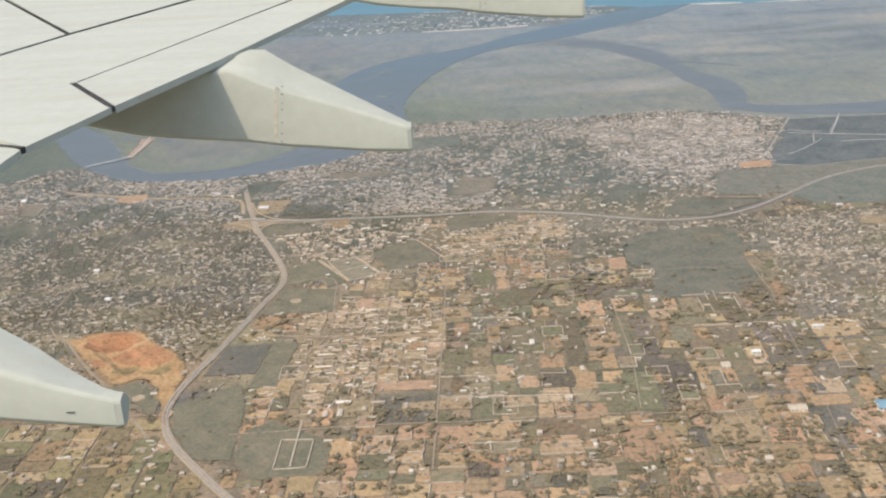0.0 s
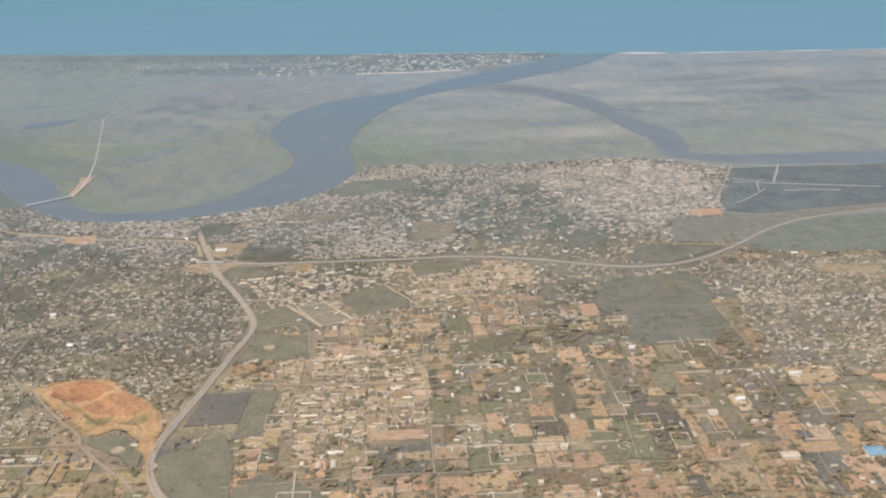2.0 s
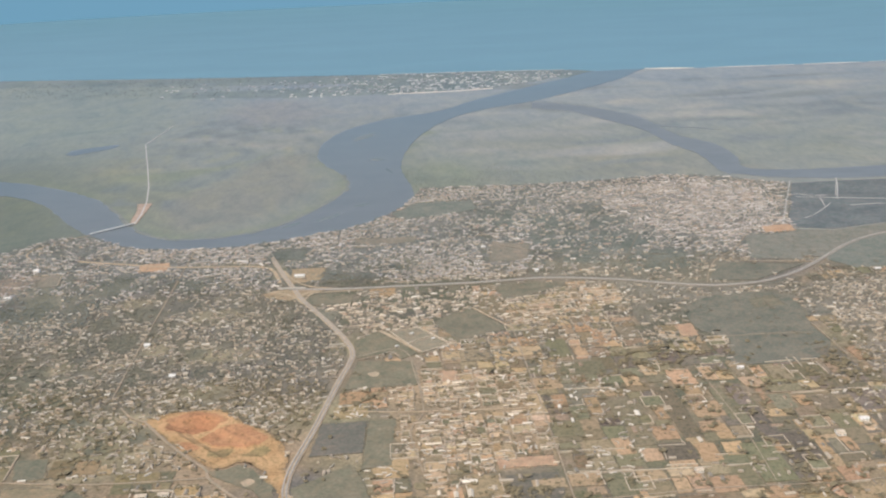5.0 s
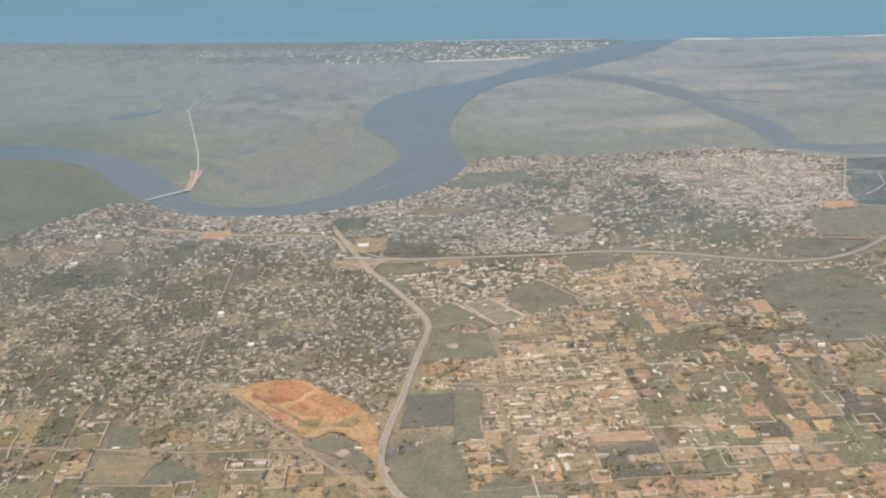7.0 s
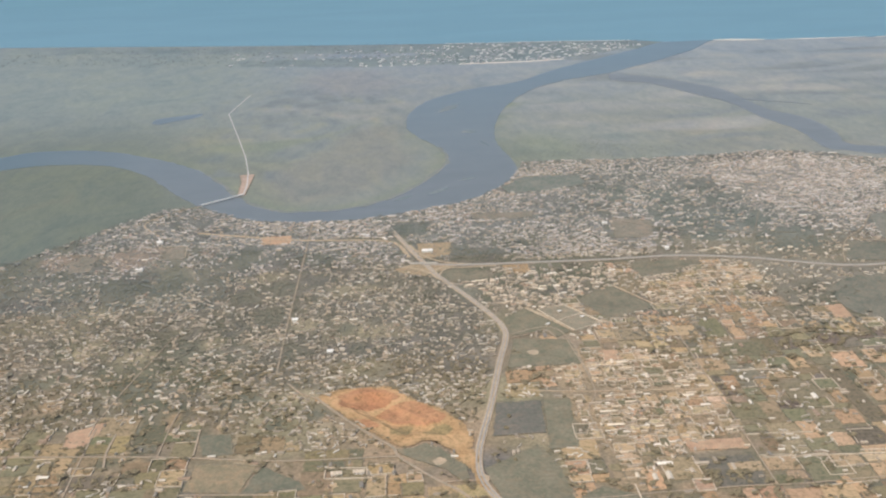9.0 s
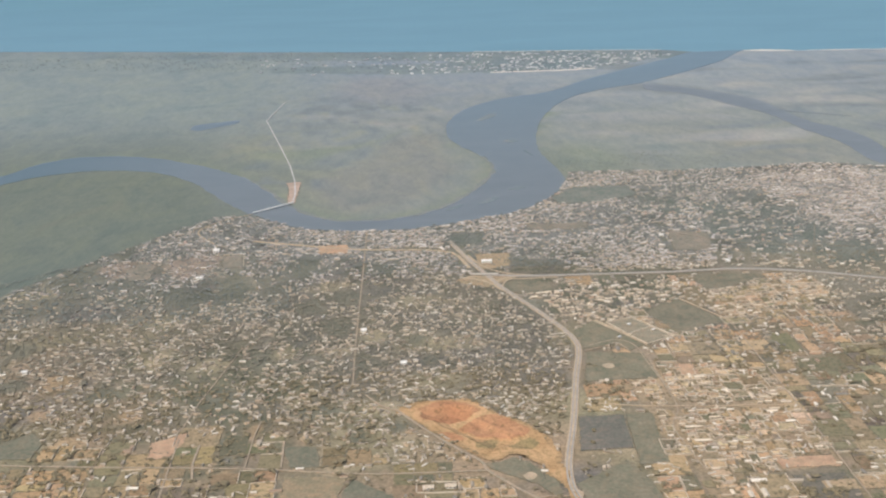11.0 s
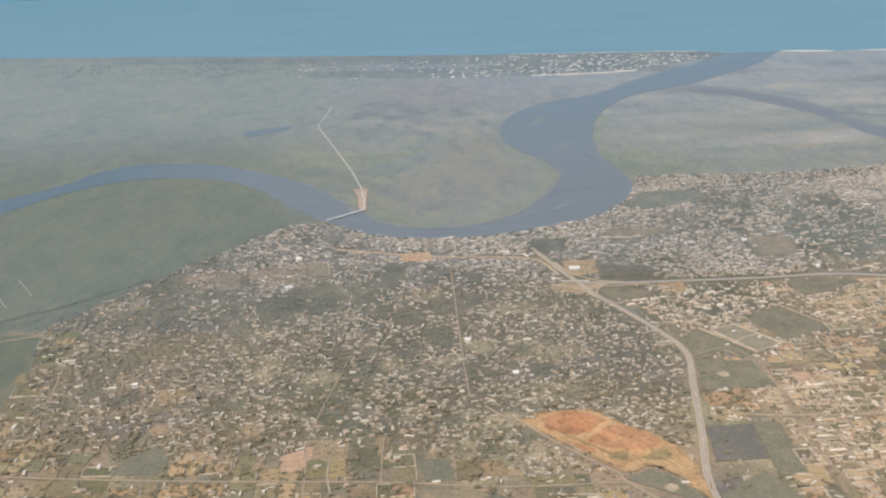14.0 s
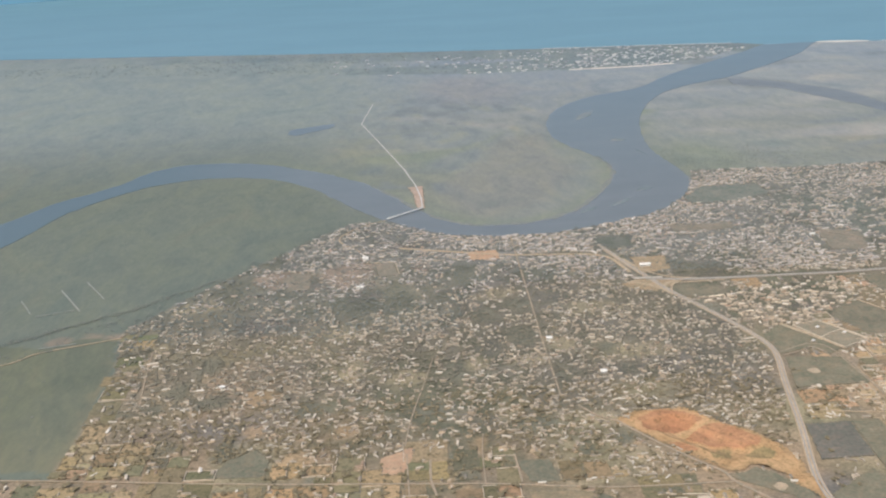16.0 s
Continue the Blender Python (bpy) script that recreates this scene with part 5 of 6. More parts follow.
hedge_x, hedge_y = [], []
for corners, kind in zip(world, kinds):
    for i in range(4):
        if rng.random() < 0.3:
            a, b = corners[i], corners[(i + 1) % 4]
            steps = np.arange(0, 1, 1.5 / (np.linalg.norm(b - a) + 0.1))
            steps = steps[rng.random(len(steps)) < 0.75]
            hedge_x += list(a[0] + (b[0] - a[0]) * steps + rng.normal(0, 0.25, len(steps)))
            hedge_y += list(a[1] + (b[1] - a[1]) * steps + rng.normal(0, 0.25, len(steps)))
for poly in FIELDS:
    for (ax, ay), (bx, by) in zip(poly, poly[1:] + poly[:1]):
        if math.hypot(bx - ax, by - ay) > 9:
            steps = np.arange(0, 1, 1.3 / math.hypot(bx - ax, by - ay))
            steps = steps[rng.random(len(steps)) < rng.uniform(0.05, 0.75)]
            hedge_x += list(ax + (bx - ax) * steps + rng.normal(0, 0.4, len(steps)))
            hedge_y += list(ay + (by - ay) * steps + rng.normal(0, 0.4, len(steps)))
tagged(new("plot_walls", wall_mesh("plot_walls", segs, 0.21, 0.6)), "low pale block walls round the plots", "walls", kind="stuff")

# ---- houses ----
HOUSE_SHARE = {"NF": 0.34, "EN": 0.72, "W": 0.42, "W2": 0.13, "N": 0.68, "B": 0.8, "NS": 0.55, "OS": 0.5, "NE": 0.68, "E": 0.13, "EM": 0.36, "-": 0}
x, y, rng = scatter(-640, 520, 400, 1235, 4.9, 51)
reg = region(x, y)
green_end = np.clip((y - 800) / 80, 0, 1) * np.clip((-300 - x) / 60, 0, 1)
orchard = np.maximum(np.maximum(patch(ORCHARDS, x, y), patch(ORCHARDS_B, x, y)), patch(ORCHARDS_N, x, y) * 0.75)
yard_like = np.maximum(patch(BRIGHT_YARDS, x, y), patch(BRIGHT_YARDS_N, x, y) * 0.5)
want = np.array([HOUSE_SHARE[r] for r in reg]) * (1 - 0.75 * orchard) * (1 + 0.5 * yard_like) * np.where((reg == "W") & (x > -430), 1.32, 1) * (1 - 0.4 * green_end) * np.where(np.isin(reg, ["N", "NE"]), 0.05 + 1.75 * (0.5 * soft_noise(x * 0.4, y, 34, 55) + 0.5 * soft_noise(x, y, 62, 56)), 0.65 + 0.7 * soft_noise(x, y, 45, 52)) * np.where(soft_noise(x, y, 28, 53) > 0.72, 0.5, 1)
want *= 1 - 0.4 * within(LEAFY_N, x, y, 18) * np.clip(0.35 + 1.3 * soft_noise(x * 0.3, y, 24, 57), 0, 1)
ok = (rng.random(len(x)) < want) & free(x, y, 1.6)
for poly in GROVES + [GROVE]:
    ok &= ~inside(poly, x, y)
hx, hy, hreg = x[ok], y[ok], reg[ok]
m = len(hx)
grid_like = np.isin(hreg, ["NS", "OS", "E", "EM", "W2"])
turn = np.where(grid_like, TILT + rng.integers(0, 2, m) * math.pi / 2 + rng.normal(0, 0.06, m), rng.choice([0.12, -0.15, 0.0, 0.06, 1.5], m) + rng.normal(0, 0.22, m))
size = np.exp(rng.normal(0, 0.28, m)) * np.where(hreg == "B", 1.1, 1.0)
size *= np.where(hreg == "W", 0.75, np.where(hreg == "NE", 0.78, 1.0))
far_side = np.isin(hreg, ["N", "B"])
wide, deep, high = 2.3 * size * rng.uniform(0.9, 1.7, m), 1.3 * size * rng.uniform(0.8, 1.2, m), rng.uniform(0.75, 1.15, m)
suburb = np.isin(hreg, ["NS", "OS"])
wide, deep = wide * np.where(suburb, 1.15, np.where(far_side, 1.2, np.where(hreg == "W", 1.12, 1.0))), deep * np.where(suburb, 0.85, np.where(far_side, 0.7, np.where(hreg == "W", 0.78, 0.9)))
turn = np.where(suburb & (rng.random(m) < 0.6), TILT, turn)


def house_arrays(hx, hy, turn, wide, deep, high, pitch):
    """Walls and gabled roofs of many small houses, as two vertex blocks."""
    m = len(hx)
    c, s = np.cos(turn)[:, None], np.sin(turn)[:, None]
    w, d, h = wide[:, None] / 2, deep[:, None] / 2, high[:, None]

    def put(u, v, z):
        u, v = u * np.ones((m, 1)), v * np.ones((m, 1))
        return np.stack([hx[:, None] + u * c - v * s, hy[:, None] + u * s + v * c, z * np.ones((m, u.shape[1]))], -1)

    sx, sy = np.array([[-1, 1, 1, -1]]), np.array([[-1, -1, 1, 1]])
    walls = np.concatenate([put(w * sx, d * sy, -0.3 + 0 * h), put(w * sx, d * sy, h)], 1)
    o = 1.13
    eave = put(w * o * sx, d * o * 1.1 * sy, h)
    under = put(w * o * sx, d * o * 1.1 * sy, h - 0.12)
    ridge = put(w * o * np.array([[-1, 1]]), 0 * w, h + pitch * 2 * d)
    roofs = np.concatenate([eave, ridge, under], 1)
    wi, ri = np.arange(m)[:, None] * 8, np.arange(m)[:, None] * 10
    wf = [np.concatenate([wi + i, wi + (i + 1) % 4, wi + 4 + (i + 1) % 4, wi + 4 + i], 1) for i in range(4)]
    rq = [ri + [0, 1, 5, 4], ri + [2, 3, 4, 5], ri + [9, 8, 7, 6]] + [ri + [6 + i, 6 + (i + 1) % 4, (i + 1) % 4, i] for i in range(4)]
    rt = [ri + [1, 2, 5], ri + [3, 0, 4]]
    return walls.reshape(-1, 3), wf, roofs.reshape(-1, 3), rq + rt


near = np.where((hy < 560) & (hx > -470) & (hx < 250))[0]
near = near[np.argsort(hy[near])][:270]
rest = np.setdiff1d(np.arange(m), near)
new_part = np.isin(hreg[rest], ["NS", "OS", "EN"])
for name, sel, label in (("town_houses", rest[(hy[rest] < 890) & ~new_part], "small sheet-roofed houses crowding the settlement"),
                         ("suburb_houses", rest[(hy[rest] < 890) & new_part], "new pale-roofed houses on bare sandy plots"),
                         ("riverside_houses", rest[hy[rest] >= 890], "dense pale-roofed houses near the river")):
    wv, wf, rv, rf = house_arrays(hx[sel], hy[sel], turn[sel], wide[sel], deep[sel], high[sel], rng.uniform(0.1, 0.3, (len(sel), 1)))
    ob = tagged(new(name, None), label, "houses", kind="stuff")
    new("walls", mesh_from("walls", wv, wf, M_WALL)).parent = ob
    new("roofs", mesh_from("roofs", rv, rf, {"town_houses": M_ROOF, "suburb_houses": M_CREAM, "riverside_houses": M_HAZED_ROOF}[name])).parent = ob

DOOR = two_tone("door_paint", (0.12, 0.09, 0.07), (0.2, 0.14, 0.1), 1.0)


def house(w, d, h, pitch, porch):
    """One small house: block walls, gabled sheet roof, door, windows and at times a porch roof."""
    ob = tagged(new("house"), "small block house with gabled sheet-metal roof", "house", "houses among the plots")
    bm = bmesh.new()
    box(bm, -w / 2, w / 2, -d / 2, d / 2, -0.3, h)
    part("body", bm, M_WALL, ob)
    o, t = 0.16, 0.07
    bm = bmesh.new()
    prof = [(-d / 2 - o, h - 0.02), (0, h + pitch * d), (d / 2 + o, h - 0.02), (d / 2 + o, h - 0.02 + t), (0, h + pitch * d + t), (-d / 2 - o, h - 0.02 + t)]
    a, b = [[bm.verts.new((s * (w / 2 + o), y, z)) for y, z in prof] for s in (-1, 1)]
    for i in range(6):
        bm.faces.new((a[i], a[(i + 1) % 6], b[(i + 1) % 6], b[i]))
    for e in (a, b):
        bm.faces.new((e[0], e[1], e[4], e[5])), bm.faces.new((e[1], e[2], e[3], e[4]))
    part("roof", bm, M_ROOF_ONE, ob)
    bm = bmesh.new()
    box(bm, -0.17, 0.17, -d / 2 - 0.04, -d / 2 + 0.05, 0, min(0.62, h - 0.1))
    part("door", bm, DOOR, ob)
    for s in (-0.32, 0.32):
        bm = bmesh.new()
        box(bm, s * w - 0.14, s * w + 0.14, -d / 2 - 0.03, -d / 2 + 0.05, 0.3, min(0.58, h - 0.12))
        part("window", bm, DOOR, ob)
    if porch:
        bm = bmesh.new()
        box(bm, -w * 0.3, w * 0.3, -d / 2 - 0.7, -d / 2 - 0.17, h - 0.2, h - 0.13)
        part("porch_roof", bm, M_ROOF_ONE, ob)
        for s in (-0.27, 0.27):
            bm = bmesh.new()
            box(bm, s * w - 0.04, s * w + 0.04, -d / 2 - 0.66, -d / 2 - 0.58, -0.3, h - 0.2)
            part("post", bm, M_WALL, ob)
    return ob


models = [house(2.2, 1.6, 0.9, 0.22, False), house(2.9, 1.8, 1.0, 0.18, True), house(1.7, 1.4, 0.85, 0.28, False), house(3.4, 2.0, 1.05, 0.2, True)]
used = set()
for i in near:
    k = int(rng.integers(0, 4))
    p = Matrix.Translation((hx[i], hy[i], 0)) @ Matrix.Rotation(turn[i], 4, "Z") @ Matrix.Scale(1.0, 4)
    if k not in used:
        used.add(k)
        models[k].matrix_basis = p
    else:
        copy_thing(models[k], p)

# swept sand yards round the houses
dense = np.isin(hreg, ["W", "N", "B", "NE", "EM", "W2", "EN"])
yx, yy = hx[dense] + rng.normal(0, 0.8, dense.sum()), hy[dense] + rng.normal(0, 0.8, dense.sum()) - 0.8
keep = rng.random(len(yx)) < np.where(hreg[dense] == "B", 0.95, np.where(hreg[dense] == "W", 0.22, np.where(hreg[dense] == "NE", 0.22, 0.42)))
yx, yy, yt, yr = yx[keep], yy[keep], turn[dense][keep], hreg[dense][keep]
m2 = len(yx)
ang = np.linspace(0, 2 * math.pi, 8)[:-1] + rng.normal(0, 0.2, (m2, 7))
rad = rng.uniform(0.7, 1.25, (m2, 7)) * np.exp(rng.normal(0.0, 0.3, (m2, 1))) * 1.75
u, v = np.cos(ang) * rad * 1.3, np.sin(ang) * rad
v7 = np.stack([yx[:, None] + u * np.cos(yt)[:, None] - v * np.sin(yt)[:, None], yy[:, None] + u * np.sin(yt)[:, None] + v * np.cos(yt)[:, None],
               np.repeat(rng.uniform(0.06, 0.12, (m2, 1)), 7, 1)], -1)
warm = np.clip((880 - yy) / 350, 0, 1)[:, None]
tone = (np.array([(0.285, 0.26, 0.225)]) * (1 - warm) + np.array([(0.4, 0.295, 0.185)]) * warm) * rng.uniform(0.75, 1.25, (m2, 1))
tone = np.where((yr == "B")[:, None], tone * 1.08, tone)
skirt = v7 - (0, 0, 0.5)
b7 = np.arange(m2)[:, None] * 7
yf = [b7 + np.arange(7)] + [np.concatenate([b7 + i, b7 + 7 * m2 + i, b7 + 7 * m2 + (i + 1) % 7, b7 + (i + 1) % 7], 1) for i in range(7)]
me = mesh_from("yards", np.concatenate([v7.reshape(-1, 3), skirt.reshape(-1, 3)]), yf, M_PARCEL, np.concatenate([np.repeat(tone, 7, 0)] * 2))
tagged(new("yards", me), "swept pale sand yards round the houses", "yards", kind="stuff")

# low compound walls of block and reed, winding between the yards
WALL_SHARE = {"NF": 0.3, "EN": 0.3, "W": 0.38, "W2": 0.12, "N": 0.62, "B": 0.95, "NS": 0.3, "OS": 0.3, "NE": 0.5, "E": 0.14, "EM": 0.25, "-": 0}
x, y, wr = scatter(-640, 520, 470, 1235, 5.2, 61)
reg = region(x, y)
farm = np.isin(reg, ["E", "W2"])
orchard = np.maximum(np.maximum(patch(ORCHARDS, x, y), patch(ORCHARDS_B, x, y)), patch(ORCHARDS_N, x, y) * 0.75)
want = np.array([WALL_SHARE[r] for r in reg]) * (1 - 0.85 * orchard) * np.where((reg == "W") & (x > -430), 1.25, 1) * np.where(farm, (soft_noise(x, y, 30, 63) > 0.66) * 2.6, 1) * (0.45 + 1.1 * soft_noise(x, y, 40, 62)) * np.where(soft_noise(x, y, 28, 53) > 0.72, 0.2, 1)
ok = (wr.random(len(x)) < want) & free(x, y, 1.6)
for poly in GROVES + [GROVE]:
    ok &= ~inside(poly, x, y)
x, y, reg = x[ok], y[ok], reg[ok]
m3 = len(x)
heading = wr.normal(0, 0.35, m3) + np.where(wr.random(m3) < 0.14, 1.5, 0)
bend = wr.normal(0, 0.55, (m3, 4)).cumsum(1)
leg = wr.uniform(0.7, 1.6, (m3, 4)) * np.where(reg == "B", 1.4, 1.0)[:, None]
knot = np.cumsum(np.stack([np.cos(heading[:, None] + bend) * leg, np.sin(heading[:, None] + bend) * leg], -1), 1)
knot = np.concatenate([np.zeros((m3, 1, 2)), knot], 1) + np.stack([x, y], -1)[:, None]
way = np.gradient(knot, axis=1)
nrm = np.stack([-way[..., 1], way[..., 0]], -1) / (np.linalg.norm(way, axis=-1, keepdims=True) + 1e-6) * wr.uniform(0.25, 0.55, (m3, 1, 1))
ring_xy = np.concatenate([knot + nrm, (knot - nrm)[:, ::-1]], 1)
tall = np.repeat(wr.uniform(0.4, 0.8, (m3, 1, 1)), 10, 1)
v = np.concatenate([np.concatenate([ring_xy, tall], -1).reshape(-1, 3), np.concatenate([ring_xy, tall * 0 - 0.3], -1).reshape(-1, 3)])
b10 = np.arange(m3)[:, None] * 10
f = [b10 + [9 - i, 8 - i, i + 1, i] for i in range(4)] + [np.concatenate([b10 + i, b10 + (i + 1) % 10, b10 + (i + 1) % 10 + 10 * m3, b10 + i + 10 * m3], 1)[:, ::-1] for i in range(10)]
me = mesh_from("compound_walls", v, f, M_COMPOUND)
me.materials.append(M_PALE_COMPOUND)
me.polygons.foreach_set("material_index", np.tile((y > 885).astype(np.int32), 14))
tagged(new("compound_walls", me), "low pale winding walls between the yards", "walls", kind="stuff")

# ---- trees ----
OCTA = np.array([(1, 0, 0), (0, 1, 0), (-1, 0, 0), (0, -1, 0), (0, 0, 1), (0, 0, -0.7)], float)
OCTA_F = np.array([(0, 1, 4), (1, 2, 4), (2, 3, 4), (3, 0, 4), (1, 0, 5), (2, 1, 5), (3, 2, 5), (0, 3, 5)])


def crowns(tx, ty, size, clumps, rng):
    """Crowns of many trees: each a handful of uneven leaf clumps round its middle."""
    m = len(tx)
    a, r = rng.uniform(0, 6.283, (m, clumps)), np.sqrt(rng.random((m, clumps))) * 0.85
    cx, cy = np.cos(a) * r, np.sin(a) * r
    cz = 1.15 + 0.45 * rng.random((m, clumps)) - 0.35 * r
    s = rng.uniform(0.38, 0.72, (m, clumps))
    spin = rng.uniform(0, 6.283, (m, clumps))
    o = OCTA[None, None] * rng.uniform(0.6, 1.3, (m, clumps, 6, 1))
    ox = o[..., 0] * np.cos(spin)[..., None] - o[..., 1] * np.sin(spin)[..., None]
    oy = o[..., 0] * np.sin(spin)[..., None] + o[..., 1] * np.cos(spin)[..., None]
    z = size[:, None, None]
    v = np.stack([tx[:, None, None] + z * (cx[..., None] + ox * s[..., None]), ty[:, None, None] + z * (cy[..., None] + oy * s[..., None]),
                  0.5 * z * (cz[..., None] + o[..., 2] * s[..., None] * 0.8) - 0.2], -1).reshape(-1, 3)
    f = (np.arange(m * clumps)[:, None, None] * 6 + OCTA_F[None]).reshape(-1, 3)
    return v, f


TREE_SHARE = {"NF": 0.5, "EN": 0.3, "W": 0.84, "W2": 0.3, "N": 0.9, "B": 0.55, "NS": 0.3, "OS": 0.2, "NE": 0.8, "E": 0.19, "EM": 0.26, "-": 0}
x, y, rng = scatter(-640, 540, 400, 1235, 2.9, 71, 0.75)
reg = region(x, y)
green_end = np.clip((y - 800) / 80, 0, 1) * np.clip((-300 - x) / 60, 0, 1)
share = np.array([TREE_SHARE[r] for r in reg]) * (1 + 0.4 * green_end) * np.where(np.isin(reg, ["N", "B"]), 0.2 + 1.6 * (1 - soft_noise(x * 0.4, y, 34, 55)), 0.35 + 1.3 * soft_noise(x, y, 34, 72)) * np.clip(0.62 + (y - 600) / 500, 0.62, 1.05) * (0.6 + 0.8 * soft_noise(x, y, 110, 73))
orchard = np.maximum(np.maximum(patch(ORCHARDS, x, y), patch(ORCHARDS_B, x, y)), patch(ORCHARDS_N, x, y))
share = share * (1 + 0.25 * orchard) * (1 - 0.45 * np.maximum(patch(BRIGHT_YARDS, x, y), patch(BRIGHT_YARDS_N, x, y) * 0.6)) * (1 - 0.8 * patch(ORANGE_SOIL, x, y)) * (1 - 0.6 * patch(VILLAGE, x, y)) * (1 + 0.15 * within(LEAFY_N, x, y, 18))
# scrubby plots carry more trees, grass ones fewer
farm = np.isin(reg, ["E", "W2", "EM", "NE"])
FACTOR = np.array([1.5, 1.6, 0.3, 0.8, 2.6, 0.5, 0.6])
there = RASTER[np.clip((x + 640) // 2, 0, 639).astype(int), np.clip((y - 380) // 2, 0, 319).astype(int)]
share = share * np.where((reg == "E") & (y < 520), 2.1, 1) * np.where(reg == "E", np.clip(4.5 * soft_noise(x, y, 8, 80) - 1.35, 0.15, 2.6), 1)
share = np.where(farm, share * FACTOR[np.where(y < 1000, there, -1)], share)
ok = (rng.random(len(x)) < share) & free(x, y, 1.2, False)
in_field = np.zeros(len(x), bool)
for poly in FIELDS:
    in_field |= inside(poly, x, y)
ok &= ~in_field | (rng.random(len(x)) < np.where(inside(DARK1, x, y), 0.2, np.where(inside(GREENFIELD, x, y) | inside(TRIFIELD, x, y), 0.12, np.where(inside(TOWNFIELD, x, y), 0.3, 0.13 * (soft_noise(x, y, 13, 79) > 0.5)))))
grove = inside(GROVE, x, y) | (inside(DARK1, x, y) & (rng.random(len(x)) < 0.3 * np.clip(soft_noise(x * 0.3, y, 10, 76) * 3 - 1.7, 0, 1)))
for poly in GROVES:
    grove |= inside(poly, x + 6 * (soft_noise(x, y, 9, 75) - 0.5), y)
ok |= grove
tx, ty = x[ok], y[ok]
tsize = np.exp(rng.normal(0, 0.3, len(tx))) * np.where(reg[ok] == "E", 1.55, np.where(reg[ok] == "W2", 1.3, 1.1))
near_t = np.where((ty < 545) & (tx > -150) & (tx < 245))[0]
near_t = near_t[np.argsort(ty[near_t])][:280]
rest = np.setdiff1d(np.arange(len(tx)), near_t)
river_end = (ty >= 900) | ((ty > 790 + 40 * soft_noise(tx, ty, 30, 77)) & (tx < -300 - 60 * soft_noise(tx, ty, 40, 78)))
for name, sel, clumps, label in (("farm_trees", rest[ty[rest] < 700], 6, "dark scattered mango and cashew trees on the plots"),
                                 ("town_trees", rest[(ty[rest] >= 700) & ~river_end[rest]], 5, "dark shade trees between the houses"),
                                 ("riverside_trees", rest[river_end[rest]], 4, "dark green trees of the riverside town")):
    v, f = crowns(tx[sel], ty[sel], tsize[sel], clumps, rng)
    tagged(new(name, mesh_from(name, v, f, {"farm_trees": M_FARMLEAF, "riverside_trees": M_HAZY_GREEN}.get(name, M_LEAF))), label, "trees", kind="stuff")


def tree(seed):
    """A shade tree: tapered trunk, limbs and a crown of many leaf clumps."""
    r = np.random.default_rng(seed)
    ob = tagged(new("tree"), "round dark green shade tree on dry ground", "tree", "trees among the plots")
    bm = bmesh.new()
    bmesh.ops.create_cone(bm, segments=7, radius1=0.13, radius2=0.07, depth=1.0, matrix=Matrix.Translation((0, 0, 0.2)), cap_ends=True)
    part("trunk", bm, M_BARK, ob)
    for i in range(4):
        a = i * 1.57 + r.uniform(-0.4, 0.4)
        bm = bmesh.new()
        tip = Vector((math.cos(a) * 0.6, math.sin(a) * 0.6, 1.05))
        mid = Vector((0, 0, 0.55))
        q = (tip - mid).to_track_quat("Z", "Y").to_matrix().to_4x4()
        bmesh.ops.create_cone(bm, segments=5, radius1=0.06, radius2=0.025, depth=(tip - mid).length, matrix=Matrix.Translation((tip + mid) / 2) @ q, cap_ends=True)
        part("limb", bm, M_BARK, ob)
    v, f = [], []
    for i in range(34):
        d = Vector(r.normal(0, 1, 3)).normalized() * r.uniform(0.45, 1.0)
        at = np.array((d.x * 1.0, d.y * 1.0, 1.05 + d.z * 0.55))
        o = OCTA * r.uniform(0.5, 1.4, (6, 1)) * r.uniform(0.2, 0.42)
        v.append(o + at), f.append(OCTA_F + 6 * i)
    new("crown", mesh_from("crown", np.concatenate(v), np.concatenate(f), M_FARMLEAF)).parent = ob
    return ob


kinds_of_tree = [tree(s) for s in range(5)]
for n_tree, i in enumerate(near_t):
    p = Matrix.Translation((tx[i], ty[i], -0.1)) @ Matrix.Rotation(rng.uniform(0, 6.28), 4, "Z")
    if n_tree < 5:
        kinds_of_tree[n_tree].matrix_basis = p
    else:
        copy_thing(kinds_of_tree[n_tree % 5], p @ Matrix.Scale(tsize[i] * 0.9, 4))

v, f = crowns(np.array(hedge_x), np.array(hedge_y), rng.uniform(0.45, 0.95, len(hedge_x)), 3, rng)
tagged(new("hedges", mesh_from("hedges", v, f, M_LEAF)), "ragged dark hedges along the plot edges", "hedges", kind="stuff")

# scrub on the flats by the river and along the scarp
x, y, rng = scatter(-860, 200, 560, 1500, 4.5, 81)
bank = np.minimum(away(ESCARP[:9], x, y), 99)
share = np.where(bank < 11, 0.5, 0) + np.where((x > -40) & (y > 1205) & (y < 1420) & (x < 190), np.clip(1.1 - np.hypot((x + 10) / 190, (y - 1215) / 130), 0, 1) * 2.4 * (0.1 + soft_noise(x * 0.4, y, 16, 82)), 0) + np.where(inside(WETDARK, x, y), 0.02, 0) + np.where(np.minimum(away(SCRUBLINE, x, y), away(SCRUBLINE_B, x, y)) < 5, 0.8, 0)
ok = (rng.random(len(x)) < share) & ~inside(RIVER, x, y)
belt = [np.array(p) for p in spline(SCRUBLINE, 26)]
bx, by = np.array([p[0] for p in belt]), np.array([p[1] for p in belt])
x, y, ok = np.concatenate([x, bx]), np.concatenate([y + 0, by + rng.normal(0, 2.5, len(bx))]), np.concatenate([ok, rng.random(len(bx)) < 0.85])
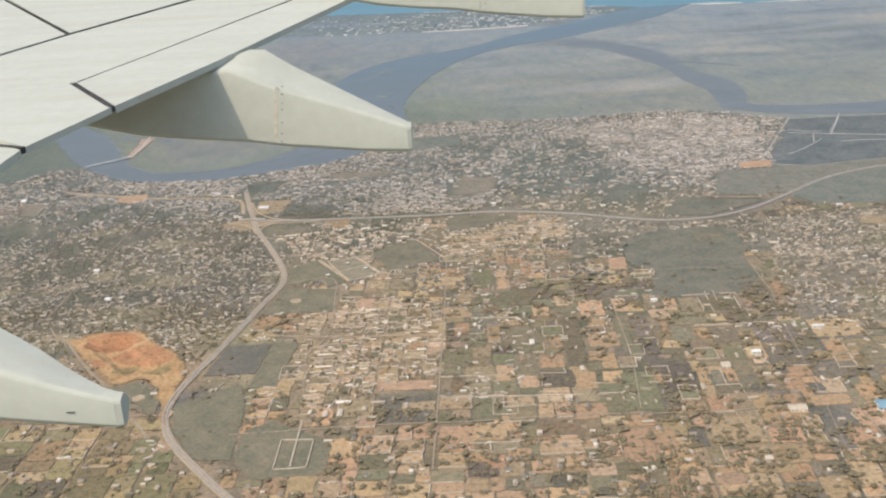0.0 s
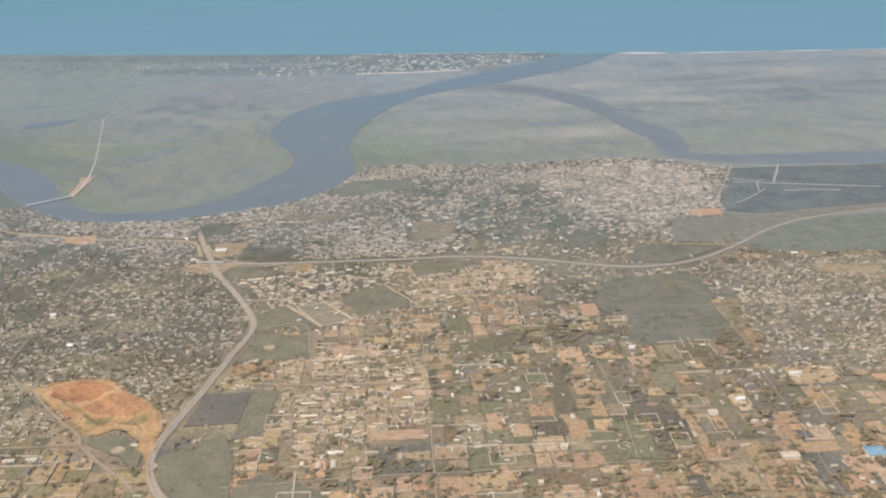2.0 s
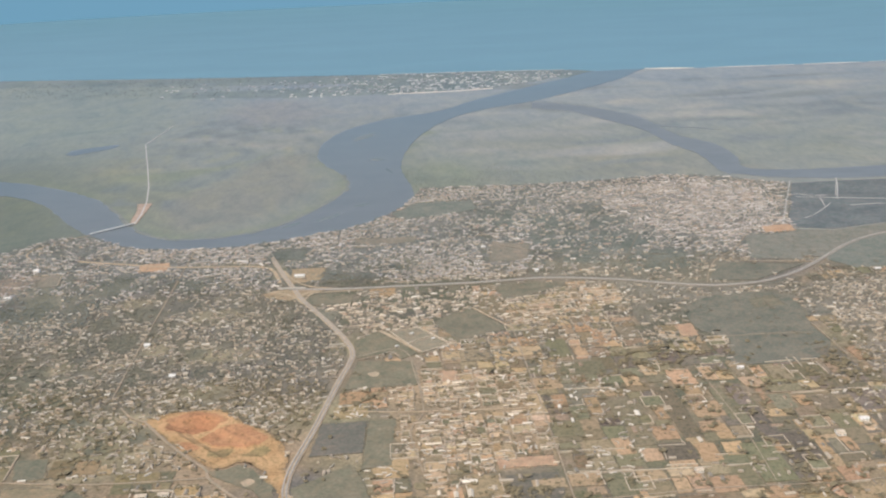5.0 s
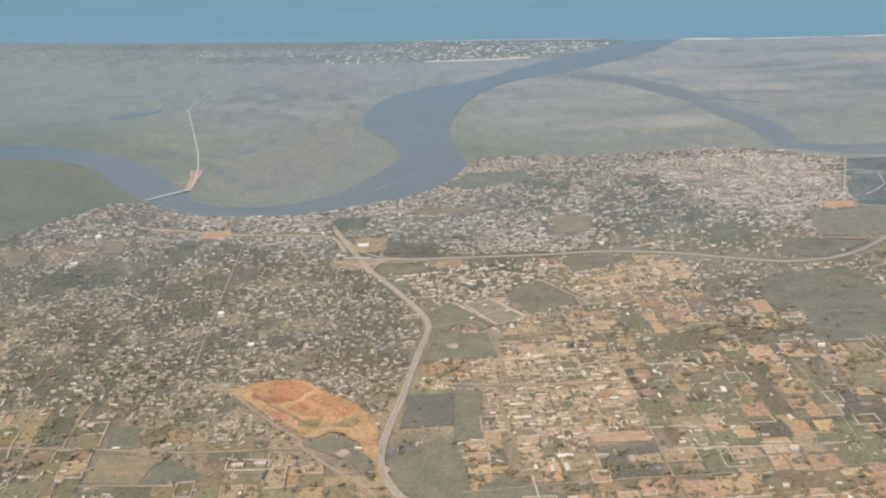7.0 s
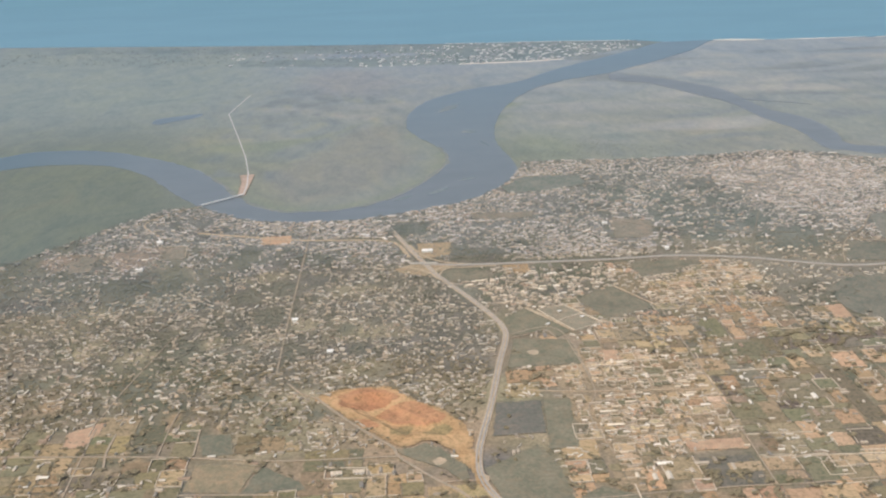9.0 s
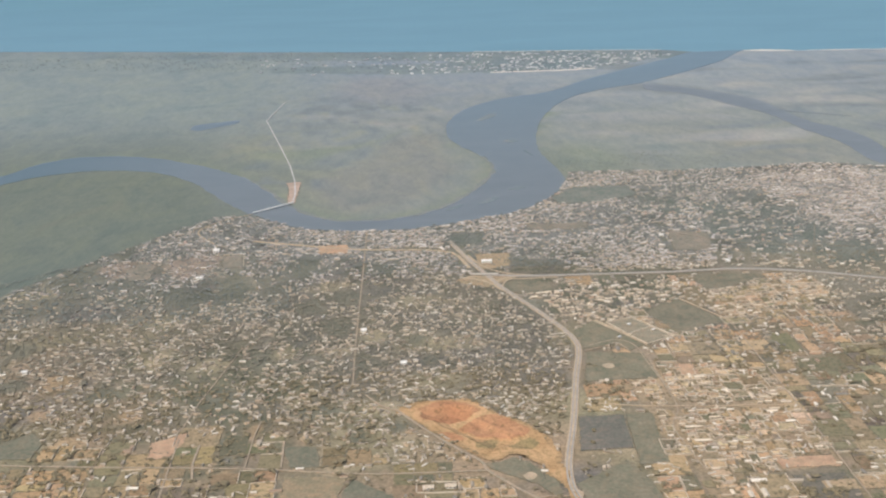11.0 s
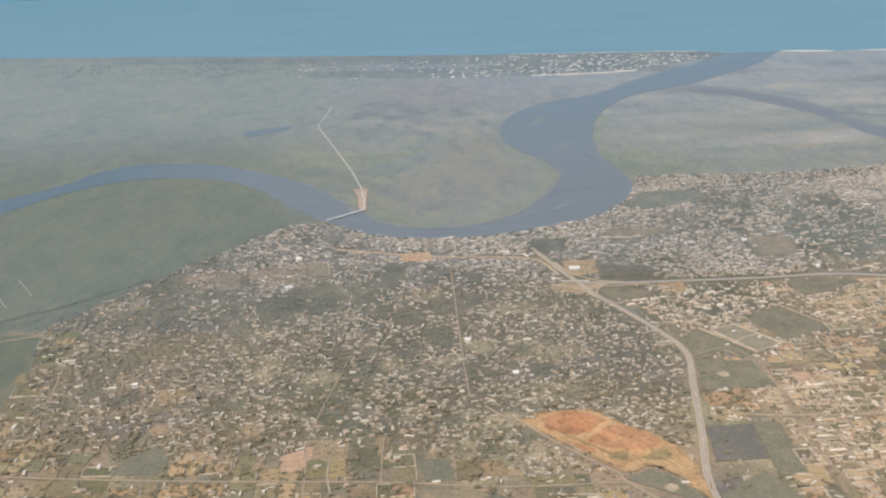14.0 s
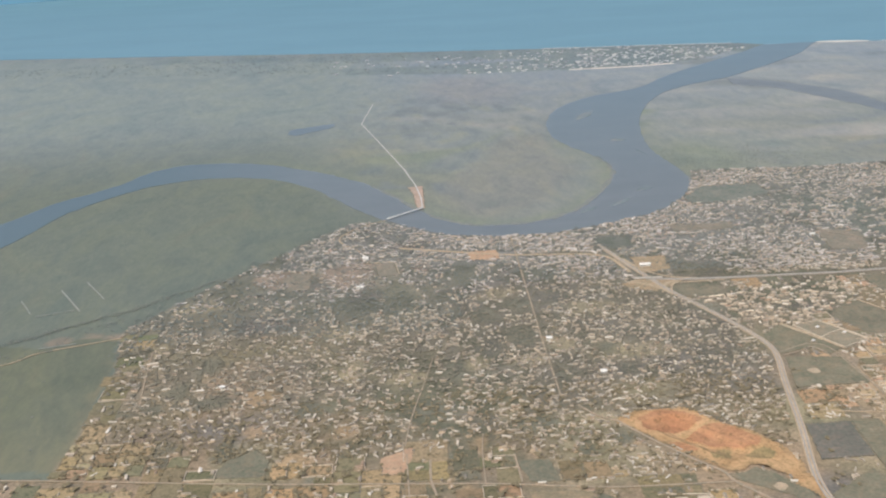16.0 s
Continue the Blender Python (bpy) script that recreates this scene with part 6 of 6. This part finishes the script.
for sel, material, label in ((ok & (y < 1195), M_HAZY_GREEN, "dark green scrub along the marsh edge"), (ok & (y >= 1195), M_REEDBUSH, "soft green reed bushes on the river point")):
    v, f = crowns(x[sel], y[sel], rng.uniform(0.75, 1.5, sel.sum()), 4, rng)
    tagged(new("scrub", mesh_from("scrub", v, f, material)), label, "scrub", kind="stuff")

# ---- coast town ----
x, y, rng = scatter(-460, 380, 1985, 2270, 11, 91)
dens = np.where(inside(COASTTOWN, x, y), np.clip((x + 250) / 500, 0.06, 0.4) * (0.3 + 1.3 * soft_noise(x * 0.5, y, 40, 94)), np.where((y > 2040) & (x < 0), 0.08, 0))
ok = (rng.random(len(x)) < dens) & ~inside(RIVER, x, y) & (away(COAST, x, y) > 8)
sel = np.where(ok)[0]
wv, wf, rv, rf = house_arrays(x[sel], y[sel], rng.normal(0, 0.3, len(sel)), rng.uniform(3, 8.5, len(sel)), rng.uniform(2.0, 3.4, len(sel)), rng.uniform(0.8, 2.0, len(sel)), np.full((len(sel), 1), 0.05))
ob = tagged(new("coast_houses"), "pale houses of the seaside town on the far shore", "houses", kind="stuff")
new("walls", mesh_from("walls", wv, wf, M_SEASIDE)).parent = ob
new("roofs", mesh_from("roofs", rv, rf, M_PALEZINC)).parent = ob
x, y, rng = scatter(-1300, 420, 1990, 2420, 9, 92)
belt = np.interp(x, [p[0] for p in COAST], [p[1] for p in COAST])
dens = np.where((y < belt - 6) & (y > belt - 300), 0.3 + 0.4 * soft_noise(x, y, 90, 93), 0)
ok = (rng.random(len(x)) < dens * 0.5) & ~inside(RIVER, x, y)
v, f = crowns(x[ok], y[ok], rng.uniform(1.5, 2.8, ok.sum()), 4, rng)
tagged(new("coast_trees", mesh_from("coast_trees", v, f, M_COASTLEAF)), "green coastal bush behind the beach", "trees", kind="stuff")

# ---- single buildings ----


def hall(x, y, w, d, h, turn, roof_mat, label, wall_mat=M_WHITE, flat=False):
    ob = tagged(new("building"), label, "building")
    ob.matrix_basis = Matrix.Translation((x, y, 0)) @ Matrix.Rotation(turn, 4, "Z")
    bm = bmesh.new()
    box(bm, -w / 2, w / 2, -d / 2, d / 2, -0.3, h)
    part("body", bm, wall_mat, ob)
    bm = bmesh.new()
    if flat:
        box(bm, -w / 2 - 0.2, w / 2 + 0.2, -d / 2 - 0.2, d / 2 + 0.2, h + 0.003, h + 0.25)
    else:
        rise = d * 0.16
        prof = [(-d / 2 - 0.3, h - 0.05), (0, h + rise), (d / 2 + 0.3, h - 0.05), (d / 2 + 0.3, h + 0.1), (0, h + rise + 0.15), (-d / 2 - 0.3, h + 0.1)]
        a, b = [[bm.verts.new((s * (w / 2 + 0.3), yy, z)) for yy, z in prof] for s in (-1, 1)]
        for i in range(6):
            bm.faces.new((a[i], a[(i + 1) % 6], b[(i + 1) % 6], b[i]))
        for e in (a, b):
            bm.faces.new((e[0], e[1], e[4], e[5])), bm.faces.new((e[1], e[2], e[3], e[4]))
    part("roof", bm, roof_mat, ob)
    n_win = max(2, int(w / 2))
    for i in range(n_win):
        bm = bmesh.new()
        u = -w / 2 + (i + 0.5) * w / n_win
        box(bm, u - 0.3, u + 0.3, -d / 2 - 0.04, -d / 2 + 0.05, h * 0.35, h * 0.75)
        part("window", bm, DOOR, ob)
    return ob


M_BLUE = two_tone("blue_sheet_roof", (0.17, 0.29, 0.37), (0.23, 0.36, 0.44), 0.3, 0.5, 0.4)
M_PALEROOF = two_tone("white_sheet_roof", (0.62, 0.6, 0.55), (0.74, 0.72, 0.67), 0.4, 0.5, 0.4)
SIZES = [(9, 5), (4, 4), (5, 6), (6, 3.5), (3.2, 3), (4, 4), (4, 3.5), (5, 3), (3, 4), (7, 2.2), (5, 3.5), (4, 2.5)]
for (x0, y0), (w, d) in zip(WHITES, SIZES):
    hall(x0, y0, w, d, 1.6, TILT, M_PALEROOF, "bright white-roofed building standing out in the town")
for x0, y0, w, d, label in ((74, 521, 4, 4.5, "cream-roofed house at the corner of a walled plot"),
                            (170, 549, 4.5, 6, "pale-roofed house among green plots"), (194, 494, 9, 6, "wide pale-roofed shed beside the lane"), (164, 446, 3, 4, "small cream-roofed house on bare ground"),
                            (190, 535, 4, 2, "small cream-roofed shed beside a lane"), (196, 534, 2.5, 2, "small cream-roofed shed beside a lane"), (54, 484, 2.5, 3, "small cream-roofed house on dark ground")):
    hall(x0, y0, w, d, 1.2, TILT, M_WALL, label)
bx, by = [sum(p[i] for p in BLUE) / 4 for i in (0, 1)]
hall(bx, by, 10, 9, 2.2, TILT, M_BLUE, "hall with a pale blue sheet-metal roof in a walled yard")
hall(bx + 14, by - 35, 6, 7, 1.8, TILT, M_BLUE, "smaller shed with pale blue sheet-metal roof")


def boundary_wall(outline, label, high=0.8, half=0.25, close=True, material=M_WALL):
    """A masonry wall: each straight run is a panel."""
    ob = tagged(new("boundary_wall"), label, "wall")
    pts = outline + outline[:1] if close else outline
    for (ax, ay), (bx, by) in zip(pts, pts[1:]):
        a, b = Vector((ax, ay)), Vector((bx, by))
        d = (b - a).normalized()
        bm = bmesh.new()
        ribbon(bm, [a + d * half, b - d * half * 0.99], half, -0.3, high)
        part("wall_run", bm, material, ob)
    return ob


boundary_wall(BLUEWALL, "pale block wall round the yard with the blue-roofed hall", 0.6, 0.2)
boundary_wall(WALLLOT, "pale block wall round an empty green lot", 0.7, 0.3)
boundary_wall([((WALLLOT[0][0] + WALLLOT[3][0]) / 2, WALLLOT[0][1] + 1), ((WALLLOT[1][0] + WALLLOT[2][0]) / 2, WALLLOT[1][1] + 20)], "pale block wall dividing the empty lot", 0.7, 0.4, False)
for pts in PLOT_WALLS:
    boundary_wall(pts, "pale block wall along the edge of a plot", 0.7, 0.25, False)
boundary_wall(H2, "long white wall along a plot edge", 0.8, 0.22, False)
boundary_wall(COMPOUND_WALL, "pale wall crossing the grey compound", 0.8, 0.4, False)
boundary_wall(LWALL, "white block wall with one corner in the town", 0.8, 0.35, False)
boundary_wall(GREY_COMPOUND, "pale wall round the grey compound", 0.8, 0.3, material=M_WALL)
boundary_wall(LOTROW, "pale block wall round a pair of lots", 0.8, 0.35)
lx = [p[0] for p in LOTROW]
for f0 in (0.25, 0.7):
    hall(min(lx) + (max(lx) - min(lx)) * f0, sum(p[1] for p in LOTROW) / 4, 6, 3, 1.2, TILT, M_WALL, "low pale-roofed shed inside a walled lot")

for x0, y0 in ((-69, 759), (-54, 746), (-82, 736)):
    hall(x0, y0, 2.6, 1.5, 1.0, 0.6, M_PALEROOF, "small white-roofed shed beside the walled compound", M_WALL)

# ---- bridge and overpass ----


def span(name, a, b, half, z, label, piers, rail=M_CONCRETE):
    ob = tagged(new(name), label, "bridge")
    a, b = Vector(a), Vector(b)
    d = (b - a).normalized()
    side = Vector((-d.y, d.x))
    bm = bmesh.new()
    ribbon(bm, [a, b], half, z - 0.5, z)
    part("deck", bm, rail, ob)
    for s in (-1, 1):
        bm = bmesh.new()
        ribbon(bm, [a + side * s * (half - 0.15), b + side * s * (half - 0.15)], 0.12, z + 0.003, z + 0.45)
        part("parapet", bm, rail, ob)
    for i in range(piers):
        p = a + (b - a) * (i + 0.5) / piers
        bm = bmesh.new()
        bmesh.ops.create_cone(bm, segments=10, radius1=0.45, radius2=0.4, depth=z, matrix=Matrix.Translation((p.x, p.y, (z - 0.5) / 2 - 0.25)), cap_ends=True)
        part("pier", bm, M_CONCRETE, ob)
    return ob


span("river_bridge", BRIDGE[0], BRIDGE[1], 0.95, 1.5, "long slim pale concrete road bridge over the river", 9, M_WHITE)
span("overpass", (-176, 887), (-152, 884.6), 1.5, 1.2, "pale concrete overpass with white parapets at the junction", 4)

# ---- aircraft wing beside the eye where the flight begins ----
k = Mat("aircraft_paint", 0.6, spec=0.15)
streak = k.ramp(k.noise(1.2, 4, 0.6, (0.35, 2.5, 1), 20), [(0.3, (0.505, 0.485, 0.41)), (0.42, (0.505, 0.515, 0.44)), (0.6, (0.535, 0.545, 0.47))])
M_PAINT = k.color(k.mix(1.0, streak, k.ramp(k.noise(9, 3), [(0.3, (0.95, 0.95, 0.94)), (0.7, (1.03, 1.03, 1.03))]), "MULTIPLY")).m
M_SEAL = two_tone("dark_rubber_seal", (0.05, 0.05, 0.05), (0.09, 0.09, 0.085), 3.0, 0.7)
wing = tagged(new("aircraft_wing"), "white airliner wing with flaps and track fairings", "wing")
wing.location = (13.89, -1.77, 282.91)


def skin(y):
    return -2.0 + 0.05 * y


def panel(name, outline, thick, material=M_PAINT, drop=0.0, label=""):
    bm = bmesh.new()
    f = bm.faces.new([bm.verts.new((x, y, skin(y) - drop)) for x, y in outline])
    low = bmesh.ops.extrude_face_region(bm, geom=[f])["geom"]
    bmesh.ops.translate(bm, verts=[v for v in low if isinstance(v, bmesh.types.BMVert)], vec=(0, 0, -thick))
    bmesh.ops.triangulate(bm, faces=[g for g in bm.faces if len(g.verts) > 4])
    return part(name, bm, material, wing, label)


panel("upper_skin", [(-3.14, 13.52), (-4.06, 11.61), (-5.85, 14.59), (-4.2, 17.6), (-2.0, 16.6)], 0.05)
panel("forward_skin", [(-4.08, 11.55), (-4.47, 10.66), (-4.82, 9.89), (-6.9, 6.0), (-9.2, 5.6), (-5.89, 14.51)], 0.05)
panel("spoiler_panel", [(-3.08, 13.41), (-4.03, 11.49), (-4.44, 10.52), (-4.96, 9.29), (-6.6, 5.9), (-4.9, 7.2), (-4.24, 7.8), (-3.22, 7.39), (-2.96, 7.17),
                        (-2.63, 8.16), (-3.235, 9.08), (-1.79, 12.97), (-1.2, 14.5), (-2.5, 14.6)], 0.05)
panel("flap", [(-3.205, 9.11), (-1.755, 12.95), (-0.78, 15.6), (-0.1, 15.5), (-1.08, 12.7), (-2.085, 9.63), (-2.612, 8.2)], 0.06)
panel("inboard_flap", [(-2.97, 7.1), (-3.2, 7.3), (-4.2, 7.6), (-6.0, 5.5), (-4.3, 4.2), (-3.43, 6.11), (-2.99, 6.77)], 0.06)
panel("wing_box", [(-3.3, 7.6), (-3.0, 8.6), (-2.1, 12.3), (-1.4, 14.8), (-3.6, 17.2), (-5.8, 14.3), (-8.8, 5.8), (-5.4, 6.2)], 0.03, M_SEAL, 0.055)


def seal(a, b, half, label=""):
    """A dark joint strip between two panels."""
    bm = bmesh.new()
    p, q = Vector(a), Vector(b)
    n = Vector((-(q - p).y, (q - p).x)).normalized() * half
    rows = [[bm.verts.new((c.x + d.x, c.y + d.y, skin(c.y + d.y) + h)) for c, d in ((p, n), (p, -n), (q, -n), (q, n))] for h in (0.003, -0.04)]
    bm.faces.new(rows[0]), bm.faces.new(rows[1])
    for j in range(4):
        bm.faces.new((rows[0][j], rows[0][(j + 1) % 4], rows[1][(j + 1) % 4], rows[1][j]))
    part("joint_seal", bm, M_SEAL, wing, label)


for a, b, half in (((-4.44, 10.55), (-4.048, 11.6), 0.012), ((-4.04, 11.6), (-2.6, 14.56), 0.013), ((-4.07, 11.62), (-5.87, 14.53), 0.01), ((-3.2, 9.14), (-1.77, 12.96), 0.006),
                   ((-3.235, 9.11), (-2.63, 8.17), 0.026), ((-4.2, 7.72), (-2.97, 7.15), 0.022)):
    seal(a, b, half)


def fairing(place, xs, bottom, chine, crest, near_y, crest_y, depths, seam=None):
    """A flap-track fairing: a flat-bottomed canoe with a soft chine, squared off behind. The profiles run along xs."""
    at = np.linspace(xs[0], xs[-1], 22)
    low, edge = np.interp(at, xs, bottom), np.interp(at, *chine)
    top, top_y = np.interp(at, crest[0], crest[1]), np.interp(at, crest[0], crest_y)
    bm = bmesh.new()
    rows = []
    for x, b, c, t, ty, depth in zip(at, low, edge, top, top_y, np.linspace(*depths, len(at))):
        r = 0.035 * min(1, (c - b) * 4)
        sect = [(near_y + r, b), (near_y + 0.3 * r, b + 0.3 * r), (near_y, b + r), (near_y, c - r), (near_y + 0.25 * r, c - 0.3 * r), (near_y + r, c + 0.2 * r * (1 if t > c else -1)),
                (near_y + ty, t), (near_y + ty + 0.06, t - 0.05), (near_y + depth, b + 0.1), (near_y + depth - 0.1, b)]
        rows.append([bm.verts.new(place + Vector((x, y, z))) for y, z in sect])
    n = len(rows[0])
    for r, q in zip(rows, rows[1:]):
        for j in range(n):
            bm.faces.new((r[j], r[(j + 1) % n], q[(j + 1) % n], q[j]))
    bm.faces.new(rows[0])
    for f in bm.faces:
        f.smooth = True
    for r, q in zip(rows, rows[1:]):
        for j in (0, 2, 6, 7, 8, 9):
            bm.edges.get((r[j], q[j])).smooth = False
    body = part("flap_fairing", bm, M_PAINT, wing)
    bm = bmesh.new()
    end = [place + Vector((xs[-1] + 0.001, y, z)) for y, z in sect]
    mid = sum(end, Vector()) / n
    ring_a = [bm.verts.new(p) for p in end]
    ring_b = [bm.verts.new(mid + (p - mid) * 0.93 + Vector((0.035, 0, 0))) for p in end]
    for j in range(n):
        bm.faces.new((ring_a[j], ring_a[(j + 1) % n], ring_b[(j + 1) % n], ring_b[j]))
    bm.faces.new(ring_b)
    part("tip_cap", bm, M_PAINT, body, "rounded painted tip cap")
    if seam:
        (x0, z0), (x1, z1) = seam
        for s in (0.0, 0.13, 0.29, 0.4, 0.63, 0.82, 0.96):
            bm = bmesh.new()
            p = place + Vector((x0 + (x1 - x0) * s, near_y - 0.002, z0 + (z1 - z0) * s))
            bmesh.ops.create_cone(bm, segments=8, radius1=0.006, radius2=0.006, depth=0.012, matrix=Matrix.Translation(p) @ Matrix.Rotation(math.pi / 2, 4, "X"), cap_ends=True)
            part("rivet", bm, M_SEAL, body)
        bm = bmesh.new()
        side = [(x0 - 0.07, z0 + 0.0), (x0 - 0.04, z0 + 0.0), (x1 - 0.04, z1 + 0.03), (x1 - 0.07, z1 + 0.03)]
        front, back = [[bm.verts.new(place + Vector((x, near_y - d, z))) for x, z in side] for d in (0.003, -0.01)]
        bm.faces.new(front), bm.faces.new(back)
        for j in range(4):
            bm.faces.new((front[j], front[(j + 1) % 4], back[(j + 1) % 4], back[j]))
        part("panel_seam", bm, M_GRIME, body, "dirty panel seam")
    return body


M_GRIME = two_tone("grimy_paint", (0.52, 0.5, 0.42), (0.57, 0.55, 0.47), 2.0, 0.5)
XS = [-3.44, -2.88, -2.39, -1.86, -1.575, -0.775, -0.36]
BOTTOM = [-2.022, -2.166, -2.235, -2.29, -2.347, -2.447, -2.478]
CHINE = ([-3.44, -2.12, -2.076, -1.876, -1.548, -1.045, -0.336], [-1.6, -1.6, -1.54, -1.641, -1.788, -1.963, -2.234])
CREST = ([-3.44, -1.95, -1.741, -1.454, -0.87, -0.33], [-1.56, -1.535, -1.455, -1.657, -1.955, -2.222])
CREST_Y = [0.45, 0.45, 0.45, 0.45, 0.3, 0.12]
SEAM = ((-1.487, -1.78), (-1.549, -2.32))
fairing(Vector((0, 0, 0)), XS, BOTTOM, CHINE, CREST, 9.6, CREST_Y, (0.62, 0.5), SEAM)
fairing(Vector((2.11, 3.3, 0.693)), XS, BOTTOM, CHINE, CREST, 9.6, CREST_Y, (0.62, 0.5), SEAM)
inboard = fairing(Vector((0, 0, 0)), [-3.6, -2.5, -2.32, -2.11, -1.87], [-2.5, -2.65, -2.679, -2.707, -2.732], ([-3.6, -2.438, -2.269, -2.07, -1.87], [-1.95, -2.354, -2.416, -2.486, -2.556]),
                  ([-3.6, -2.552, -2.385, -2.15, -1.9], [-1.46, -2.242, -2.364, -2.47, -2.545]), 5.0, [0.35, 0.35, 0.35, 0.22, 0.08], (0.9, 0.17))
bm = bmesh.new()
box(bm, -2.13, -2.085, 4.995, 5.02, -2.616, -2.611)
part("vent_slot", bm, M_SEAL, inboard)
